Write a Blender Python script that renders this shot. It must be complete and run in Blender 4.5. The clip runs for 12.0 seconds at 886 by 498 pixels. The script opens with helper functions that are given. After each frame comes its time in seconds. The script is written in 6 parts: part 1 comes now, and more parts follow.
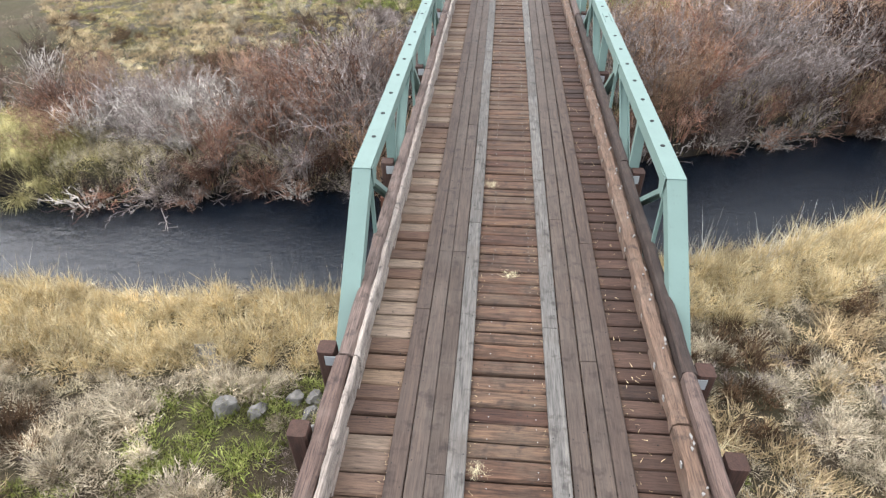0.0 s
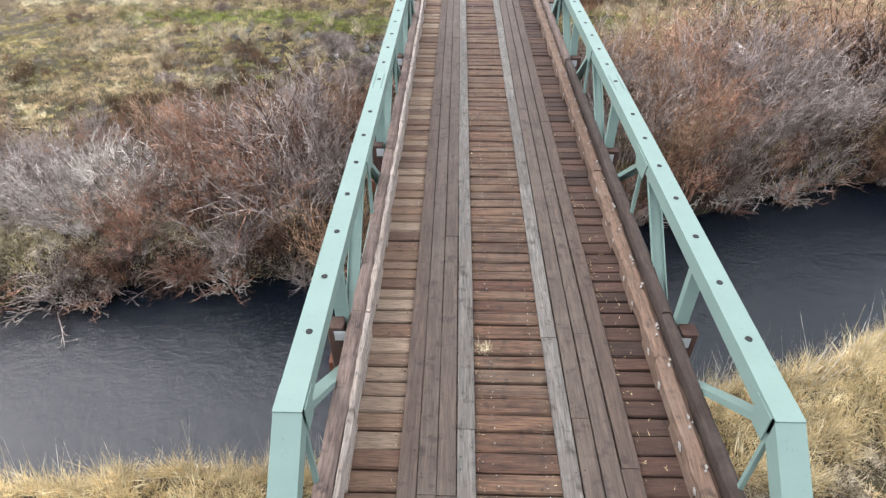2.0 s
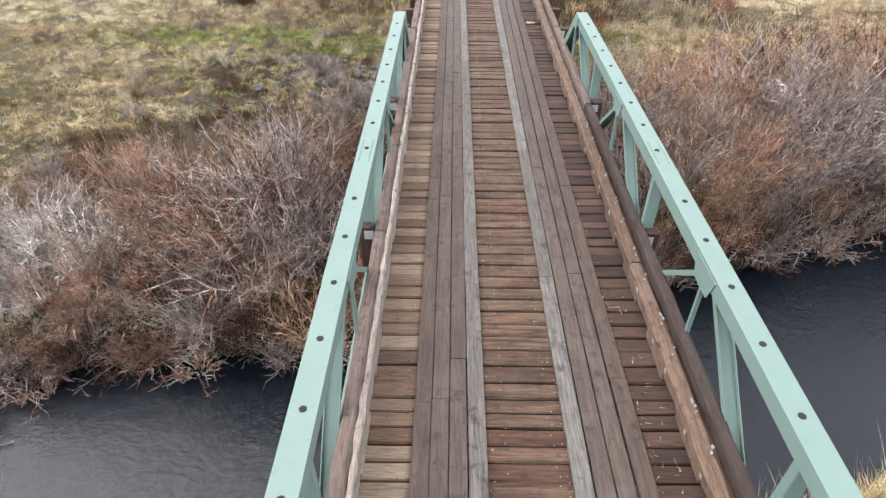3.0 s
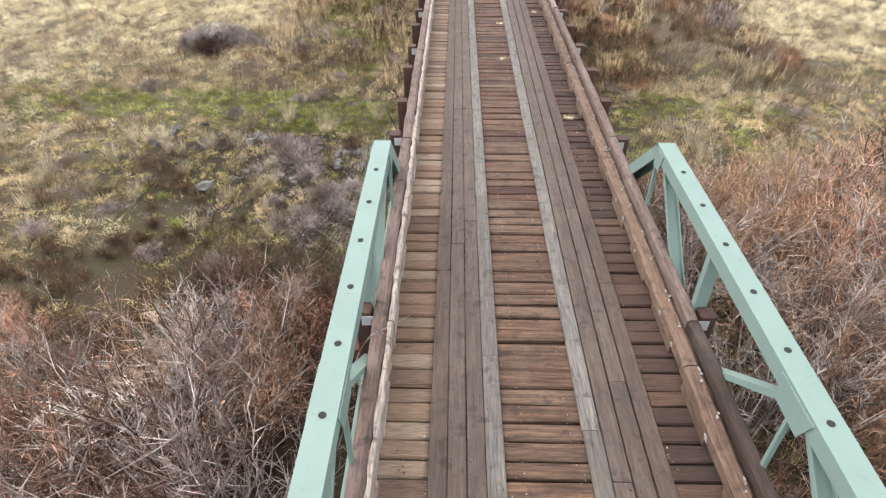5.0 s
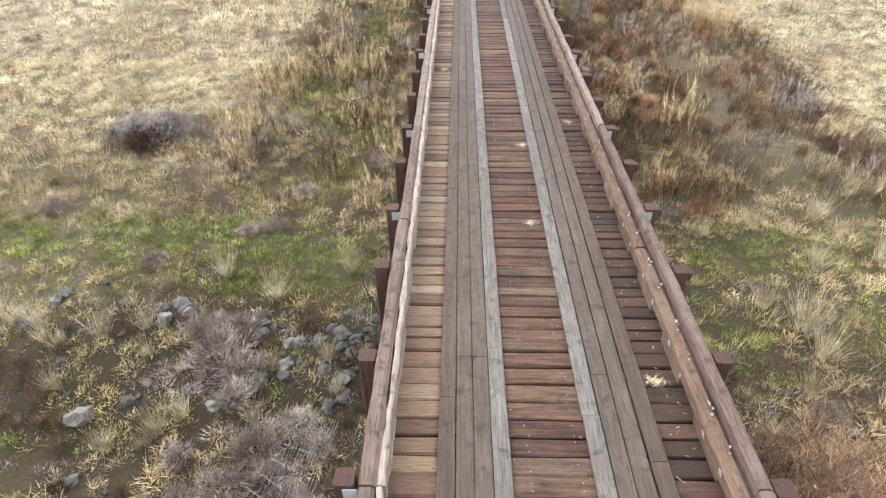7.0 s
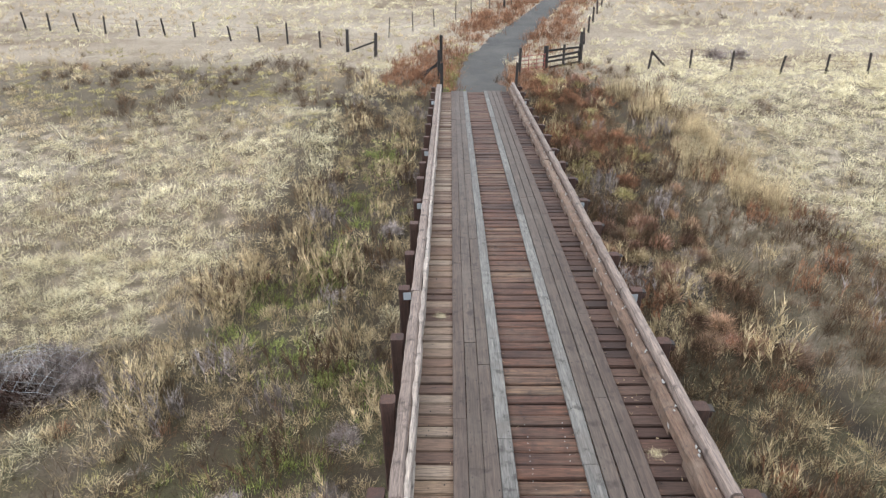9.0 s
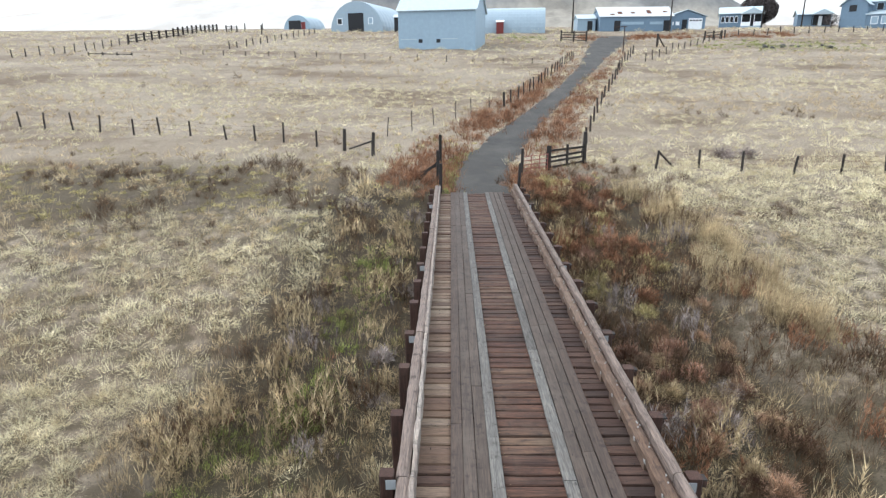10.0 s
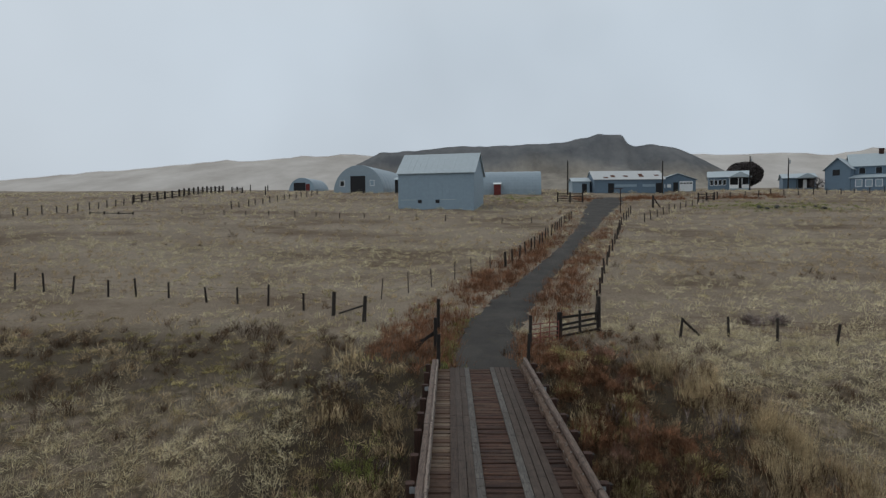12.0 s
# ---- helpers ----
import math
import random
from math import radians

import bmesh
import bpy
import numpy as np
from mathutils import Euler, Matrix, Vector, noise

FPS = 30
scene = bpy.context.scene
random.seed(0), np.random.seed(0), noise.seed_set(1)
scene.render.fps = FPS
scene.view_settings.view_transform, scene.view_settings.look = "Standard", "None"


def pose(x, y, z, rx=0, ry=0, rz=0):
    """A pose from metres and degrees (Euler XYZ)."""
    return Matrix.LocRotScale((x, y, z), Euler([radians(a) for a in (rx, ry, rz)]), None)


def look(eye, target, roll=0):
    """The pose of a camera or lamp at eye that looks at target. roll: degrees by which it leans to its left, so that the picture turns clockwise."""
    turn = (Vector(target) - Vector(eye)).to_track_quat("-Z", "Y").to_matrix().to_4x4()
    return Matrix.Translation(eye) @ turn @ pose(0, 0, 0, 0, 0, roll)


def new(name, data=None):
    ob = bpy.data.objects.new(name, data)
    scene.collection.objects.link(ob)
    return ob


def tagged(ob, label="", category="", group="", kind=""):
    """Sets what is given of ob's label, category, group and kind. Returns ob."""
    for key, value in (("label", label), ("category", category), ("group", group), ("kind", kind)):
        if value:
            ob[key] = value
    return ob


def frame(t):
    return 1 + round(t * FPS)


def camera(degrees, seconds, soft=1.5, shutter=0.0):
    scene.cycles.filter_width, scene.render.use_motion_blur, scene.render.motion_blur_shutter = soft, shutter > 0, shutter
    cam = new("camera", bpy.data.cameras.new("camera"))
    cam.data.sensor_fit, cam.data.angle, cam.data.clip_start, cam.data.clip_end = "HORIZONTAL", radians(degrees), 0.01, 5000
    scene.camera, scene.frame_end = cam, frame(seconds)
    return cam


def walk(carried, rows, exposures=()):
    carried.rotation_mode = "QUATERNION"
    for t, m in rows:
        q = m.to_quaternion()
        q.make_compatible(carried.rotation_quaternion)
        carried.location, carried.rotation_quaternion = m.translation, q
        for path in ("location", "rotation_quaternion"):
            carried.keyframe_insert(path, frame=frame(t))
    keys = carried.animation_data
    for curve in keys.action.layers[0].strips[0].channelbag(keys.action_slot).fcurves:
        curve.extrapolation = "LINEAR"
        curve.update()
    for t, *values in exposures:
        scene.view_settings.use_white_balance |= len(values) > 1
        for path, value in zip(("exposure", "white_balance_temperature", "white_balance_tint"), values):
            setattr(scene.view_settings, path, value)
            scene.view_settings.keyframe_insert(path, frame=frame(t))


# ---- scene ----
cam = camera(73.10, 12.0, soft=1.3, shutter=0.0)
# seconds, x, y, z, yaw, pitch, roll
ROWS = [
    (0.0, -0.325, 3.437, 5.470, 5.02, -37.38, 0.53),
    (0.5, -0.421, 4.317, 5.507, 4.10, -37.59, 0.39),
    (1.0, -0.528, 5.246, 5.544, 3.31, -37.78, 0.27),
    (1.5, -0.632, 6.239, 5.572, 2.41, -37.93, 0.15),
    (2.0, -0.699, 7.316, 5.587, 1.39, -38.00, 0.03),
    (2.5, -0.775, 8.494, 5.603, 1.06, -38.12, 0.01),
    (2.7, -0.807, 8.987, 5.609, 0.96, -38.09, 0.01),
    (4.3, -0.935, 13.793, 5.531, 1.27, -37.66, 0.14),
    (4.5, -0.956, 14.401, 5.541, 1.27, -37.63, 0.13),
    (5.0, -1.002, 15.972, 5.553, 1.24, -37.56, 0.11),
    (5.5, -1.032, 17.598, 5.572, 1.27, -37.51, 0.13),
    (6.0, -1.021, 19.274, 5.581, 1.33, -37.37, 0.12),
    (6.5, -1.032, 21.004, 5.606, 1.38, -37.18, 0.19),
    (7.0, -1.054, 22.777, 5.677, 1.40, -36.16, 0.32),
    (7.2, -1.069, 23.470, 5.705, 1.43, -35.51, 0.37),
    (8.8, -1.276, 28.887, 5.745, 0.66, -26.82, 0.34),
    (9.0, -1.270, 29.456, 5.758, 0.66, -25.14, 0.35),
    (9.5, -1.256, 30.842, 5.782, 0.67, -20.94, 0.37),
    (10.0, -1.226, 32.039, 5.825, 0.71, -16.77, 0.34),
    (10.5, -1.228, 33.129, 5.864, 0.68, -12.59, 0.32),
    (11.0, -1.230, 34.090, 5.908, 0.68, -8.37, 0.32),
    (11.5, -1.230, 34.973, 5.952, 0.67, -4.15, 0.27),
    (12.0, -1.240, 35.783, 5.973, 0.63, -2.11, 0.23),
]
EXPOSURES = [(0.0, 0.45, 6500, 15), (2.5, 0.44, 6600, 17), (4.3, 0.42, 6900, 18), (7.2, 0.55, 6650, 14), (9.0, 0.17, 6230, 12), (10.0, -0.08, 6180, 11), (10.5, -0.68, 6350, 11), (11.0, -1.27, 6420, 12), (12.0, -1.91, 6500, 11)]
walk(cam, [(t, pose(x, y, z, 90 + pitch, roll, yaw)) for t, x, y, z, yaw, pitch, roll in ROWS], EXPOSURES)

# ---- world and sun: foggy overcast morning ----
world = bpy.data.worlds.new("world")
scene.world = world
world.use_nodes = True
wt = world.node_tree
wt.nodes.clear()
w_out = wt.nodes.new("ShaderNodeOutputWorld")
w_bg = wt.nodes.new("ShaderNodeBackground")
w_sky = wt.nodes.new("ShaderNodeTexSky")
w_sky.sky_type = "NISHITA"
w_sky.sun_disc = False
w_sky.sun_elevation, w_sky.sun_rotation = radians(43), radians(-62)
w_sky.air_density, w_sky.dust_density, w_sky.ozone_density = 1.0, 6.0, 1.0
w_mix = wt.nodes.new("ShaderNodeMixRGB")
w_mix.inputs[0].default_value = 0.82
w_coord = wt.nodes.new("ShaderNodeTexCoord")
w_sep = wt.nodes.new("ShaderNodeSeparateXYZ")
w_ramp = wt.nodes.new("ShaderNodeValToRGB")
w_stops = [(0.0, (16.7, 19.1, 21.4)), (0.3, (17.9, 20.6, 22.9)), (0.6, (20.5, 22.4, 23.6)), (1.0, (25.0, 26.4, 27.2))]
for i in range(2):
    w_ramp.color_ramp.elements.new(0.5)
for el, (p, col) in zip(w_ramp.color_ramp.elements, w_stops):
    el.position, el.color = p, (*col, 1)
wt.links.new(w_coord.outputs["Generated"], w_sep.inputs[0])
wt.links.new(w_sep.outputs[2], w_ramp.inputs[0])
wt.links.new(w_sky.outputs[0], w_mix.inputs[1])
w_noise = wt.nodes.new("ShaderNodeTexNoise")
w_noise.inputs["Scale"].default_value, w_noise.inputs["Detail"].default_value = 2.6, 3
wt.links.new(w_coord.outputs["Generated"], w_noise.inputs["Vector"])
w_soft = wt.nodes.new("ShaderNodeMapRange")
w_soft.inputs[1].default_value, w_soft.inputs[2].default_value, w_soft.inputs[3].default_value, w_soft.inputs[4].default_value = 0.3, 0.7, 0.93, 1.07
wt.links.new(w_noise.outputs[0], w_soft.inputs[0])
w_mul = wt.nodes.new("ShaderNodeVectorMath")
w_mul.operation = "SCALE"
wt.links.new(w_ramp.outputs[0], w_mul.inputs[0])
wt.links.new(w_soft.outputs[0], w_mul.inputs["Scale"])
# unseen upper sky brightened upstream, on the sun's side, to lighten the water there
w_dot = wt.nodes.new("ShaderNodeVectorMath")
w_dot.operation = "DOT_PRODUCT"
w_dot.inputs[1].default_value = Vector((-0.72, 0.38, 0.58)).normalized()
wt.links.new(w_coord.outputs["Generated"], w_dot.inputs[0])
w_glow = wt.nodes.new("ShaderNodeMapRange")
w_glow.interpolation_type = "SMOOTHSTEP"
w_glow.inputs[1].default_value, w_glow.inputs[2].default_value, w_glow.inputs[3].default_value, w_glow.inputs[4].default_value = 0.2, 1.0, 0.68, 1.5
wt.links.new(w_dot.outputs["Value"], w_glow.inputs[0])
w_high = wt.nodes.new("ShaderNodeMapRange")
w_high.interpolation_type = "SMOOTHSTEP"
w_high.inputs[1].default_value, w_high.inputs[2].default_value = 0.34, 0.6
wt.links.new(w_sep.outputs[2], w_high.inputs[0])
w_part = wt.nodes.new("ShaderNodeMix")
w_part.inputs[2].default_value = 1.0
wt.links.new(w_high.outputs[0], w_part.inputs[0])
wt.links.new(w_glow.outputs[0], w_part.inputs[3])
w_lit = wt.nodes.new("ShaderNodeVectorMath")
w_lit.operation = "SCALE"
wt.links.new(w_mul.outputs[0], w_lit.inputs[0])
wt.links.new(w_part.outputs[0], w_lit.inputs["Scale"])
wt.links.new(w_lit.outputs[0], w_mix.inputs[2])
wt.links.new(w_mix.outputs[0], w_bg.inputs[0])
w_bg.inputs[1].default_value = 0.13
wt.links.new(w_bg.outputs[0], w_out.inputs[0])

sun_data = bpy.data.lights.new("sun", "SUN")
sun_data.energy, sun_data.angle, sun_data.color = 0.9, radians(30), (1.0, 0.97, 0.93)
sun = new("sun", sun_data)
sun.matrix_world = look((-29, 45, 30), (0, 30, 0))


# ---- materials ----
def material(name, rough=0.8, metal=0.0):
    m = bpy.data.materials.new(name)
    m.use_nodes = True
    b = m.node_tree.nodes["Principled BSDF"]
    b.inputs["Roughness"].default_value = rough
    b.inputs["Metallic"].default_value = metal
    b.inputs["Specular IOR Level"].default_value = 0.3
    return m, m.node_tree, b


def ramp(tree, source, stops):
    r = tree.nodes.new("ShaderNodeValToRGB")
    e = r.color_ramp.elements
    while len(e) < len(stops):
        e.new(0.5)
    for el, (p, c) in zip(e, stops):
        el.position, el.color = p, (*c, 1)
    tree.links.new(source, r.inputs[0])
    return r.outputs[0]


def mixed(tree, fac, a, b, blend="MIX"):
    n = tree.nodes.new("ShaderNodeMixRGB")
    n.blend_type = blend
    for socket, value in zip(n.inputs, (fac, a, b)):
        if hasattr(value, "is_output"):
            tree.links.new(value, socket)
        elif isinstance(value, (int, float)):
            socket.default_value = value
        else:
            socket.default_value = (*value, 1)
    return n.outputs[0]


def bump(tree, bsdf, height, strength=0.4, distance=0.01):
    n = tree.nodes.new("ShaderNodeBump")
    n.inputs["Strength"].default_value, n.inputs["Distance"].default_value = strength, distance
    tree.links.new(height, n.inputs["Height"])
    tree.links.new(n.outputs[0], bsdf.inputs["Normal"])


def noise_at(tree, vector, scale, detail=4, rough=0.55):
    n = tree.nodes.new("ShaderNodeTexNoise")
    n.inputs["Scale"].default_value, n.inputs["Detail"].default_value, n.inputs["Roughness"].default_value = scale, detail, rough
    if vector is not None:
        tree.links.new(vector, n.inputs["Vector"])
    return n.outputs[0]


def shifted(tree, stretch):
    """Object coordinates, stretched along the grain and moved by the object's random number."""
    c = tree.nodes.new("ShaderNodeTexCoord")
    i = tree.nodes.new("ShaderNodeObjectInfo")
    s = tree.nodes.new("ShaderNodeVectorMath")
    s.operation = "MULTIPLY"
    s.inputs[1].default_value = stretch
    tree.links.new(c.outputs["Object"], s.inputs[0])
    k = tree.nodes.new("ShaderNodeMath")
    k.operation = "MULTIPLY"
    k.inputs[1].default_value = 137.0
    tree.links.new(i.outputs["Random"], k.inputs[0])
    a = tree.nodes.new("ShaderNodeVectorMath")
    a.operation = "ADD"
    tree.links.new(s.outputs[0], a.inputs[0])
    tree.links.new(k.outputs[0], a.inputs[1])
    return a.outputs[0], i.outputs["Random"]


# weathering of all outdoor timber
AGED = 0.39


def wood(name, tones, stretch, grey=(0.3, 0.27, 0.25), wear=0.4, rough=0.85, grain=0.35, sides=False, streaks=0.35):
    """Weathered timber: a tone for each piece, grain along it, bleached and dark stains."""
    m, t, b = material(name, rough)
    vec, rnd = shifted(t, stretch)
    base = ramp(t, rnd, [(i / max(1, len(tones) - 1), c) for i, c in enumerate(tones)])
    g = noise_at(t, vec, 3.0, 6, 0.65)
    fibre = ramp(t, g, [(0.3, (0.28, 0.26, 0.25)), (0.48, (0.95, 0.95, 0.95)), (0.7, (1.65, 1.6, 1.55))])
    col = mixed(t, grain + 0.4, base, fibre, "MULTIPLY")
    long = t.nodes.new("ShaderNodeVectorMath")
    long.operation = "MULTIPLY"
    long.inputs[1].default_value = (0.42, 0.42, 0.42)
    t.links.new(vec, long.inputs[0])
    streak = noise_at(t, long.outputs[0], 2.2, 4, 0.6)
    col = mixed(t, streaks, col, ramp(t, streak, [(0.3, (0.3, 0.27, 0.25)), (0.48, (0.9, 0.88, 0.86)), (0.68, (1.75, 1.65, 1.52))]), "MULTIPLY")
    c = t.nodes.new("ShaderNodeTexCoord")
    i = t.nodes.new("ShaderNodeObjectInfo")
    add = t.nodes.new("ShaderNodeVectorMath")
    add.operation = "ADD"
    t.links.new(c.outputs["Object"], add.inputs[0])
    t.links.new(i.outputs["Location"], add.inputs[1])
    patch = noise_at(t, add.outputs[0], 1.3, 5, 0.7)
    pf = ramp(t, patch, [(0.48, (0, 0, 0)), (0.7, (wear, wear, wear))])
    col = mixed(t, pf, col, grey)
    spot = noise_at(t, add.outputs[0], 6.0, 3, 0.6)
    sf = ramp(t, spot, [(0.56, (0, 0, 0)), (0.72, (0.7, 0.7, 0.7))])
    col = mixed(t, sf, col, (0.05, 0.035, 0.03))
    if sides:
        # ends bleached on the dry edge of the deck, stained dark on the damp edge, each plank in its own way
        gp = t.nodes.new("ShaderNodeNewGeometry")
        sep = t.nodes.new("ShaderNodeSeparateXYZ")
        t.links.new(gp.outputs["Position"], sep.inputs[0])
        mul = t.nodes.new("ShaderNodeMath")
        mul.operation = "MULTIPLY"
        mul.inputs[1].default_value = 17.31
        t.links.new(rnd, mul.inputs[0])
        fr = t.nodes.new("ShaderNodeMath")
        fr.operation = "FRACT"
        t.links.new(mul.outputs[0], fr.inputs[0])
        dry = ramp(t, fr.outputs[0], [(0.0, (0.42, 0.29, 0.19)), (0.2, (0.22, 0.125, 0.085)), (0.4, (0.5, 0.38, 0.28)), (0.6, (0.3, 0.19, 0.125)), (0.8, (0.17, 0.1, 0.072)), (1.0, (0.45, 0.34, 0.25))])
        darker = ramp(t, fr.outputs[0], [(0.0, (0.05, 0.028, 0.022)), (0.25, (0.13, 0.068, 0.048)), (0.5, (0.04, 0.024, 0.02)), (0.75, (0.16, 0.092, 0.068)), (1.0, (0.075, 0.04, 0.03))])
        for lo, hi, tone, most in ((-1.2, -1.3, dry, 0.85), (1.2, 1.32, darker, 0.8)):
            mr = t.nodes.new("ShaderNodeMapRange")
            mr.inputs[1].default_value, mr.inputs[2].default_value, mr.inputs[3].default_value, mr.inputs[4].default_value = lo, hi, 0.0, most
            t.links.new(sep.outputs[0], mr.inputs[0])
            col = mixed(t, mr.outputs[0], col, mixed(t, 0.8, tone, fibre, "MULTIPLY"))
    col = mixed(t, 1.0, col, (AGED, AGED, AGED), "MULTIPLY")
    t.links.new(col, b.inputs["Base Color"])
    bump(t, b, g, 0.5, 0.01)
    return m


PLANK = wood("plank_wood", [(0.126, 0.071, 0.047), (0.172, 0.095, 0.059), (0.143, 0.085, 0.057), (0.197, 0.113, 0.072), (0.155, 0.092, 0.064), (0.209, 0.131, 0.086), (0.133, 0.073, 0.050)], (1.6, 22, 22), (0.288, 0.219, 0.155), 0.45, sides=True, streaks=0.85)
PLANK_WET = wood("damp_plank_wood", [(0.069, 0.033, 0.022), (0.133, 0.063, 0.040), (0.161, 0.080, 0.052), (0.081, 0.040, 0.028), (0.193, 0.113, 0.075), (0.109, 0.050, 0.034), (0.153, 0.075, 0.048)], (1.6, 22, 22), (0.218, 0.145, 0.101), 0.45, sides=True, streaks=0.85)
RUNNER = wood("runner_wood", [(0.132, 0.097, 0.077), (0.166, 0.125, 0.102), (0.147, 0.108, 0.087)], (21.600, 1.200, 18.800), (0.281, 0.230, 0.188), 0.35, grain=0.1)
RUNNER_BROWN = wood("brown_runner_wood", [(0.134, 0.094, 0.075), (0.152, 0.108, 0.086)], (21.200, 1.200, 19.000), (0.233, 0.180, 0.147), 0.35, grain=0.15)
PALE = wood("pale_runner_wood", [(0.230, 0.213, 0.195), (0.285, 0.267, 0.244), (0.193, 0.175, 0.158)], (20, 1.2, 20), (0.2, 0.165, 0.14), 0.8, grain=0.4)
RAIL = wood("rail_wood", [(0.2, 0.13, 0.105), (0.27, 0.195, 0.165), (0.23, 0.155, 0.128)], (24, 1.3, 24), (0.42, 0.33, 0.285), 0.5, grain=0.5)
RAIL_PALE = wood("pale_rail_wood", [(0.32, 0.24, 0.2), (0.4, 0.31, 0.265)], (24, 1.3, 24), (0.26, 0.18, 0.14), 0.5, grain=0.5)
RAIL_DARK = wood("dark_rail_wood", [(0.075, 0.05, 0.04), (0.105, 0.072, 0.058)], (24, 1.3, 24), (0.2, 0.155, 0.13), 0.5, grain=0.5)
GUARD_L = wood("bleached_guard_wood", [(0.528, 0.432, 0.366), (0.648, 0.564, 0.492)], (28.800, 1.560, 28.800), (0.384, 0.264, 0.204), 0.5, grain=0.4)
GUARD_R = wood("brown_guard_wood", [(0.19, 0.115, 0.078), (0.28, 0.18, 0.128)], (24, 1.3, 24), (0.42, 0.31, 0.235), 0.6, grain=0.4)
POST = wood("post_wood", [(0.093, 0.046, 0.033), (0.127, 0.062, 0.045), (0.106, 0.059, 0.045)], (26.611, 22.792, 1.563), (0.266, 0.159, 0.114), 0.35, grain=0.4)
FENCE = wood("fence_wood", [(0.05, 0.04, 0.035), (0.09, 0.075, 0.065)], (20, 20, 1.5), (0.15, 0.13, 0.12), 0.3)


def paint_metal(name, colour, dirt=(0.25, 0.2, 0.16), amount=0.35, rough=0.55, metal=0.0):
    m, t, b = material(name, rough, metal)
    c = t.nodes.new("ShaderNodeNewGeometry")
    n1 = noise_at(t, c.outputs["Position"], 2.0, 5, 0.65)
    n2 = noise_at(t, c.outputs["Position"], 14.0, 4, 0.7)
    col = mixed(t, ramp(t, n1, [(0.35, (0, 0, 0)), (0.75, (1, 1, 1))]), colour, tuple(min(1, v * 1.12) for v in colour))
    col = mixed(t, ramp(t, n2, [(0.6, (0, 0, 0)), (0.8, (amount,) * 3)]), col, dirt)
    t.links.new(col, b.inputs["Base Color"])
    bump(t, b, n2, 0.15, 0.004)
    return m


MINT = paint_metal("mint_paint", (0.12, 0.175, 0.153), (0.074, 0.092, 0.074), 0.6)
HOLE = paint_metal("hole_dark", (0.015, 0.015, 0.015), (0.02, 0.02, 0.02), 0.1, 0.9)
PLATE = paint_metal("zinc_plate", (0.330, 0.342, 0.348), (0.180, 0.168, 0.156), 0.4, 0.5, 0.3)
RUST = paint_metal("rust_steel", (0.096, 0.036, 0.021), (0.048, 0.018, 0.012), 0.5, 0.8, 0.2)
PINK = paint_metal("faded_red_paint", (0.210, 0.070, 0.052), (0.084, 0.042, 0.035), 0.5, 0.7)
CHIP = paint_metal("pale_chip", (0.216, 0.204, 0.188), (0.160, 0.144, 0.124), 0.4, 0.9)
TIN = paint_metal("blue_grey_tin", (0.247, 0.323, 0.380), (0.190, 0.228, 0.266), 0.5, 0.5)
TIN_SHELL = paint_metal("shell_tin", (0.255, 0.315, 0.357), (0.187, 0.212, 0.238), 0.5, 0.45)
TIN_ROOF = paint_metal("tin_roof", (0.360, 0.418, 0.446), (0.252, 0.259, 0.259), 0.4, 0.45)
BLUE = paint_metal("blue_wall", (0.125, 0.18, 0.235), (0.1, 0.13, 0.18), 0.4, 0.7)
WHITE = paint_metal("white_wall_paint", (0.72, 0.74, 0.74), (0.45, 0.45, 0.44), 0.3, 0.7)
DARK = paint_metal("dark_opening", (0.02, 0.02, 0.022), (0.03, 0.03, 0.03), 0.2, 0.8)
RED = paint_metal("barn_red", (0.14, 0.03, 0.027), (0.12, 0.03, 0.03), 0.4, 0.8)
RUSTROOF = paint_metal("rusty_roof", (0.450, 0.465, 0.465), (0.225, 0.128, 0.083), 1.0, 0.6)


def stone(name, a, c2, rough=0.9):
    m, t, b = material(name, rough)
    vec, rnd = shifted(t, (1, 1, 1))
    g = t.nodes.new("ShaderNodeNewGeometry")
    n1 = noise_at(t, g.outputs["Position"], 5.0, 6, 0.7)
    col = mixed(t, ramp(t, n1, [(0.35, (0, 0, 0)), (0.65, (1, 1, 1))]), a, c2)
    col = mixed(t, 0.6, col, ramp(t, g.outputs["Random Per Island"], [(0, (0.5, 0.5, 0.5)), (1, (1.3, 1.28, 1.25))]), "MULTIPLY")
    t.links.new(col, b.inputs["Base Color"])
    bump(t, b, n1, 0.6, 0.03)
    return m


STONE = stone("field_stone", (0.019, 0.018, 0.017), (0.080, 0.076, 0.071))
PALE_STONE = stone("pale_field_stone", (0.050, 0.046, 0.041), (0.155, 0.148, 0.137))


# dead stems and leaves reflect about half of what fresh straw does
DRY = 0.62


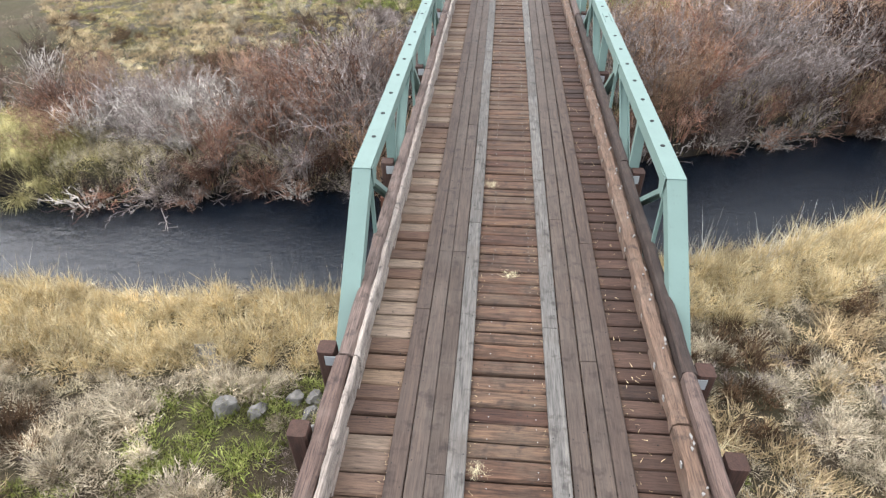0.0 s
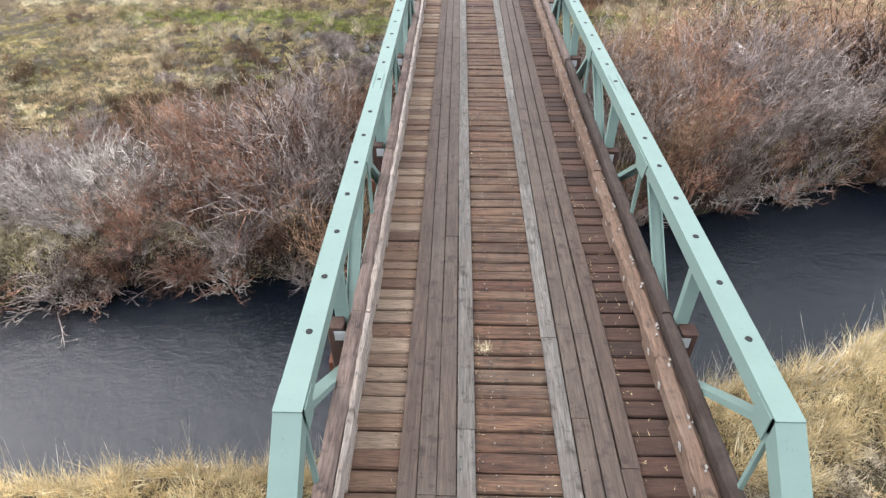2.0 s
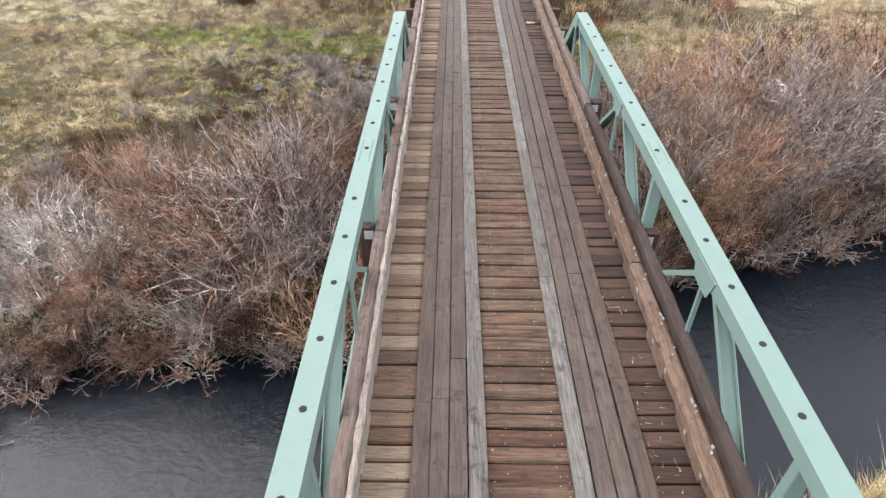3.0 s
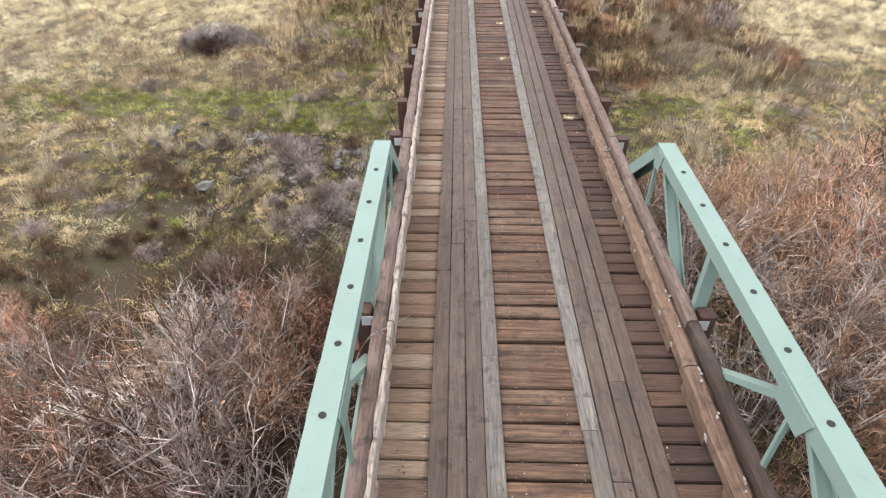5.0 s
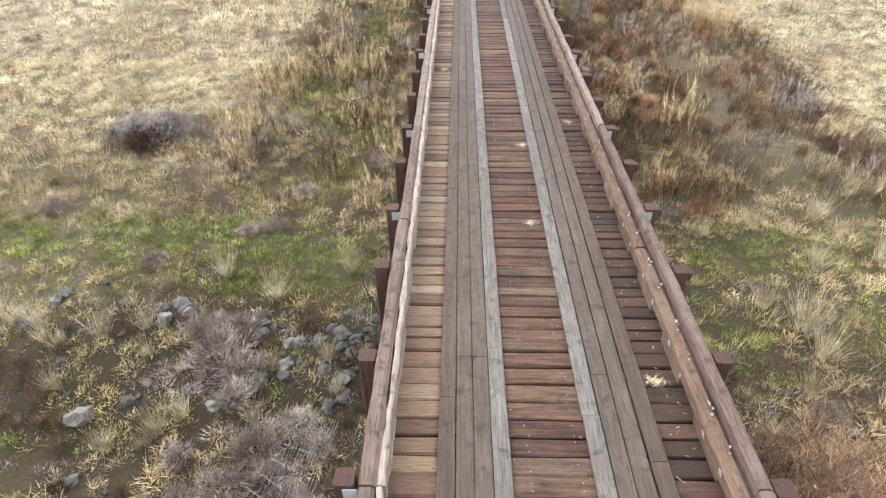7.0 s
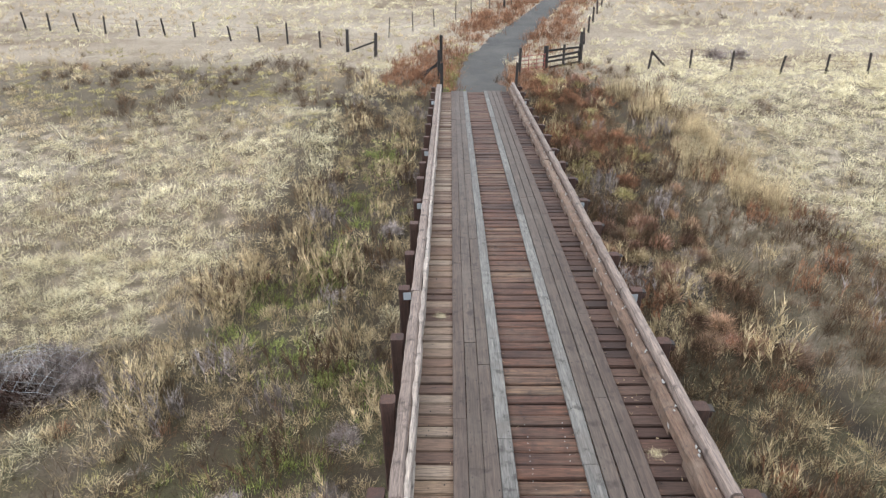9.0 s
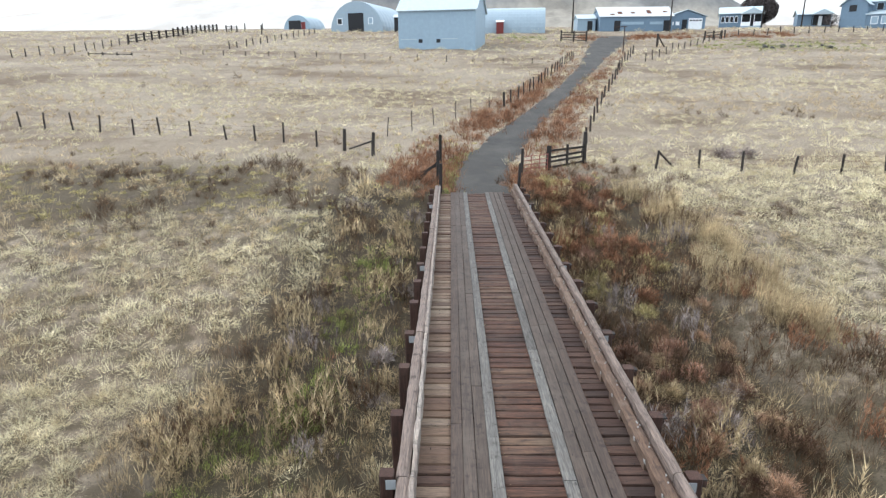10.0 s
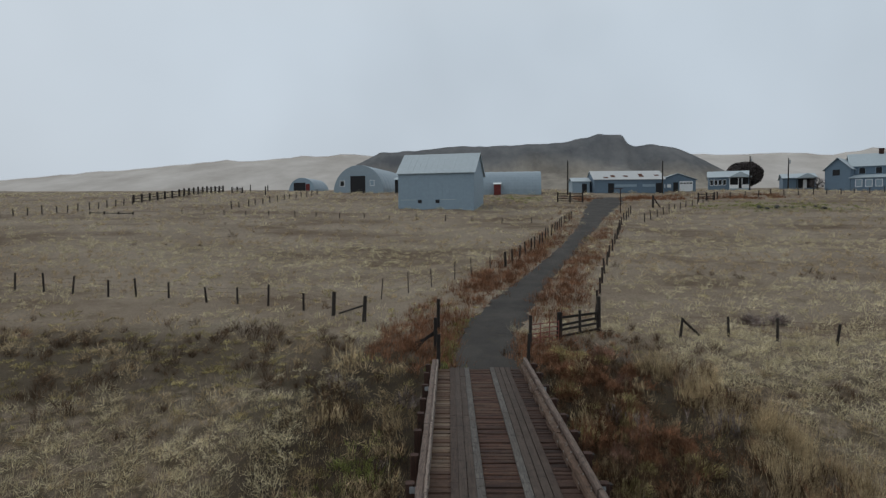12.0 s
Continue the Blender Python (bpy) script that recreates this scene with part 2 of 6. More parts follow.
def plant(name, tones, patch=None, rough=0.9, thin=0.12, spot=0.22, most=0.75, lump=0.9, each=0.0, fine=0.85):
    """Dry leaves and twigs: a tone for each blade, drifting over the ground in patches; light shines through thin ones."""
    m, t, b = material(name, rough)
    b.inputs["Specular IOR Level"].default_value = 0.1
    g = t.nodes.new("ShaderNodeNewGeometry")
    col = ramp(t, g.outputs["Random Per Island"], [(i / max(1, len(tones) - 1), tuple(v * DRY for v in c)) for i, c in enumerate(tones)])
    n1 = noise_at(t, g.outputs["Position"], 0.35, 4, 0.6)
    col = mixed(t, 0.8, col, ramp(t, n1, [(0.3, (0.66, 0.64, 0.62)), (0.7, (1.28, 1.28, 1.28))]), "MULTIPLY")
    n3 = noise_at(t, g.outputs["Position"], 42.0, 3, 0.7)
    col = mixed(t, fine, col, ramp(t, n3, [(0.34, (0.5, 0.48, 0.46)), (0.5, (1.0, 1.0, 1.0)), (0.66, (1.3, 1.3, 1.3))]), "MULTIPLY")
    n4 = noise_at(t, g.outputs["Position"], 1.7, 2, 0.5)
    col = mixed(t, lump, col, ramp(t, n4, [(0.34, (0.5, 0.48, 0.46)), (0.5, (0.95, 0.95, 0.95)), (0.66, (1.4, 1.4, 1.4))]), "MULTIPLY")
    n5 = noise_at(t, g.outputs["Position"], 5.5, 3, 0.6)
    col = mixed(t, lump, col, ramp(t, n5, [(0.36, (0.42, 0.4, 0.38)), (0.5, (0.95, 0.95, 0.95)), (0.64, (1.4, 1.4, 1.38))]), "MULTIPLY")
    if patch:
        n2 = noise_at(t, g.outputs["Position"], spot, 6, 0.7)
        col = mixed(t, ramp(t, n2, [(0.46, (0, 0, 0)), (0.64, (most, most, most))]), col, tuple(v * DRY for v in patch))
    t.links.new(col, b.inputs["Base Color"])
    if each:
        info = t.nodes.new("ShaderNodeObjectInfo")
        col = mixed(t, each, col, ramp(t, info.outputs["Random"], [(0.0, (0.45, 0.43, 0.42)), (0.4, (0.8, 0.78, 0.77)), (0.7, (1.15, 1.14, 1.12)), (1.0, (1.55, 1.52, 1.5))]), "MULTIPLY")
        t.links.new(col, b.inputs["Base Color"])
    if thin:
        tr = t.nodes.new("ShaderNodeBsdfTranslucent")
        mx = t.nodes.new("ShaderNodeMixShader")
        mx.inputs[0].default_value = thin
        t.links.new(col, tr.inputs[0])
        t.links.new(b.outputs[0], mx.inputs[1])
        t.links.new(tr.outputs[0], mx.inputs[2])
        t.links.new(mx.outputs[0], t.nodes["Material Output"].inputs[0])
    return m


GOLD = plant("golden_grass", [(0.84, 0.62, 0.3), (1.0, 0.82, 0.48), (1.1, 0.97, 0.66), (0.9, 0.69, 0.35)], lump=0.6)
STRAW = plant("pale_straw", [(1.025, 0.891, 0.575), (1.124, 1.000, 0.670), (1.179, 1.065, 0.742), (1.058, 0.930, 0.615)], (0.739, 0.594, 0.352), spot=0.4, most=0.55, lump=0.55, fine=0.3)
YELLOW = plant("yellow_grass", [(0.571, 0.490, 0.218), (0.714, 0.646, 0.340), (0.646, 0.544, 0.272), (0.503, 0.462, 0.163)])
REED = plant("pale_reeds", [(0.9, 0.84, 0.7), (1.1, 1.05, 0.93), (1.0, 0.94, 0.8)])
BUNCH = plant("bunch_straw", [(0.62, 0.53, 0.36), (0.74, 0.65, 0.46), (0.68, 0.58, 0.42)])
DUN = plant("dun_grass", [(0.695, 0.541, 0.320), (0.946, 0.758, 0.468), (0.807, 0.622, 0.389), (1.057, 0.880, 0.561)], (0.474, 0.338, 0.194), spot=0.8, most=0.6)
RUSTY = plant("rust_weeds", [(0.146, 0.084, 0.049), (0.262, 0.168, 0.100), (0.182, 0.118, 0.073), (0.364, 0.256, 0.164)], (0.080, 0.048, 0.030), spot=0.9, most=0.8, lump=1.0)
RED_WEED = plant("red_weeds", [(0.330, 0.150, 0.082), (0.495, 0.248, 0.140), (0.495, 0.289, 0.182), (0.294, 0.139, 0.079)])
GREEN = plant("green_grass", [(0.28, 0.35, 0.075), (0.42, 0.48, 0.14), (0.56, 0.55, 0.24), (0.33, 0.42, 0.1)])
OLIVE = plant("olive_weeds", [(0.593, 0.517, 0.218), (0.792, 0.677, 0.347), (0.686, 0.553, 0.297), (0.554, 0.517, 0.187)])
SAGE = plant("sage_stems", [(0.734, 0.630, 0.461), (0.907, 0.798, 0.608), (0.648, 0.546, 0.412), (0.950, 0.830, 0.608)])
TWIG_RED = plant("red_twigs", [(0.34, 0.14, 0.085), (0.5, 0.27, 0.18), (0.46, 0.3, 0.235), (0.66, 0.48, 0.38)], (0.2, 0.115, 0.085), thin=0, spot=0.9, each=0.9)
TWIG_GREY = plant("grey_twigs", [(0.475, 0.407, 0.375), (0.701, 0.614, 0.572), (0.313, 0.248, 0.224), (0.550, 0.460, 0.415)], (0.237, 0.177, 0.157), thin=0, spot=0.9)
TWIG_TAN = plant("tan_twigs", [(0.533, 0.307, 0.186), (0.695, 0.477, 0.324), (0.566, 0.361, 0.241), (0.371, 0.215, 0.138)], (0.404, 0.292, 0.213), thin=0, spot=0.9, each=0.9)
TWIG_PALE = plant("pale_twigs", [(0.716, 0.651, 0.598), (0.832, 0.774, 0.715), (0.624, 0.561, 0.512)], thin=0, each=0.9)
# dark brown stems; their colour also carries the shade inside the thickets
TWIG_DARK = plant("dark_twigs", [(0.074, 0.044, 0.035), (0.158, 0.100, 0.079), (0.147, 0.076, 0.053), (0.252, 0.190, 0.163)], thin=0, each=0.9)
LEAF_RED = plant("dry_red_leaves", [(0.46, 0.2, 0.12), (0.54, 0.32, 0.21), (0.4, 0.21, 0.14)])
LEAF_DARK = plant("dark_leaves", [(0.12, 0.105, 0.105), (0.2, 0.175, 0.17), (0.15, 0.125, 0.125)])


def ground_material():
    m, t, b = material("ground_soil", 0.95)
    b.inputs["Specular IOR Level"].default_value = 0.1
    g = t.nodes.new("ShaderNodeNewGeometry")
    pos = g.outputs["Position"]
    flow = t.nodes.new("ShaderNodeVectorMath")
    flow.operation = "MULTIPLY"
    flow.inputs[1].default_value = (0.45, 1.0, 1.0)
    t.links.new(pos, flow.inputs[0])
    big = noise_at(t, flow.outputs[0], 0.16, 6, 0.65)
    mid = noise_at(t, pos, 0.9, 5, 0.65)
    fine = noise_at(t, pos, 9.0, 6, 0.75)
    col = ramp(t, big, [(0.36, (0.26, 0.19, 0.13)), (0.46, (0.41, 0.325, 0.24)), (0.62, (0.54, 0.45, 0.345)), (0.75, (0.34, 0.26, 0.185))])
    col = mixed(t, ramp(t, mid, [(0.55, (0, 0, 0)), (0.72, (0.5, 0.5, 0.5))]), col, (0.17, 0.15, 0.07))
    col = mixed(t, 0.9, col, ramp(t, fine, [(0.3, (0.5, 0.48, 0.46)), (0.5, (0.95, 0.95, 0.95)), (0.7, (1.3, 1.28, 1.25))]), "MULTIPLY")
    near = t.nodes.new("ShaderNodeSeparateXYZ")
    t.links.new(pos, near.inputs[0])
    mr = t.nodes.new("ShaderNodeMapRange")
    mr.inputs[1].default_value, mr.inputs[2].default_value, mr.inputs[3].default_value, mr.inputs[4].default_value = 26.5, 30, 0.9, 0.0
    t.links.new(near.outputs[1], mr.inputs[0])
    # near-black soil: its colour also carries the shade between plants
    soil = mixed(t, fine, (0.01, 0.007, 0.005), (0.06, 0.044, 0.031))
    col = mixed(t, mr.outputs[0], col, soil)
    # the same near-black beside the bridge, for shaded gaps among the weeds
    ab = t.nodes.new("ShaderNodeMath")
    ab.operation = "ABSOLUTE"
    t.links.new(near.outputs[0], ab.inputs[0])
    strip = t.nodes.new("ShaderNodeMapRange")
    strip.inputs[1].default_value, strip.inputs[2].default_value, strip.inputs[3].default_value, strip.inputs[4].default_value = 7.0, 9.0, 0.9, 0.0
    t.links.new(ab.outputs[0], strip.inputs[0])
    worn = t.nodes.new("ShaderNodeMapRange")
    worn.inputs[1].default_value, worn.inputs[2].default_value = 66, 60
    t.links.new(near.outputs[1], worn.inputs[0])
    both = t.nodes.new("ShaderNodeMath")
    both.operation = "MULTIPLY"
    t.links.new(strip.outputs[0], both.inputs[0])
    t.links.new(worn.outputs[0], both.inputs[1])
    col = mixed(t, both.outputs[0], col, soil)
    thatch = noise_at(t, pos, 1.9, 4, 0.6)
    tf = mixed(t, worn.outputs[0], (0, 0, 0), ramp(t, thatch, [(0.42, (0.75, 0.75, 0.75)), (0.62, (0, 0, 0))]))
    col = mixed(t, tf, col, (0.11, 0.085, 0.05))
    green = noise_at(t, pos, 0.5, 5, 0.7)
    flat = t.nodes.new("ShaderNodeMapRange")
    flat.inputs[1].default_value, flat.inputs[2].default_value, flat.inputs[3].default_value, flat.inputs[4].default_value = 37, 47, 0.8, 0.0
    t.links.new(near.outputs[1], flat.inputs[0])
    # darker brown soil over the flat, fading out by y 47
    darker = t.nodes.new("ShaderNodeMath")
    darker.operation = "MULTIPLY"
    darker.inputs[1].default_value = 0.75
    t.links.new(flat.outputs[0], darker.inputs[0])
    col = mixed(t, darker.outputs[0], col, mixed(t, fine, (0.035, 0.026, 0.018), (0.14, 0.105, 0.072)))
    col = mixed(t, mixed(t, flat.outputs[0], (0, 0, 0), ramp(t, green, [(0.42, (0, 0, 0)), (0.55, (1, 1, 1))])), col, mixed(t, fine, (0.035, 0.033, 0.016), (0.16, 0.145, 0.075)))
    heap = t.nodes.new("ShaderNodeVectorMath")
    heap.operation = "DISTANCE"
    heap.inputs[1].default_value = (-2.7, 30.4, -2.7)
    t.links.new(flow.outputs[0], heap.inputs[0])
    bare = t.nodes.new("ShaderNodeMapRange")
    bare.inputs[1].default_value, bare.inputs[2].default_value, bare.inputs[3].default_value, bare.inputs[4].default_value = 1.6, 2.8, 0.75, 0.0
    t.links.new(heap.outputs["Value"], bare.inputs[0])
    col = mixed(t, bare.outputs[0], col, soil)
    weedy = t.nodes.new("ShaderNodeVectorMath")
    weedy.operation = "DISTANCE"
    weedy.inputs[1].default_value = (-8.3, 62.5, 0.0)
    t.links.new(flow.outputs[0], weedy.inputs[0])
    wm = t.nodes.new("ShaderNodeMapRange")
    wm.inputs[1].default_value, wm.inputs[2].default_value, wm.inputs[3].default_value, wm.inputs[4].default_value = 3.0, 6.5, 0.85, 0.0
    t.links.new(weedy.outputs["Value"], wm.inputs[0])
    col = mixed(t, wm.outputs[0], col, mixed(t, mid, (0.06, 0.05, 0.03), (0.2, 0.15, 0.1)))
    litter = noise_at(t, pos, 38.0, 4, 0.8)
    lf = ramp(t, litter, [(0.57, (0, 0, 0)), (0.68, (0.7, 0.7, 0.7))])
    col = mixed(t, lf, col, mixed(t, ramp(t, mid, [(0.4, (0, 0, 0)), (0.6, (1, 1, 1))]), (0.3, 0.24, 0.165), (0.15, 0.125, 0.075)))
    specks = noise_at(t, pos, 24.0, 3, 0.8)
    col = mixed(t, ramp(t, specks, [(0.36, (0.85, 0.85, 0.85)), (0.46, (0, 0, 0))]), col, (0.035, 0.026, 0.018))
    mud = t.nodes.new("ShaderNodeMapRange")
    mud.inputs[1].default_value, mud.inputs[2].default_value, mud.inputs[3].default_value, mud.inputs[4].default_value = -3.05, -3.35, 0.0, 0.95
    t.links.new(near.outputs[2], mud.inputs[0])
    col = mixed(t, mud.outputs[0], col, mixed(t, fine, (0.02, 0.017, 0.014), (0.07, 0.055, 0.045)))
    col = mixed(t, 1.0, col, (0.55, 0.55, 0.55), "MULTIPLY")
    t.links.new(col, b.inputs["Base Color"])
    bump(t, b, fine, 0.8, 0.06)
    return m


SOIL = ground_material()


def gravel_material():
    m, t, b = material("road_gravel", 0.95)
    g = t.nodes.new("ShaderNodeNewGeometry")
    n1 = noise_at(t, g.outputs["Position"], 0.5, 5, 0.6)
    n2 = noise_at(t, g.outputs["Position"], 18.0, 5, 0.8)
    n3 = noise_at(t, g.outputs["Position"], 1.6, 5, 0.7)
    col = ramp(t, n1, [(0.35, (0.105, 0.098, 0.09)), (0.65, (0.19, 0.175, 0.155))])
    col = mixed(t, ramp(t, n3, [(0.55, (0, 0, 0)), (0.7, (0.6, 0.6, 0.6))]), col, (0.2, 0.17, 0.11))
    col = mixed(t, 0.8, col, ramp(t, n2, [(0.3, (0.6, 0.6, 0.6)), (0.7, (1.3, 1.3, 1.3))]), "MULTIPLY")
    col = mixed(t, 1.0, col, (0.33, 0.323, 0.32), "MULTIPLY")
    t.links.new(col, b.inputs["Base Color"])
    bump(t, b, n2, 0.6, 0.02)
    return m


GRAVEL = gravel_material()


def water_material():
    m, t, b = material("river_water", 0.06)
    b.inputs["Base Color"].default_value = (0.003, 0.0055, 0.0095, 1)
    b.inputs["IOR"].default_value = 1.35
    b.inputs["Specular IOR Level"].default_value = 0.5
    g = t.nodes.new("ShaderNodeNewGeometry")
    calm = noise_at(t, g.outputs["Position"], 0.9, 4, 0.55)
    n1 = noise_at(t, g.outputs["Position"], 5.0, 6, 0.7)
    wave = mixed(t, 0.42, calm, n1)
    bump(t, b, wave, 0.65, 0.1)
    return m


WATER = water_material()


def hill_material(name, a, c2, scale):
    m, t, b = material(name, 1.0)
    b.inputs["Specular IOR Level"].default_value = 0.0
    g = t.nodes.new("ShaderNodeNewGeometry")
    n1 = noise_at(t, g.outputs["Position"], scale, 7, 0.65)
    t.links.new(ramp(t, n1, [(0.35, a), (0.65, c2)]), b.inputs["Base Color"])
    return m


# hill grass paled towards the sky: the fog is put into this colour
HILL = hill_material("fogged_hill_grass", (0.396, 0.366, 0.334), (0.528, 0.500, 0.466), 0.02)


def mesa_material():
    """Dark cliffs above pale grass slopes, both lightened in their colour for the fog."""
    m, t, b = material("fogged_mesa_rock", 1.0)
    b.inputs["Specular IOR Level"].default_value = 0.0
    g = t.nodes.new("ShaderNodeNewGeometry")
    n1 = noise_at(t, g.outputs["Position"], 0.05, 7, 0.7)
    n2 = noise_at(t, g.outputs["Position"], 0.015, 5, 0.6)
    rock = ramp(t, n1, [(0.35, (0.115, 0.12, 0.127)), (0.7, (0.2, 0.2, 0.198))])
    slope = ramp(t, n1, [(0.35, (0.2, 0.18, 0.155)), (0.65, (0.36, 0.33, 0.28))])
    sep = t.nodes.new("ShaderNodeSeparateXYZ")
    t.links.new(g.outputs["Position"], sep.inputs[0])
    mul = t.nodes.new("ShaderNodeMath")
    mul.operation = "MULTIPLY_ADD"
    mul.inputs[1].default_value, mul.inputs[2].default_value = 40.0, -20.0
    t.links.new(n2, mul.inputs[0])
    add = t.nodes.new("ShaderNodeMath")
    add.operation = "ADD"
    t.links.new(sep.outputs[2], add.inputs[0])
    t.links.new(mul.outputs[0], add.inputs[1])
    mr = t.nodes.new("ShaderNodeMapRange")
    mr.inputs[1].default_value, mr.inputs[2].default_value = 40, 52
    t.links.new(add.outputs[0], mr.inputs[0])
    t.links.new(mixed(t, mr.outputs[0], slope, rock), b.inputs["Base Color"])
    return m


MESA = mesa_material()


# ---- building helpers ----
def thing(name, label, category, group="", kind="", at=(0, 0, 0)):
    """An Empty at the base of a thing, under which its parts go."""
    ob = new(name)
    ob.empty_display_size = 0.2
    ob.matrix_basis = Matrix.Translation(at)
    return tagged(ob, label, category, group, kind)


def data_of(name, verts, faces, mat, smooth=False):
    me = bpy.data.meshes.new(name)
    me.from_pydata(verts, [], faces)
    me.materials.append(mat)
    if smooth:
        me.polygons.foreach_set("use_smooth", [True] * len(me.polygons))
    me.update()
    return me


def piece(name, me, parent=None, m=None, label=""):
    ob = new(name, me)
    if parent is not None:
        ob.parent = parent
    if m is not None:
        ob.matrix_basis = m
    if label:
        ob["label"] = label
    return ob


def flat_mesh(name, pts, mat, sides):
    """A mesh of many separate polygons of the same number of sides, from an array (n, sides, 3)."""
    pts = np.asarray(pts, dtype=np.float32).reshape(-1, 3)
    n = len(pts) // sides
    me = bpy.data.meshes.new(name)
    me.vertices.add(len(pts))
    me.vertices.foreach_set("co", pts.ravel())
    me.loops.add(len(pts))
    me.loops.foreach_set("vertex_index", np.arange(len(pts), dtype=np.int32))
    me.polygons.add(n)
    me.polygons.foreach_set("loop_start", np.arange(n, dtype=np.int32) * sides)
    me.materials.append(mat)
    me.update(calc_edges=True)
    return me


class Geo:
    """Collects solids for one mesh."""

    def __init__(self):
        self.v, self.f = [], []

    def add(self, verts, faces):
        k = len(self.v)
        self.v += [tuple(p) for p in verts]
        self.f += [tuple(i + k for i in f) for f in faces]
        return self

    def box(self, lo, hi):
        (a, b, c), (d, e, f) = lo, hi
        return self.add([(a, b, c), (d, b, c), (d, e, c), (a, e, c), (a, b, f), (d, b, f), (d, e, f), (a, e, f)],
                        [(3, 2, 1, 0), (4, 5, 6, 7), (0, 1, 5, 4), (1, 2, 6, 5), (2, 3, 7, 6), (3, 0, 4, 7)])

    def beam(self, a, b, w, h, cut=0.015, up=(0, 0, 1)):
        """A timber or steel member from a to b, w across and h high, with its long edges broken."""
        a, b = Vector(a), Vector(b)
        d = (b - a).normalized()
        s = d.cross(Vector(up))
        s = s.normalized() if s.length > 1e-4 else Vector((1, 0, 0))
        u = s.cross(d)
        w, h = w / 2, h / 2
        ring = [(-w, -h + cut), (-w + cut, -h), (w - cut, -h), (w, -h + cut), (w, h - cut), (w - cut, h), (-w + cut, h), (-w, h - cut)]
        vs = [p + s * x + u * y for p in (a, b) for x, y in ring]
        fs = [(i, (i + 1) % 8, 8 + (i + 1) % 8, 8 + i) for i in range(8)] + [tuple(range(7, -1, -1)), tuple(range(8, 16))]
        return self.add(vs, fs)

    def rod(self, a, b, r0, r1=None, sides=8):
        a, b = Vector(a), Vector(b)
        r1 = r0 if r1 is None else r1
        d = (b - a).normalized()
        s = d.cross(Vector((0.3, 0.9, 0.1)))
        s = s.normalized() if s.length > 1e-3 else Vector((1, 0, 0))
        u = s.cross(d)
        vs = [p + (s * math.cos(k * math.tau / sides) + u * math.sin(k * math.tau / sides)) * r for p, r in ((a, r0), (b, r1)) for k in range(sides)]
        fs = [(i, (i + 1) % sides, sides + (i + 1) % sides, sides + i) for i in range(sides)] + [tuple(range(sides - 1, -1, -1)), tuple(range(sides, 2 * sides))]
        return self.add(vs, fs)

    def slab(self, outline, lift):
        """A prism over a flat outline of points, thickened by the vector lift."""
        n = len(outline)
        top = [tuple(Vector(p) + Vector(lift)) for p in outline]
        return self.add(list(outline) + top, [tuple(range(n - 1, -1, -1)), tuple(range(n, 2 * n))] + [(i, (i + 1) % n, n + (i + 1) % n, n + i) for i in range(n)])

    def data(self, name, mat, smooth=False):
        return data_of(name, self.v, self.f, mat, smooth)


# ---- ground, river, road ----
PROFILE = np.array([(-60, 0.0), (-8, -0.3), (2, -1.5), (9, -2.2), (11.5, -2.8), (13, -2.95), (24, -2.75), (29, -2.65), (40, -2.8), (47, -2.2),
                    (61, -0.15), (68, 0.7), (88, 3.2), (135, 9.3), (160, 12.9), (185, 15.0), (260, 20.0), (500, 32.0), (1500, 60.0)])
ROAD = np.array([(60.4, 0.2, 1.75), (62.7, 0.25, 1.5), (67, 0.82, 1.65), (71.5, 2.3, 1.6), (76.5, 3.95, 1.35), (83.6, 6.6, 1.15), (93.6, 10.35, 1.1), (108, 15.3, 1.25), (114, 17.2, 1.5), (124, 20.4, 2.1), (137, 24.7, 2.9), (150, 29.5, 3.2)])
WATER_Z = -3.9


def near_bank(x):
    x = np.asarray(x)
    return np.interp(x, (-60, -10, -7, -4, 0, 4, 6.5, 9, 14, 60), (13.1, 12.8, 12.5, 12.65, 13.5, 14.7, 15.4, 16.4, 17.9, 30.0)) + 0.12 * np.sin(x * 0.9)


def far_bank(x):
    return 18.2 + 0.27 * np.clip(np.asarray(x) + 6.0, -3, 40) + 0.3 * np.sin(np.asarray(x) * 0.7 + 1)


def ground_z(x, y):
    """The height of the ground, for arrays of places."""
    x, y = np.asarray(x, float), np.asarray(y, float)
    z = np.interp(y, PROFILE[:, 0], PROFILE[:, 1])
    z = z + 0.10 * np.sin(x * 0.55 + y * 0.31) * np.cos(y * 0.43 - x * 0.2) + 0.06 * np.sin(x * 1.7 + 1.3) * np.sin(y * 1.9)
    a, b = near_bank(x), far_bank(x)
    mid, half = (a + b) / 2, (b - a) / 2
    u = np.abs(y - mid) - half
    dip = np.clip((0.55 - u) / 1.1, 0, 1)
    z = z - dip * dip * (3 - 2 * dip) * 1.9
    # the bank of the abutment under the near end and the road's bed at the far end
    road_x = np.interp(y, ROAD[:, 0], ROAD[:, 1])
    road_w = np.interp(y, ROAD[:, 0], ROAD[:, 2])
    flat = np.interp(y, PROFILE[:, 0], PROFILE[:, 1])
    k = np.clip(1 - (np.abs(x - road_x) - road_w) / 1.2, 0, 1) * (y > 60.2)
    z = z * (1 - k) + (flat - 0.02) * k
    ditch = np.exp(-((x - 7.6) / 0.7) ** 2) * np.clip((y - 33) / 6, 0, 1) * np.clip((58 - y) / 8, 0, 1)
    return z - 0.6 * ditch


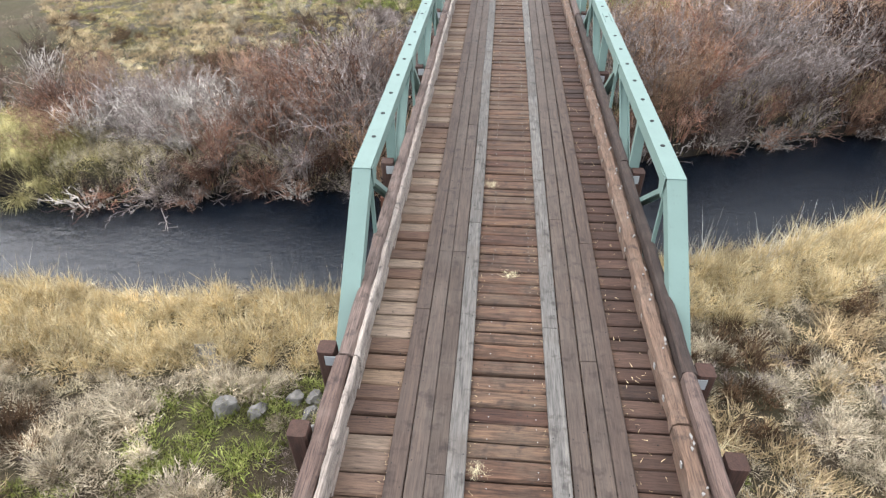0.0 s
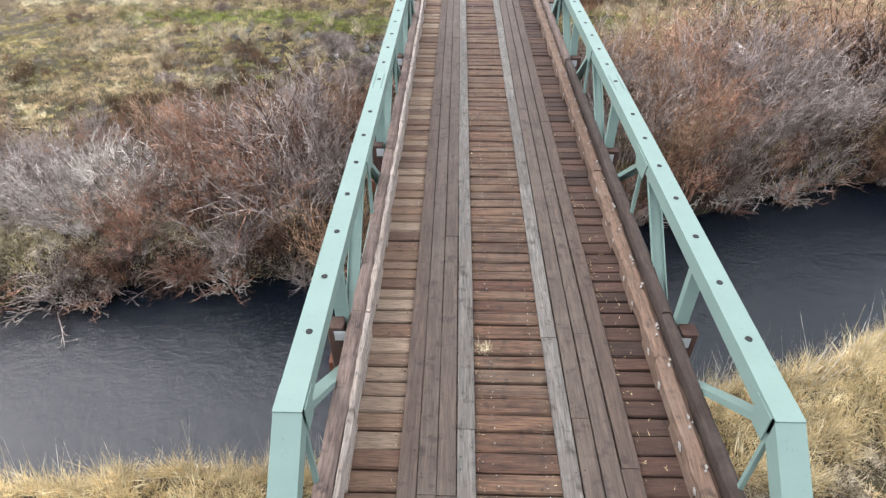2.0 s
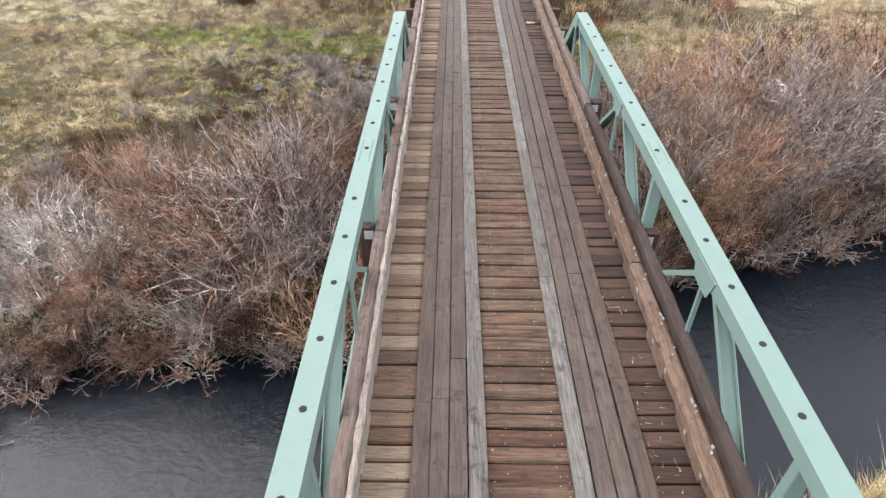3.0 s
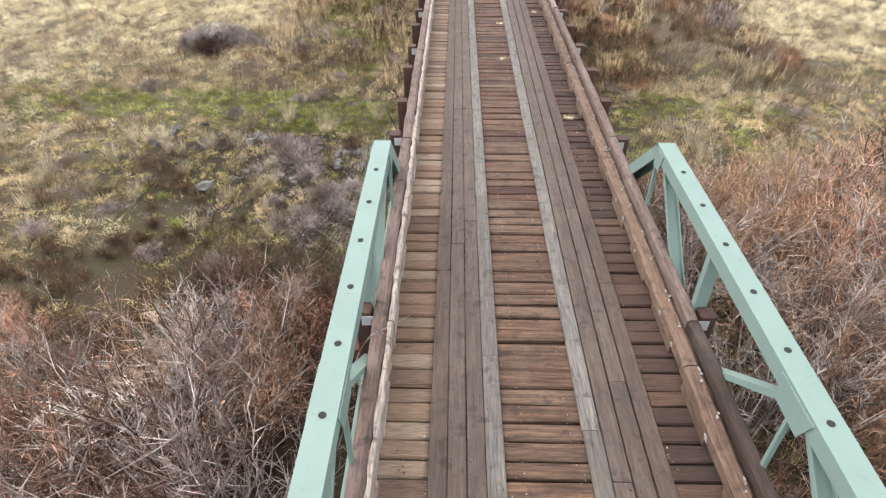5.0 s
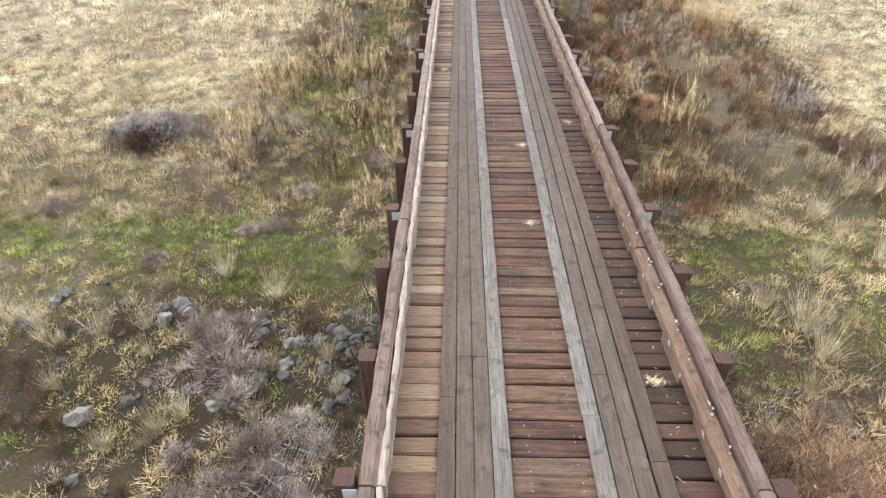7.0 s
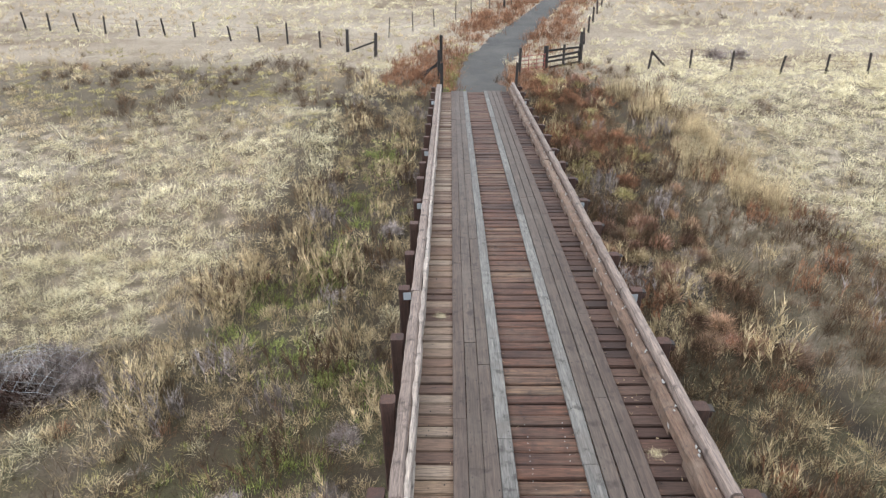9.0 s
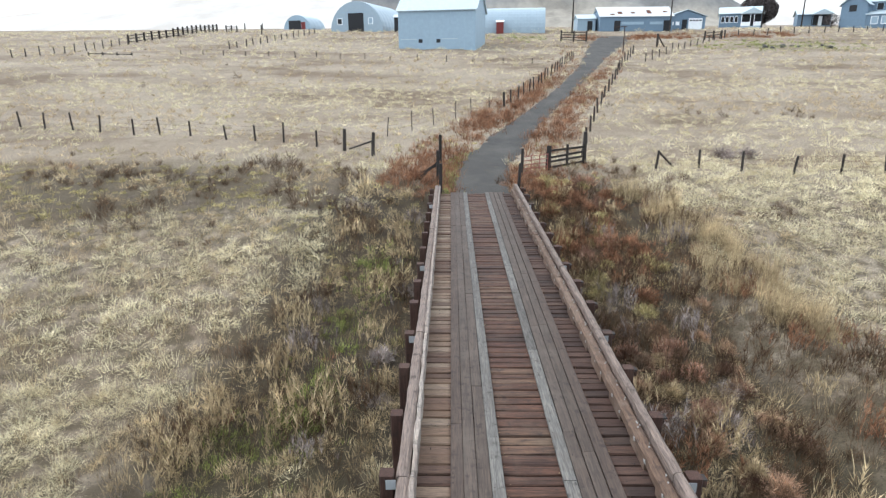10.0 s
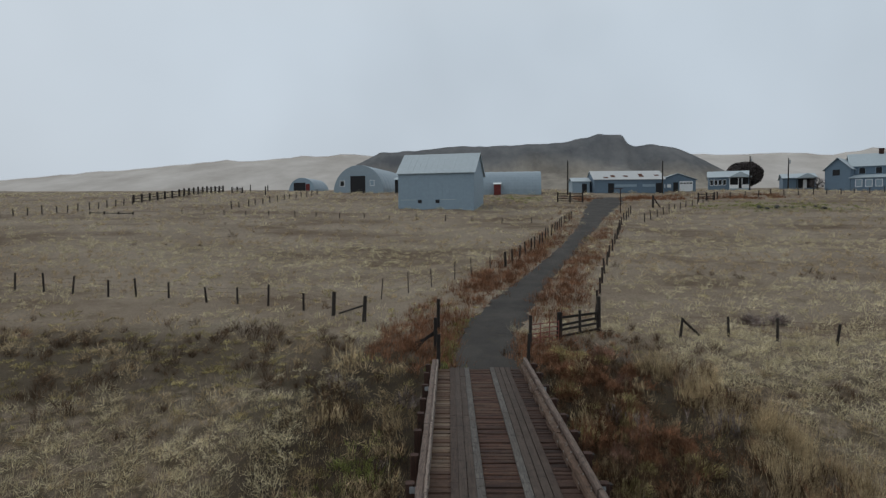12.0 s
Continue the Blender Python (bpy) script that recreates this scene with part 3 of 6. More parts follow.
def sheet(name, xs, ys, zf, mat):
    X, Y = np.meshgrid(xs, ys)
    Z = zf(X, Y)
    v = np.stack([X, Y, Z], -1).reshape(-1, 3)
    n = len(xs)
    q = [(j * n + i, j * n + i + 1, (j + 1) * n + i + 1, (j + 1) * n + i) for j in range(len(ys) - 1) for i in range(n - 1)]
    return data_of(name, v.tolist(), q, mat, True)


def steps(*runs):
    out = []
    for lo, hi, d in runs:
        out += list(np.arange(lo, hi, d))
    return np.array(out + [runs[-1][1]])


GX = steps((-1500, -200, 100), (-200, -40, 8), (-40, -16, 1.2), (-16, 16, 0.4), (16, 40, 1.2), (40, 200, 8), (200, 1500, 100))
GY = steps((-300, -20, 40), (-20, 2, 2), (2, 30, 0.35), (30, 70, 0.7), (70, 200, 3), (200, 1500, 60))
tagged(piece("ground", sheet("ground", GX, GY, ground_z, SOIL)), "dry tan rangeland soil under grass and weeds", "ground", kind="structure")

water = piece("water", sheet("water", np.arange(-60, 61, 2.0), np.arange(4, 34, 1.0), lambda X, Y: X * 0 + WATER_Z, WATER))
tagged(water, "dark rippled river water between grassy banks", "river", kind="structure")


def road_mesh():
    ys = np.arange(60.4, 150, 0.4)
    cx, hw = np.interp(ys, ROAD[:, 0], ROAD[:, 1]), np.interp(ys, ROAD[:, 0], ROAD[:, 2])
    flat = np.interp(ys, PROFILE[:, 0], PROFILE[:, 1])
    v, f = [], []
    across = (-1.0, -0.75, -0.4, 0, 0.4, 0.75, 1.0)
    lift = (-0.06, 0.03, 0.0, 0.035, 0.0, 0.03, -0.06)
    for y, c, h, z in zip(ys, cx, hw, flat):
        for a, l in zip(across, lift):
            w = h * (1 + (0.3 * noise.noise((y * 0.4, a * 9, 0)) + 0.4 * noise.noise((y * 1.7, a * 9, 3))) * (abs(a) == 1))
            v.append((c + a * w, y, z + 0.02 + l))
    n = len(across)
    for j in range(len(ys) - 1):
        for i in range(n - 1):
            f.append((j * n + i, j * n + i + 1, (j + 1) * n + i + 1, (j + 1) * n + i))
    return data_of("road", v, f, GRAVEL, True)


tagged(piece("road", road_mesh()), "grey gravel farm track curving up to the farm", "road", kind="structure")

# ---- bridge: stringers, truss, rails ----
DECK_0, DECK_1 = -7.0, 60.7
SPAN_0, SPAN_1 = 8.15, 26.0
rng = random.Random(4)
deck = thing("bridge_deck", "weathered brown timber bridge deck with two plank wheel runners", "bridge deck", kind="structure")
g = Geo()
for x in (-1.5, -0.9, -0.3, 0.3, 0.9, 1.5):
    g.beam((x, DECK_0, -0.26), (x, DECK_1, -0.26), 0.15, 0.36)
piece("stringer", g.data("stringer", POST), deck, label="dark timber stringers under the planks")

bents = thing("trestle", "dark timber trestle bents carrying the bridge approaches", "trestle", kind="structure")
for y in (-4, 1.5, 7.2, 26.6, 31.2, 35.9, 40.6, 45.2, 49.9, 54.6, 59.2):
    g = Geo()
    g.beam((-2.1, y, -0.6), (2.1, y, -0.6), 0.3, 0.32)
    for x in (-1.7, -0.6, 0.6, 1.7):
        g.rod((x, y, float(ground_z(x, y)) - 0.5), (x, y, -0.45), 0.15)
    piece("bent", g.data("bent", POST), bents)

NODES_TOP = [10.38, 14.85, 19.3, 23.78]
NODES_LOW = [8.15, 12.6, 17.1, 21.55, 26.0]
CHORD_Z, LOW_Z = 1.42, -0.45


def channel(a, b, w, h, wall=0.02):
    """A steel channel from a to b: a web w wide facing up or inward, with two flanges h deep."""
    a, b = Vector(a), Vector(b)
    d = (b - a).normalized()
    s = Vector((1, 0, 0))
    u = s.cross(d).normalized()
    g = Geo()
    prof = [(-w / 2, 0), (w / 2, 0), (w / 2, -h), (w / 2 - wall, -h), (w / 2 - wall, -wall), (-w / 2 + wall, -wall), (-w / 2 + wall, -h), (-w / 2, -h)]
    vs = [p + s * x + u * y for p in (a, b) for x, y in prof]
    g.add(vs, [(i, (i + 1) % 8, 8 + (i + 1) % 8, 8 + i) for i in range(8)] + [tuple(range(7, -1, -1)), tuple(range(8, 16))])
    return g


def truss(x, side):
    t = thing("truss", "mint green painted steel pony truss beside the deck", "bridge truss", "trusses", at=(x, 17, 0))
    off = Vector((-x, -17, 0))

    def put(name, g, mat=MINT, parent=t, label=""):
        g.v = [tuple(Vector(p) + off) for p in g.v]
        return piece(name, g.data(name, mat), parent, label=label)

    top0, top1 = (x, NODES_TOP[0] - 0.02, CHORD_Z + 0.05), (x, NODES_TOP[-1] + 0.1, CHORD_Z + 0.05)
    chord = put("top_chord", channel(top0, top1, 0.25, 0.19))
    for y in [11.28 + 0.803 * k for k in range(7)] + [17.41 + 0.803 * k for k in range(8)]:
        g = Geo()
        g.rod((x, y, CHORD_Z + 0.046), (x, y, CHORD_Z + 0.056), 0.034, sides=12)
        put("drain_hole", g, HOLE, chord, "dark round hole")
    for y in (17.35,):
        for j in range(8):
            for k in (-0.07, 0.07):
                g = Geo()
                g.rod((x + k, y - 0.3 + j * 0.085, CHORD_Z + 0.045), (x + k, y - 0.3 + j * 0.085, CHORD_Z + 0.062), 0.014, 0.009, sides=6)
                put("rivet", g, MINT, chord)
    put("end_post", channel((x, NODES_LOW[0], LOW_Z), (x, NODES_TOP[0], CHORD_Z + 0.05), 0.25, 0.19))
    g = channel((x, NODES_TOP[-1] + 0.08, CHORD_Z + 0.05), (x, NODES_LOW[-1], LOW_Z), 0.25, 0.19)
    put("end_post", g)
    put("bottom_chord", Geo().beam((x, NODES_LOW[0] - 0.2, LOW_Z), (x, NODES_LOW[-1] + 0.2, LOW_Z), 0.2, 0.2, 0.01))
    for yt in NODES_TOP[1:-1]:
        for s in (-1, 1):
            put("diagonal", channel((x, yt + s * 0.12, CHORD_Z - 0.12), (x, yt + s * 2.2, LOW_Z), 0.17, 0.07, 0.012))
    put("diagonal", channel((x, NODES_TOP[0] + 0.12, CHORD_Z - 0.12), (x, NODES_LOW[1], LOW_Z), 0.17, 0.07, 0.012))
    put("diagonal", channel((x, NODES_TOP[-1] - 0.12, CHORD_Z - 0.12), (x, NODES_LOW[3], LOW_Z), 0.17, 0.07, 0.012))
    for yl in NODES_LOW[1:-1]:
        put("hanger", Geo().beam((x, yl, LOW_Z), (x, yl, CHORD_Z - 0.1), 0.16, 0.11, 0.008, up=(0, 1, 0)))
    for yt in NODES_TOP:
        for s in (-1, 1):
            gx = x + s * 0.128
            ya, yb = (0.02 if yt == NODES_TOP[0] else -0.3), (0.04 if yt == NODES_TOP[-1] else 0.3)
            put("gusset", Geo().slab([(gx, yt + ya, CHORD_Z + 0.02), (gx, yt + yb, CHORD_Z + 0.02), (gx, yt + yb * 0.66, CHORD_Z - 0.26), (gx, yt + ya * 0.66, CHORD_Z - 0.26)], (s * 0.012, 0, 0)))
        # knee brace down to the floor beam
        put("knee_brace", Geo().beam((x - side * 0.1, yt, CHORD_Z - 0.15), (x - side * 0.1, yt, -0.4), 0.05, 0.05, 0.006, up=(0, 1, 0)))
    for yl in NODES_LOW[1:-1]:
        put("floor_beam_end", Geo().beam((x - side * 0.5, yl, -0.5), (x + side * 0.25, yl, -0.5), 0.2, 0.25, 0.01), RUST, t, "rusty floor beam end")
    return t


truss(-2.07, -1)
truss(2.07, 1)

JOINTS = [-7.0, -1.4, 3.4, 8.0, 12.69, 16.9, 21.25, 26.1, 30.8, 34.35, 39.1, 43.85, 48.2, 52.6, 56.9, 60.9]
POSTS = [-5.5, -3, -0.5, 2.2, 4.6, 6.95, 8.1, 12.45, 17.0, 21.4, 26.15, 27.85, 29.55, 31.2, 32.75, 34.4, 35.95, 37.5, 39.1, 40.7, 42.3, 43.9, 45.5, 47.1, 48.7, 50.3, 51.9, 53.5, 55.1, 56.7, 58.3, 59.9]
PLATED = {8.1, 12.45, 17.0, 21.4, 26.15, 31.2, 34.4, 39.1, 43.9, 48.7, 56.7}


def rough_beam(L, w, h, cut, seed, wander=0.012, n=9):
    """A worn timber along y from 0 to L with uneven edges."""
    r = random.Random(seed)
    vs, fs = [], []
    for j in range(n + 1):
        y = L * j / n
        a, b, c, d = (r.uniform(-wander, wander) for _ in range(4))
        W, H = w / 2, h / 2
        ring = [(-W + c, -H + cut), (-W + cut, -H + d), (W - cut, -H + d), (W + a, -H + cut), (W + a, H - cut * 1.6), (W - cut * 1.6, H + b), (-W + cut, H + b), (-W + c, H - cut)]
        vs += [(x, y, z) for x, z in ring]
    for j in range(n):
        fs += [(j * 8 + i, j * 8 + (i + 1) % 8, j * 8 + 8 + (i + 1) % 8, j * 8 + 8 + i) for i in range(8)]
    fs += [tuple(range(7, -1, -1)), tuple(range(n * 8, n * 8 + 8))]
    return vs, fs


def chip_at(t, place, size, flat, rnd):
    """A pale splintered sliver on the top (flat) or on the inner face of the guard timber."""
    a, k = size
    if flat:
        out = [(-a, -a * k, 0), (a * 0.9, -a * 0.3, 0), (a * 0.3, a * k, 0), (-a * 0.7, a * k * 0.5, 0)]
        lift = (0, 0, 0.012)
    else:
        out = [(0, -a * k, -a), (0, a * 0.6, -a * 1.2), (0, a * k, a * 0.9), (0, -a * 0.5, a * 1.3)]
        lift = (-0.012, 0, 0)
    g = Geo().slab(out, lift)
    piece("wood_chip", g.data("wood_chip", CHIP), t, Matrix.Translation(place) @ Euler((0, 0, rnd.uniform(-0.35, 0.35) if flat else 0)).to_matrix().to_4x4(), "pale splintered chip")


# across the deck edge, from the middle outwards: guard timber, top rail
RAIL_SPEC = {-1: dict(guard=(1.738, 1.806), guard_z=(0.07, 0.375), top=(1.81, 1.995), top_z=(0.16, 0.4), block=(1.728, 1.8)),
             1: dict(guard=(1.645, 1.848), guard_z=(0.125, 0.335), top=(1.855, 2.005), top_z=(0.2, 0.455), block=(1.668, 1.84))}


def rail(side):
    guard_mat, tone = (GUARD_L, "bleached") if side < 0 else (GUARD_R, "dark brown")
    spec = RAIL_SPEC[side]
    t = thing("guard_rail", f"{tone} weathered timber guard rail along the bridge deck edge", "guard rail", "guard rails", at=(side * 1.75, 27, 0))

    def across(pair):
        return side * (sum(pair) / 2 - 1.75), pair[1] - pair[0]

    for k, (a, b) in enumerate(zip(JOINTS, JOINTS[1:])):
        x, w = across(spec["top"])
        z0, z1 = spec["top_z"]
        v, f = rough_beam(b - a - 0.014, w, z1 - z0, 0.03, k * 7 + side, 0.011, 12)
        tone_mat = RAIL_DARK if side > 0 and k in (3, 4, 5) else RAIL_PALE if a > 33 else RAIL
        piece("top_rail", data_of("top_rail", v, f, tone_mat), t, Matrix.Translation((x + rng.uniform(-0.012, 0.012), a - 27, (z0 + z1) / 2 + rng.uniform(-0.012, 0.012))), "grey weathered top timber")
        x, w = across(spec["guard"])
        z0, z1 = spec["guard_z"]
        shift = 0.0 if side < 0 else -0.62
        v, f = rough_beam(b - a - 0.016, w, z1 - z0, 0.012 if side < 0 else 0.036, k * 5 + side + 90, 0.014, 26)
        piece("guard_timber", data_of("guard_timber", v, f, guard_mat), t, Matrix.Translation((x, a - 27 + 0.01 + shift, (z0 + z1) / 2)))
    x, w = across(spec["block"])
    y = 9.16 - 1.33 * 12
    while y < DECK_1 - 1.0:
        L = 0.78 + rng.uniform(-0.05, 0.06)
        g = Geo()
        g.slab([(-w / 2, 0, 0), (w / 2, 0, 0), (w / 2, L, 0), (-w / 2, L, 0)], (0, 0, spec["guard_z"][0] - 0.004))
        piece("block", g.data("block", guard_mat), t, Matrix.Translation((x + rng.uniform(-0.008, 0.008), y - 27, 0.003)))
        if side > 0:
            top, face = spec["guard_z"][1] + 0.008, spec["guard"][0] - 1.75 - 0.004
            for end, slivers in ((0.1, 2), (0.6, 3)):
                for j in range(slivers):
                    if rng.random() < 0.93:
                        xx, yy = 0.005 + 0.035 * (j % 2) + rng.uniform(-0.015, 0.015), y + end + 0.075 * j + rng.uniform(-0.02, 0.02)
                        if j == 2:
                            xx += 0.025
                        chip_at(t, (xx, yy - 27, top), (rng.uniform(0.011, 0.02), 2.6 if j == 2 else rng.uniform(1.0, 1.7)), True, rng)
                if rng.random() < 0.8:
                    chip_at(t, (face, y + end - 0.16 - 27 + rng.uniform(-0.03, 0.03), rng.uniform(0.2, 0.27)), (rng.uniform(0.014, 0.024), rng.uniform(1.2, 2.4)), False, rng)
        y += 1.33
    for y in POSTS:
        lo = -0.75 if SPAN_0 < y < SPAN_1 - 0.5 else -1.15
        g = Geo()
        top = (0.42 if side < 0 else 0.4) + rng.uniform(-0.05, 0.04)
        g.beam((0, 0, lo), (0, 0, top), 0.2, 0.2, 0.02, up=(0, 1, 0))
        ob = piece("post", g.data("post", POST), t, pose(side * 0.375, y - 27, 0, rng.uniform(-1, 1), side * rng.uniform(0, 1), 0), "dark brown timber post")
        if side > 0 and y > 27:
            g = Geo().beam((0.02, 0, top - 0.1), (0.12 + rng.uniform(0, 0.06), 0, top - 0.12), 0.12, 0.1)
            out = piece("outrigger", g.data("outrigger", POST), ob)
            g = Geo().box((0.03, -0.07, top - 0.045), (0.17, 0.07, top - 0.03))
            piece("cap", g.data("cap", FENCE), out, label="grey weathered cap board")
        if y in PLATED:
            g = Geo()
            g.box((-0.07, -0.112, top - 0.2), (0.07, -0.103, top - 0.05))
            piece("plate", g.data("plate", PLATE), ob, Matrix.Translation((-side * 0.06, 0, 0)), "pale zinc plate")
    return t


rail(-1)
rail(1)


# ---- far hills ----
def ridge(name, dist, crest, mat, label, depth, foot, steep=0):
    """A far hill: crest points (across, height) at a distance, falling to its foot towards the river."""
    xs = np.linspace(crest[0][0], crest[-1][0], 140)
    c = np.interp(xs, [p[0] for p in crest], [p[1] for p in crest])
    v, f = [], []
    n = 15
    for i, x in enumerate(xs):
        for j in range(n):
            k = j / (n - 1)
            rough = noise.fractal((x * 0.02, k * 3.0, dist * 0.1), 0.7, 2.1, 5)
            s = k ** 0.8 if steep == 0 else 0.62 * k / 0.72 if k < 0.72 else 0.62 + 0.38 * min(1, (k - 0.72) / 0.1)
            v.append((x, dist - depth * (1 - k) + rough * depth * 0.06 * (j < n - 1), foot + (c[i] - foot) * s + rough * (c[i] - foot) * 0.06))
        v.append((x, dist + depth, foot))
    n += 1
    for i in range(len(xs) - 1):
        f += [(i * n + j, (i + 1) * n + j, (i + 1) * n + j + 1, i * n + j + 1) for j in range(n - 1)]
    return tagged(piece(name, data_of(name, v, f, mat, True)), label, "hill", kind="structure")


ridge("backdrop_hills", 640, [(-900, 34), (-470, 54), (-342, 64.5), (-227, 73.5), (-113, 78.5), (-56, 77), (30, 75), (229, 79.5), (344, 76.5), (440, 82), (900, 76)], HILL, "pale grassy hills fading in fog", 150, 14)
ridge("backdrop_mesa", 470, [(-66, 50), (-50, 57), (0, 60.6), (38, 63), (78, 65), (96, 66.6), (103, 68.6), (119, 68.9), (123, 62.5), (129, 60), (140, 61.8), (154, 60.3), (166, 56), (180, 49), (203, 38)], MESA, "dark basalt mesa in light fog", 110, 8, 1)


# ---- plants ----
nrs = np.random.RandomState(11)
_ph = nrs.uniform(0, 6.28, (12, 2))
_fr = nrs.normal(0, 1, (12, 2))


def drift(x, y, size):
    """Smooth wandering values, about -1 to 1, with patches of that size in metres."""
    s = 0
    for (p, q), (a, b) in zip(_ph, _fr):
        s = s + np.sin((a * x + b * y) * 2.2 / size + p) * np.cos((b * x - a * y) * 1.3 / size + q)
    return s / 3.2


def blades(x, y, h, width, lean, away):
    """Tapered blades standing on the ground at x, y, bowed by lean at random and by the vector away."""
    n = len(x)
    z = ground_z(x, y)
    a = nrs.uniform(0, math.tau, n)
    tilt = np.abs(nrs.normal(0, lean, n))
    dx, dy = np.cos(a) * tilt + away[0] + 0.1, np.sin(a) * tilt + away[1] + 0.04
    b = nrs.uniform(0, math.tau, n)
    wx, wy = np.cos(b) * width / 2, np.sin(b) * width / 2
    foot = np.stack([x, y, z - 0.03], -1)
    run = np.sqrt(dx * dx + dy * dy)
    k = np.where(run > 0.9, 0.9 / np.maximum(run, 1e-6), 1.0)
    dx, dy = dx * k, dy * k
    tip = np.stack([x + dx * h, y + dy * h, z + h * np.sqrt(1 - np.clip(dx * dx + dy * dy, 0, 0.85))], -1)
    side = np.stack([wx, wy, wx * 0], -1)
    return np.stack([foot - side, foot + side, tip], 1)


def tufts(n, per, box, weight, size, height, width, lean, fan=0.9):
    """Blades gathered in tufts that fan outwards, thinned by a weight over the plan."""
    x0, x1, y0, y1 = box
    x, y = nrs.uniform(x0, x1, n), nrs.uniform(y0, y1, n)
    keep = nrs.uniform(0, 1, n) < np.clip(weight(x, y), 0, 1)
    x, y = x[keep], y[keep]
    # clear of the bridge, its posts, the water and the road
    dry = ((y < near_bank(x) + 0.1) | (y > far_bank(x) - 0.1)) & (np.abs(x - np.interp(y, ROAD[:, 0], ROAD[:, 1])) > np.interp(y, ROAD[:, 0], ROAD[:, 2]) * (y > 60.3) * (0.78 + 0.3 * drift(x, y, 0.9)))
    dry &= ~((np.abs(x) < 2.35) & (y < 60.7))
    x, y = x[dry], y[dry]
    s = nrs.uniform(0.55, 1.3, len(x))
    ox, oy = nrs.normal(0, size * 0.75, len(x) * per), nrs.normal(0, size * 0.75, len(x) * per)
    s = np.repeat(s, per)
    ox, oy = ox * s, oy * s
    h = height * s * nrs.uniform(0.45, 1.15, len(s)) * np.clip(1.1 - 0.3 * np.hypot(ox, oy) / size, 0.4, 1.1)
    return blades(np.repeat(x, per) + ox, np.repeat(y, per) + oy, h, width * nrs.uniform(0.6, 1.3, len(s)), lean * 0.6, (ox / size * fan * 0.4, oy / size * fan * 0.4))


def grass(name, mat, label, *fields):
    me = flat_mesh(name, np.concatenate(fields), mat, 3)
    return tagged(piece(name, me), label, "grass", kind="stuff")


def wedge(x, y):
    return np.abs(x + 1) < 0.78 * (y - 12) + 2


def tongue(x, y, cx, cy, rx, ry):
    return np.exp(-((x - cx) / rx) ** 2 - ((y - cy) / ry) ** 2)


def bank_strip(x, y):
    d = near_bank(x) - y
    return (d > -0.1) * np.clip((3.0 + 0.5 * drift(x, y, 2) - d) / 0.8, 0, 1)


def verge(x, y):
    rx = np.interp(y, ROAD[:, 0], ROAD[:, 1])
    rw = np.interp(y, ROAD[:, 0], ROAD[:, 2])
    d = np.abs(x - rx) - rw
    return np.clip(1.3 - np.abs(d - np.where(x > rx, 1.3, 1.6)) / np.where(x > rx, 1.6, 2.2), 0, 1) * (0.75 + 0.5 * drift(x, y, 3)) * np.where(x > rx, 0.85, 1.0) * np.clip((112 - y) / 25, 0.15, 1)


# where the pale field begins, on both sides of the damp ditches along the bridge
def left_edge(y):
    return np.interp(y, (36, 37.5, 41, 42.5, 45, 47, 52, 60, 66), (-13.5, -12.2, -10.6, -9.4, -8.5, -7.4, -6.4, -5.5, -5.2))


def right_edge(y):
    return np.interp(y, (36, 41, 44, 48, 50, 53, 58, 63, 70), (13.5, 12.4, 11.6, 11.2, 10.4, 9.5, 8.9, 8.6, 9.5))


def trench_x(y):
    return np.interp(y, (36, 42, 49, 54, 60), (8.2, 7.5, 7.7, 7.2, 6.2))


def left_zone(x, y):
    return np.clip((x - left_edge(y) + 0.9 * drift(x, y, 1.8)) / 0.7 + 0.5, 0, 1) * (x < 0) * (y < 64)


def right_zone(x, y):
    return np.clip((right_edge(y) - x + 0.8 * drift(x, y, 1.5)) / 0.7 + 0.5, 0, 1) * (x > 0) * (y < 66)


def right_strip(x, y):
    return right_zone(x, y) * np.clip((y - 34) / 4, 0, 1) * (0.75 + 0.5 * drift(x, y, 2.0)) * (np.abs(x - trench_x(y)) > 0.45)


def left_strip(x, y):
    return left_zone(x, y) * (drift(x, y, 1.4) > -0.1)


def green_w(x, y):
    w = 1.1 * tongue(x, y, -7.0, 34.3, 5.5, 1.25) + 0.9 * tongue(x, y, -4.5, 33.3, 2.0, 0.9) + 0.7 * tongue(x, y, -13, 35.0, 5, 1.2)
    for cx, cy, rx, ry in ((-4.0, 52.6, 0.8, 1.6), (-4.6, 48.9, 0.8, 1.4), (-4.8, 45.6, 0.9, 1.3), (-6.0, 44.1, 0.9, 0.9), (-5.2, 41.3, 1.0, 1.0), (-3.6, 40.3, 0.8, 0.8), (-7.2, 42.0, 0.9, 0.8), (-4.7, 37.6, 1.2, 1.2)):
        w = w + 1.25 * tongue(x, y, cx, cy, rx, ry)
    w = w + 1.1 * tongue(x, y, -4.4, 8.5, 1.2, 1.1) + 0.7 * tongue(x, y, -3, 9.5, 0.8, 0.8)
    return w + 0.8 * tongue(x, y, 6.2, 34.4, 3, 1.2) + 0.9 * tongue(x, y, 7.2, 31.4, 1.3, 1.0) + 0.6 * tongue(x, y, 4.0, 31, 1.3, 2) + 0.5 * tongue(x, y, 4.5, 8.0, 1.5, 1.0)


def straw_w(x, y):
    clear = 1 - np.maximum(left_zone(x, y), right_zone(x, y))
    thick = np.clip(0.62 + 0.7 * drift(x, y, 2.4) + 0.6 * drift(x + 40, y, 0.9), 0.08, 1)
    return wedge(x, y) * (y > 36.6 + 0.9 * drift(x, y, 4)) * clear * thick * (1 - np.clip(verge(x, y), 0, 1) * (y > 60)) * (1 - 0.7 * tongue(x, y, -19, 63, 13, 6.5))


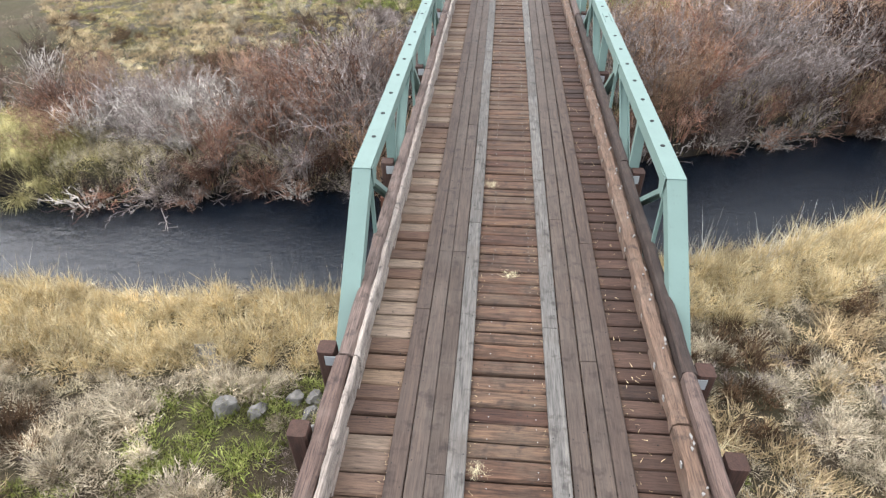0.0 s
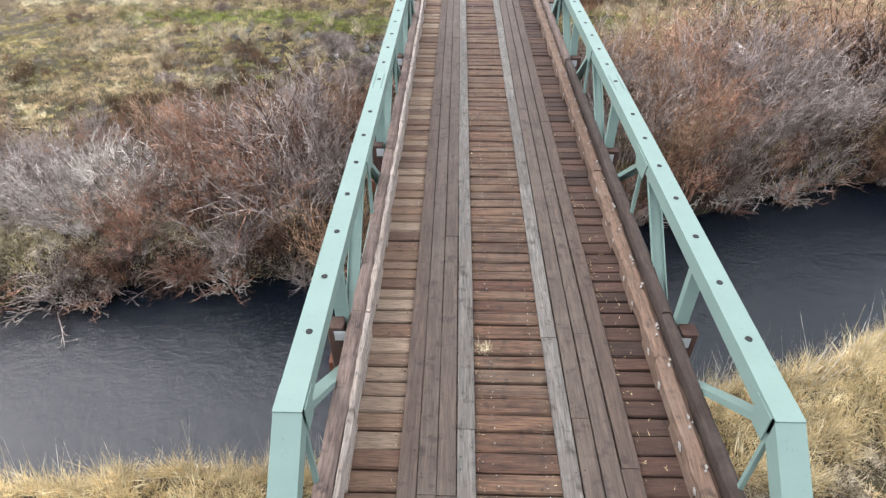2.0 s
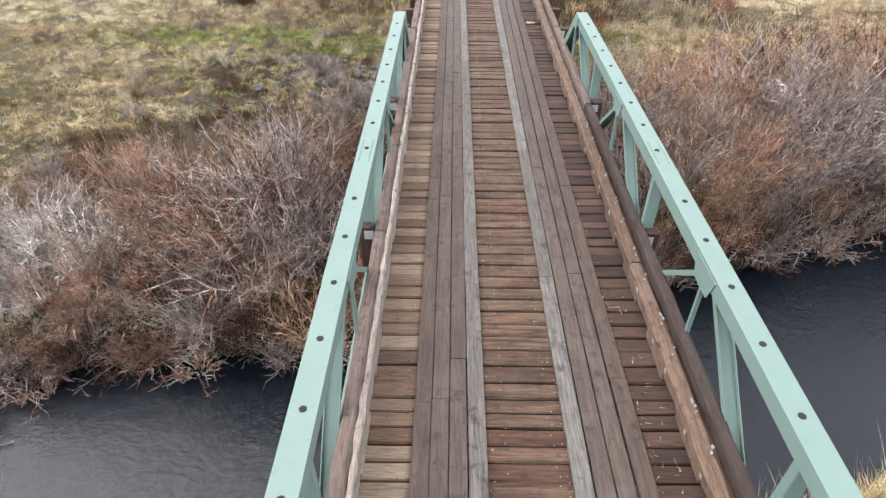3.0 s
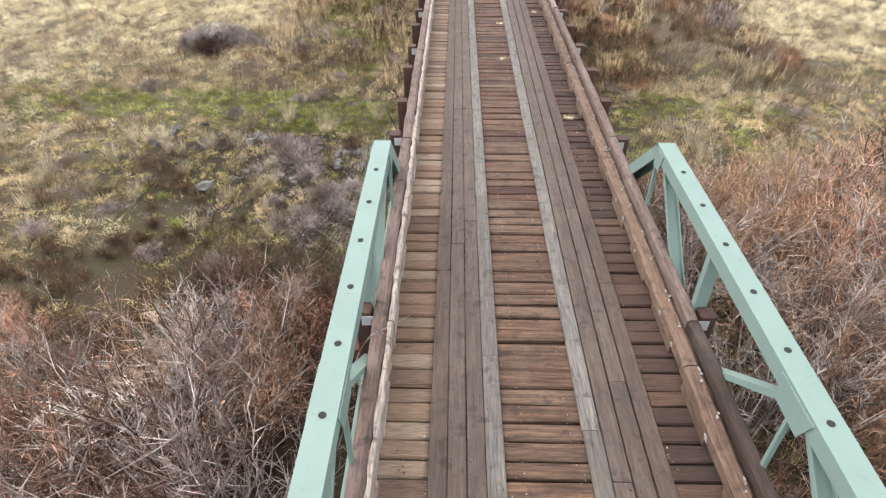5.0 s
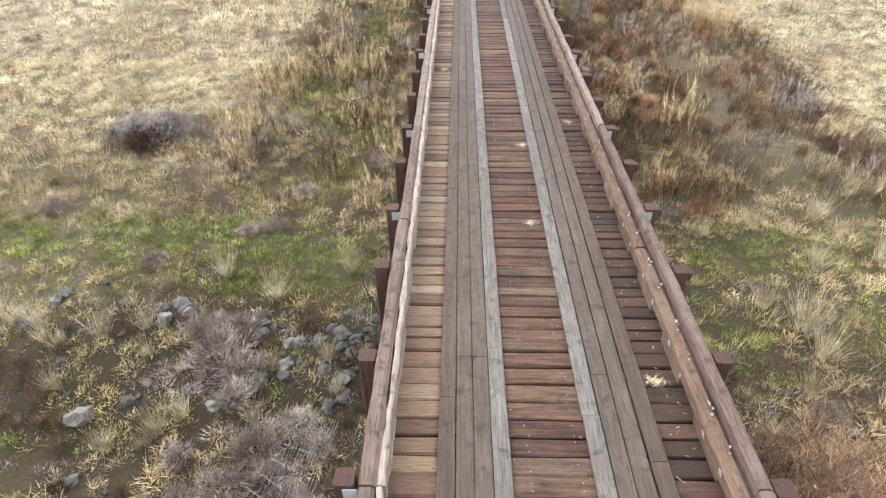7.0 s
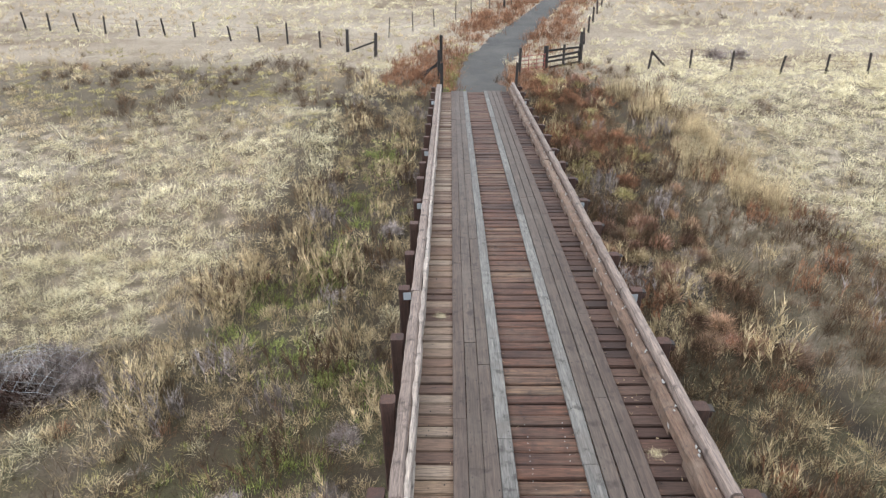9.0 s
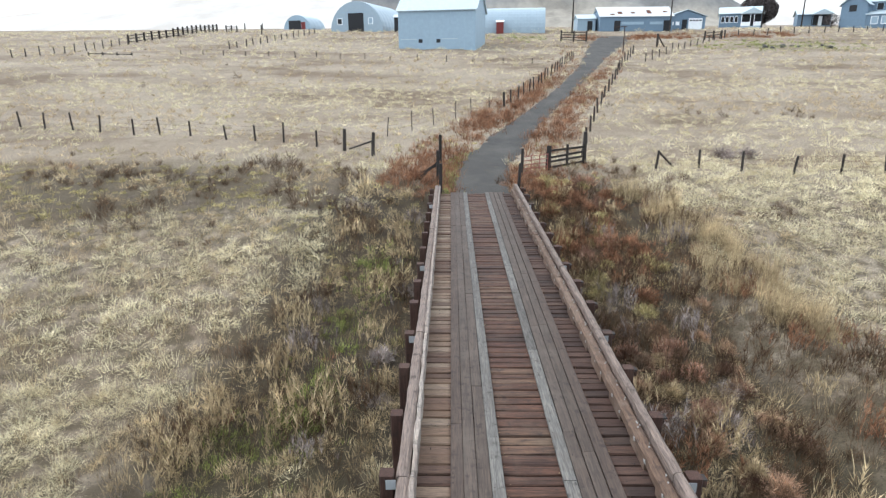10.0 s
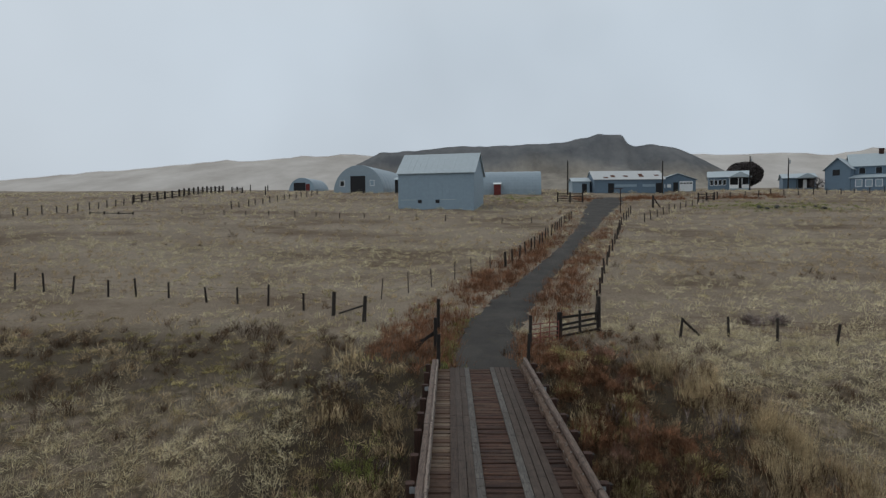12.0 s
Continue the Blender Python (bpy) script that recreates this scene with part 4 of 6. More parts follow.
STYLE = {
    # material, radius, height, stem length, stem width, stems, upright
    "straw": (STRAW, 0.5, 0.42, 0.32, 0.02, 200, 0.4),
    "dun": (DUN, 0.36, 0.42, 0.36, 0.02, 130, 0.7),
    "rust": (RUSTY, 0.3, 0.58, 0.46, 0.021, 150, 1.1),
    "red": (RED_WEED, 0.3, 0.46, 0.36, 0.02, 160, 0.8),
    "olive": (OLIVE, 0.4, 0.15, 0.2, 0.026, 170, 0.5),
    "green": (GREEN, 0.4, 0.14, 0.22, 0.026, 240, 0.8),
    "grey": (TWIG_GREY, 0.36, 0.32, 0.27, 0.014, 160, 0.35),
    "sage": (SAGE, 0.4, 0.42, 0.28, 0.013, 300, 0.3),
    "gold": (GOLD, 0.34, 0.8, 0.55, 0.016, 230, 0.9),
    "soil": None,
}


def mosaic(box, step, scores, scale=1.0, share=1.0, wide=1.0):
    """Clumps side by side over a stretch of ground, each of the kind with the highest score there."""
    x0, x1, y0, y1 = box
    gx, gy = np.meshgrid(np.arange(x0, x1, step), np.arange(y0, y1, step))
    x = gx.ravel() + nrs.uniform(-0.5, 0.5, gx.size) * step
    y = gy.ravel() + nrs.uniform(-0.5, 0.5, gx.size) * step
    dry = ((y < near_bank(x) + 0.05) | (y > far_bank(x) - 0.1)) & (np.abs(x - np.interp(y, ROAD[:, 0], ROAD[:, 1])) > np.interp(y, ROAD[:, 0], ROAD[:, 2]) * (y > 60.3) * (0.84 + 0.26 * drift(x, y, 0.9)))
    dry &= ~((np.abs(x) < 2.5) & (y < 61)) & (np.abs(x + 1) < 0.8 * (y + 4))
    if y0 > 20:
        dry &= np.abs(x + 1) < np.where(y < 36, 0.8 * (y - 5), 0.8 * (y - 12) + 2)
    x, y = x[dry], y[dry]
    table = scores(x, y)
    names = list(table)
    value = np.stack([np.broadcast_to(table[n], x.shape) + nrs.normal(0, 0.17, len(x)) for n in names])
    best = value.argmax(0)
    out = {}
    for i, n in enumerate(names):
        if n == "soil":
            continue
        mat, R, H, L, w, per, up = STYLE[n]
        m = best == i
        cx, cy = x[m], y[m]
        per = max(8, int(per * share))
        s = np.repeat(nrs.uniform(0.6, 1.3, len(cx)) * scale, per)
        tall = s * np.repeat(nrs.uniform(0.6, 1.25, len(cx)), per)
        k = len(s)
        d = nrs.normal(0, 1, (k, 3))
        d[:, 2] = np.abs(d[:, 2])
        d /= np.linalg.norm(d, axis=1, keepdims=True)
        lump = 0.85 + 0.3 * np.sin(d[:, 0] * 4 + s * 30) * np.cos(d[:, 1] * 5 + s * 17)
        deep = (nrs.uniform(0.1, 1.0, k) ** 0.6 * lump * 0.85)
        fx, fy = np.repeat(cx, per) + d[:, 0] * deep * R * s, np.repeat(cy, per) + d[:, 1] * deep * R * s
        foot = np.stack([fx, fy, ground_z(fx, fy) - 0.03 + d[:, 2] * deep * H * tall * 0.8], -1)
        way = d * np.array([1, 1, 0.7]) + nrs.normal(0, 0.75, (k, 3)) + np.array([0.1, 0, up * 1.2])
        way /= np.linalg.norm(way, axis=1, keepdims=True)
        tip = foot + way * (L * tall * nrs.uniform(0.35, 1.1, k) * np.interp(fy, [30, 45], [0.8, 1.0]))[:, None]
        # keep stems out of the deck
        ok = ~((np.abs(tip[:, 0]) < 2.45) & (tip[:, 1] < 61) & (tip[:, 2] > -0.9))
        side = np.cross(way, nrs.normal(0, 1, (k, 3)))
        side = side / (np.linalg.norm(side, axis=1, keepdims=True) + 1e-6) * (w * wide / 2 * nrs.uniform(0.5, 1.1, k) * np.interp(fy, [20, 34, 48, 66], [1.0, 0.62, 0.85, 1.2]))[:, None]
        out[n] = np.stack([foot - side, foot + side, tip], 1)[ok]
    return out


def bank_scores(x, y):
    b = bank_strip(x, y)
    return {"gold": 1.5 * b - 0.1, "sage": 0.7 + 0.35 * drift(x, y, 1.7), "grey": 0.4 + 0.4 * drift(x + 20, y, 1.2), "green": 2.2 * tongue(x, y, -4.4, 8.4, 0.75, 0.8) + 1.3 * green_w(x, y) + 0.1 + 0.25 * drift(x, y + 9, 1.5),
            "rust": 0.3 + 0.35 * drift(x + 5, y + 5, 1.4) + 0.1 * (x > 2) + 0.45 * tongue(x, y, 3.4, 11, 1.0, 1.6), "dun": 0.42 + 0.15 * (x > 2) + 0.4 * drift(x - 8, y, 1.3), "straw": 0.1 + 0.35 * drift(x + 3, y - 4, 1.4) }


def rubble_w(x, y):
    """The bare stony bank beside the trestle."""
    return 0.85 * np.clip(1.2 - np.abs(y - 30.7 + 0.08 * (x + 6)) / 1.7, 0, 1) * np.clip((x + 11.5) / 2.5, 0, 1) * (x < -2)


def flat_scores(x, y):
    rubble = rubble_w(x, y)
    back = np.clip((y - 34.5) / 2, 0, 1)
    near = np.clip((29.0 - y) / 3, 0, 1)
    shade = near * (x < -2) * (x > -12)
    return {"straw": 0.12 + 0.4 * drift(x, y, 1.8) - 0.3 * rubble + 0.2 * back + 0.3 * near - 0.4 * shade, "dun": 0.5 + 0.45 * drift(x + 11, y, 1.3) - 0.18 * rubble + 0.35 * near - 0.55 * shade, "olive": 0.5 + 0.4 * drift(x, y + 13, 1.6) + 0.05 * rubble,
            "grey": 0.3 + 0.5 * drift(x - 7, y + 3, 1.2) + 0.1 * rubble, "green": 1.0 * green_w(x, y) + 0.1 + 0.35 * drift(x, y, 0.9), "soil": 0.0 + 0.4 * drift(x + 4, y - 8, 0.9) + 0.16 * rubble + 0.5 * shade,
            "rust": 0.22 + 0.4 * drift(x, y - 17, 1.3) + 0.1 * near + 0.5 * shade}


def field_scores(x, y):
    left, right = left_zone(x, y), right_zone(x, y)
    side = np.maximum(left, right)
    rim = np.exp(-((x - left_edge(y) - 0.6) / 0.9) ** 2) * (y < 60)
    near = np.clip((43 - y) / 5, 0, 1) * (1 - 0.6 * left)
    patch = tongue(x, y, -19, 63, 14, 6.0)
    ditch = np.exp(-((x - trench_x(y) + 0.3 * drift(x, y, 1.0)) / 0.42) ** 2) * (y > 37) * (y < 58)
    beyond = right * (x > trench_x(y) + 0.4)
    v = np.clip(verge(x, y), 0, 1) * (y > 60)
    ridge_w = right * (x < trench_x(y) - 0.2) * np.clip((y - 41) / 3, 0, 1)
    low = beyond * np.clip((50 - y) / 3, 0, 1)
    end = right * np.clip((y - 50) / 4, 0, 1)
    return {"straw": 1.15 + 0.35 * drift(x, y, 3.0) - (0.95 - 0.4 * np.clip((46 - y) / 5, 0, 1)) * left - 1.5 * right - 0.3 * near - 1.6 * patch - 0.6 * v, "dun": 0.5 + 0.45 * drift(x + 11, y, 1.7) + 0.38 * left + 0.3 * near * (1 - right) + 0.2 * patch + 0.1 * beyond - 0.7 * low + 0.25 * ridge_w,
            "rust": 0.3 + 0.4 * drift(x - 7, y + 5, 1.4) + (0.5 * right + 0.08 * left) * np.clip((y - 36) / 4, 0, 1) + 0.3 * rim + 0.45 * patch, "red": -0.05 + 0.45 * drift(x + 3, y, 1.2) + 0.15 * left + 0.3 * right + 0.45 * end + 1.4 * v, "olive": 0.2 + 0.4 * drift(x, y - 9, 1.8) + 0.22 * left + 0.42 * near * (1 - 0.7 * right) + 0.35 * end + 0.6 * patch,
            "green": 1.5 * green_w(x, y) - 0.08 + 0.25 * drift(x, y, 1.1), "grey": 0.2 + 0.5 * drift(x, y + 21, 1.2) + 0.1 * side + 0.4 * tongue(x, y, 6, 46, 1.0, 3.5), "soil": -0.2 + 0.35 * low + 0.25 * left + 0.5 * right - 0.45 * ridge_w - 0.3 * end + 0.3 * drift(x + 2, y, 0.9) * side + 1.2 * ditch}


def meadow_scores(x, y):
    v = np.clip(verge(x, y), 0, 1) * (y < 130)
    patch = tongue(x, y, -24, 69, 17, 5)
    mound = 1.4 * tongue(x, y, 50, 133, 13, 9)
    band = np.exp(-((y - 146 - (x - 30) * 0.12) / 4.5) ** 2) * (x > 20) * (x < 64)
    return {"green": -0.9 + 1.6 * mound, "straw": 0.98 - 1.2 * band - mound + 0.4 * drift(x * 0.4, y, 6) - 0.9 * v - 0.6 * patch, "dun": 0.75 + 0.5 * drift(x * 0.35 + 11, y, 4) - 0.5 * v, "rust": -0.05 + 0.5 * drift(x * 0.3 - 7, y, 4) + 0.3 * v + 0.5 * patch, "red": 0.1 + 1.5 * v + 1.2 * band,
            "olive": 0.2 + 0.5 * drift(x * 0.4, y + 31, 5) + 0.3 * patch + 1.6 * mound + 1.0 * tongue(x, y, 11, 148, 7, 6), "soil": 0.3 + 0.4 * drift(x, y - 11, 4)}


beds = [mosaic((-13, 13, 4.8, 20), 0.36, bank_scores, 1.0, 0.9, 0.95), mosaic((-30, 20, 22.8, 35.6), 0.36, flat_scores, 0.8, 0.66, 0.95), mosaic((-32, 32, 35.3, 46), 0.5, field_scores, 0.92, 0.78, 0.66), mosaic((-42, 42, 46, 67), 0.66, field_scores, 1.1, 0.36, 1.05),
        mosaic((-75, 75, 67, 98), 1.05, meadow_scores, 1.1, 0.2, 1.5), mosaic((-105, 105, 98, 175), 2.3, meadow_scores, 1.5, 0.22, 1.9)]


def bed(n):
    return [b[n] for b in beds if n in b]


grass("golden_grass", GOLD, "tall golden dry grass on the river bank", *bed("gold"),
      tufts(900, 14, (-15, -2.3, 8, 14.6), bank_strip, 0.16, 0.95, 0.01, 0.5),
      tufts(900, 14, (2.4, 15, 9, 20), bank_strip, 0.16, 1.05, 0.01, 0.5),
      tufts(400, 16, (2.4, 9, 27, 33), lambda x, y: 0.4 * (drift(x, y, 2) > 0), 0.1, 0.5, 0.01, 0.35))
grass("yellow_grass", YELLOW, "tall yellow green grass hanging over the far bank",
      tufts(300, 40, (-16.5, -9.3, 16.6, 19.5), lambda x, y: 1.2 * tongue(x, y, -13, 17.4, 2.0, 0.7) + tongue(x, y, -10.4, 17.2, 0.5, 0.4), 0.26, 0.85, 0.014, 1.1, 1.9))
grass("reed_stalks", REED, "thin pale seed stalks leaning over the water",
      tufts(620, 7, (-15, -2.4, 12.5, 14.6), lambda x, y: (near_bank(x) - y < 0.7) * 1.0, 0.09, 1.3, 0.016, 0.55),
      tufts(620, 7, (2.5, 15, 13, 20), lambda x, y: (near_bank(x) - y < 0.8) * 1.0, 0.09, 1.35, 0.016, 0.55))
grass("pale_grass", STRAW, "pale dry bunch grass covering the field", *bed("straw"),
      tufts(4200, 12, (-42, 42, 34, 70), straw_w, 0.2, 0.6, 0.011, 0.5))
grass("dun_grass", DUN, "tan brown dry grass in rounded clumps", *bed("dun"),
      tufts(2800, 16, (-16, 14, 35, 58), lambda x, y: wedge(x, y) * 0.8, 0.14, 0.55, 0.009, 0.45))
grass("rust_weeds", RUSTY, "dry rust brown weeds beside the bridge and track", *bed("rust"),
      tufts(2600, 20, (2.4, 12, 34, 62), right_strip, 0.16, 0.75, 0.011, 0.4),
      tufts(1000, 18, (-9.5, -2.4, 35, 62), left_strip, 0.16, 0.5, 0.011, 0.4))
grass("red_weeds", RED_WEED, "rust red dry weeds along the gravel track", *bed("red"),
      tufts(24000, 16, (-7, 32, 61, 128), verge, 0.24, 0.7, 0.03, 0.5),
      tufts(2600, 12, (22, 62, 138, 156), lambda x, y: np.clip(1.2 - np.abs(y - 147 - (x - 30) * 0.12) / 4, 0, 1) * (drift(x, y, 5) > -0.3), 0.4, 0.6, 0.08, 0.6))
grass("green_grass", GREEN, "short green grass in damp patches", *bed("green"),
      tufts(2500, 14, (-16, 12, 30.5, 36.5), green_w, 0.09, 0.2, 0.02, 0.5),
      tufts(1500, 14, (-7, -2.4, 36, 58), green_w, 0.1, 0.26, 0.02, 0.5),
      tufts(1500, 14, (-2.8, 1.4, 60.8, 69), lambda x, y: np.exp(-((x - np.interp(y, ROAD[:, 0], ROAD[:, 1]) + 1.75) / 0.5) ** 2), 0.1, 0.24, 0.02, 0.5),
      tufts(1800, 12, (38, 64, 120, 144), lambda x, y: tongue(x, y, 51, 132, 9, 5.5), 0.35, 0.35, 0.09, 0.6),
      tufts(500, 12, (4, 20, 138, 156), lambda x, y: 0.8 * tongue(x, y, 11, 148, 5, 5), 0.35, 0.3, 0.09, 0.6))
grass("olive_weeds", OLIVE, "low olive and tan weeds on the flat", *bed("olive"),
      tufts(2200, 15, (-14, 15, 17.5, 26), lambda x, y: ((y - far_bank(x)) < 1.4) * 1.0, 0.14, 0.45, 0.014, 0.7))
grass("grey_brush", TWIG_GREY, "low grey brush and dead stems", *bed("grey"))
grass("dry_stubble", SAGE, "grey tan dry stubble and low weeds", *bed("sage"),
      tufts(1500, 14, (-31, 24, 23, 37), lambda x, y: (0.45 + 0.5 * drift(x, y, 1.6)) * (1 - 0.6 * tongue(x, y, -4.5, 28.6, 3.5, 1.6)), 0.13, 0.28, 0.016, 0.7))


def prisms(a, b, ra, rb):
    """Three-sided tapered twigs from a to b."""
    d = b - a
    d = d / (np.linalg.norm(d, axis=1, keepdims=True) + 1e-9)
    s = np.cross(d, np.array([0.31, 0.85, 0.41]))
    s /= np.linalg.norm(s, axis=1, keepdims=True) + 1e-9
    u = np.cross(d, s)
    ang = np.arange(3) * math.tau / 3
    ring = np.cos(ang)[None, :, None] * s[:, None] + np.sin(ang)[None, :, None] * u[:, None]
    A, B = a[:, None] + ring * np.asarray(ra)[:, None, None], b[:, None] + ring * np.asarray(rb)[:, None, None]
    return A, B


def twig_mesh(name, segs, ends, mat):
    """One mesh of twigs: tapered three-sided segments, and fine ends that run to a point."""
    a, b, ra, rb = (np.concatenate(q) for q in zip(*segs))
    A, B = prisms(a, b, ra, rb)
    n = len(a)
    C, D = prisms(*ends)
    m = len(C)
    v = np.concatenate([np.concatenate([A, B], 1).reshape(-1, 3), np.concatenate([C, D[:, :1]], 1).reshape(-1, 3)])
    q = (np.arange(n)[:, None, None] * 6 + np.array([[0, 1, 4, 3], [1, 2, 5, 4], [2, 0, 3, 5]])[None]).reshape(-1)
    t = (6 * n + np.arange(m)[:, None, None] * 4 + np.array([[0, 1, 3], [1, 2, 3], [2, 0, 3]])[None]).reshape(-1)
    me = bpy.data.meshes.new(name)
    me.vertices.add(len(v))
    me.vertices.foreach_set("co", v.astype(np.float32).ravel())
    me.loops.add(len(q) + len(t))
    me.loops.foreach_set("vertex_index", np.concatenate([q, t]).astype(np.int32))
    me.polygons.add(n * 3 + m * 3)
    me.polygons.foreach_set("loop_start", np.concatenate([np.arange(n * 3) * 4, n * 12 + np.arange(m * 3) * 3]).astype(np.int32))
    me.materials.append(mat)
    me.update(calc_edges=True)
    return me


def shrub_data(seed, h, spread, stems, twigs, subs, mat, flat=0.0, thick=1.0):
    """A bare shrub: bowed stems from a crown at the ground, side twigs and fine ends."""
    r = np.random.RandomState(seed)
    az = r.uniform(0, math.tau, stems)
    out = r.uniform(0.1, 1.0, stems) ** 0.7
    foot = np.stack([np.cos(az) * out * spread * 0.3, np.sin(az) * out * spread * 0.3, np.full(stems, -0.1)], -1)
    H = h * r.uniform(0.6, 1.1, stems) * (1 - 0.35 * out) * (1 - flat)
    R = spread * out * r.uniform(0.6, 1.1, stems)
    nodes = [foot]
    K = 5
    for k in range(1, K + 1):
        t = k / K
        p = np.stack([np.cos(az) * (foot[:, 0] * 0 + spread * 0.3 * out + R * t ** 1.4), np.sin(az) * (spread * 0.3 * out + R * t ** 1.4), H * (t - 0.12 * t * t * out)], -1)
        nodes.append(p + r.normal(0, 0.035 * h, (stems, 3)) * t)
    segs = []
    for k in range(K):
        ra, rb = 0.014 * thick * (1 - k / K) + 0.004, 0.014 * thick * (1 - (k + 1) / K) + 0.004
        segs.append((nodes[k], nodes[k + 1], np.full(stems, ra), np.full(stems, rb)))
    N = np.stack(nodes, 1)
    t = r.uniform(1.0, K - 0.05, (stems, twigs))
    i = np.repeat(np.arange(stems), twigs)
    t = t.ravel()
    k = t.astype(int)
    p = N[i, k] + (N[i, k + 1] - N[i, k]) * (t - k)[:, None]
    d = (N[i, k + 1] - N[i, k])
    d = d / np.linalg.norm(d, axis=1, keepdims=True) + r.normal(0, 0.55, (len(i), 3)) + np.array([0, 0, 0.25 * (1 - flat)])
    d /= np.linalg.norm(d, axis=1, keepdims=True)
    L = h * r.uniform(0.14, 0.34, len(i))
    m = p + d * (L * 0.5)[:, None]
    d2 = d + r.normal(0, 0.3, d.shape)
    d2 /= np.linalg.norm(d2, axis=1, keepdims=True)
    e = m + d2 * (L * 0.5)[:, None]
    segs += [(p, m, np.full(len(i), 0.007 * thick), np.full(len(i), 0.0055 * thick)), (m, e, np.full(len(i), 0.0055 * thick), np.full(len(i), 0.002))]
    j = np.repeat(np.arange(len(i)), subs)
    s = r.uniform(0.1, 1, len(j))[:, None]
    q = np.where(s < 0.5, p[j] + (m[j] - p[j]) * s * 2, m[j] + (e[j] - m[j]) * (s * 2 - 1))
    d3 = d2[j] + r.normal(0, 0.7, (len(j), 3))
    d3 /= np.linalg.norm(d3, axis=1, keepdims=True)
    tips = (q, q + d3 * (L[j] * r.uniform(0.25, 0.65, len(j)))[:, None], np.full(len(j), 0.006 * thick), np.full(len(j), 0.0001))
    return twig_mesh("crown", segs, tips, mat), e


def leaf_data(seed, ends, n, size, mat):
    r = np.random.RandomState(seed)
    c = ends[r.randint(0, len(ends), n)] + r.normal(0, 0.07, (n, 3))
    a, b = r.normal(0, size, (n, 3)), r.normal(0, size, (n, 3))
    return flat_mesh("foliage", np.stack([c - a, c + b, c + a, c - b], 1), mat, 4)


def shrub(kind, x, y, s, turn, mesh, leaves, label, group):
    z = float(ground_z(x, y)) - 0.05
    t = thing(kind, label, "shrub", group)
    t.matrix_basis = Matrix.LocRotScale((x, y, z), Euler((0, 0, turn)), (s, s, s * rng.uniform(0.9, 1.12)))
    piece("crown", mesh, t)
    if leaves:
        piece("foliage", leaves, t, label="small dry leaves")
    return t


def shrub_kinds(mat, leaf, seeds, h, spread, stems, twigs, subs, leaf_n):
    out = []
    for s in seeds:
        me, ends = shrub_data(s, h, spread, stems, twigs, subs, mat, thick=0.8)
        out.append((me, leaf_data(s, ends, leaf_n, 0.009, leaf) if leaf_n else None))
    return out


RED_KINDS = shrub_kinds(TWIG_RED, LEAF_RED, (1, 2, 3), 1.9, 0.95, 30, 8, 4, 300)
GREY_KINDS = shrub_kinds(TWIG_GREY, LEAF_RED, (4, 5), 1.9, 1.0, 30, 8, 4, 60)
TAN_KINDS = shrub_kinds(TWIG_TAN, LEAF_RED, (6, 7), 2.1, 0.95, 28, 8, 3, 240)
PALE_KINDS = shrub_kinds(TWIG_PALE, None, (8,), 1.5, 0.9, 30, 8, 4, 0)
DARK_KINDS = shrub_kinds(TWIG_DARK, LEAF_RED, (9, 10), 2.3, 0.95, 28, 8, 3, 120)
KINDS = {"dark": (DARK_KINDS, "dark brown bare willow shrub over the water"), "red": (RED_KINDS, "reddish brown bare willow shrub on the river bank"), "grey": (GREY_KINDS, "grey bare willow shrub on the river bank"),
         "tan": (TAN_KINDS, "tan brown bare willow shrub with dry leaves"), "pale": (PALE_KINDS, "pale silvery bare shrub on the river bank")}


def grow(which, x, y, s):
    kinds, label = KINDS[which]
    me, lv = rng.choice(kinds)
    shrub("willow_shrub", x, y, s, rng.uniform(0, 6.28), me, lv, label, "river bank shrubs")


# the thickets along the far bank: about three metres tall beside the bridge, lower upstream and towards the flat
def tall_left(x, deep):
    return np.interp(x, (-16, -11, -8, -5, -3), (0.9, 1.05, 1.3, 1.6, 1.6)) * np.interp(deep, (-0.3, 0.5, 1.5, 3.2, 5.5), (0.72, 1.0, 1.08, 0.85, 0.55))


def tall_right(x, deep):
    return np.interp(deep, (-0.3, 0.5, 1.5, 4.5, 7.0), (0.8, 1.35, 1.75, 1.55, 1.0))


for k in range(12):
    x = -3.1 - 0.62 * k + rng.uniform(-0.15, 0.15)
    grow(("red", "dark", "grey")[k % 3], x, float(far_bank(x)) + rng.uniform(-0.25, 0.3), rng.uniform(0.6, 0.85))
for k in range(15):
    x = 3.2 + 0.75 * k + rng.uniform(-0.2, 0.2)
    grow(("dark", "grey", "dark", "red")[k % 4], x, float(far_bank(x)) + rng.uniform(-0.25, 0.3), rng.uniform(0.7, 1.0))
for k in range(46):
    x = -3.4 - 10.5 * ((k * 0.618) % 1)
    deep = -0.1 + (k / 46) ** 0.9 * (5.2 if x > -8 else 4.6) + (1.3 if x < -9.6 and k < 16 else 0)
    y = float(far_bank(x)) + deep
    c = rng.random()
    if -12.5 < x < -7.6 and 0.6 < deep < 3.6:
        which = "pale" if c < 0.62 else "grey" if c < 0.8 else "red"
    elif deep < 2.2:
        which = "red" if c < 0.46 else "grey" if c < 0.72 else "tan" if c < 0.8 else "dark"
    else:
        which = "grey" if c < 0.34 else "pale" if c < 0.64 else "red" if c < 0.86 else "tan"
    grow(which, x, y, rng.uniform(0.88, 1.12) * float(tall_left(x, deep)))
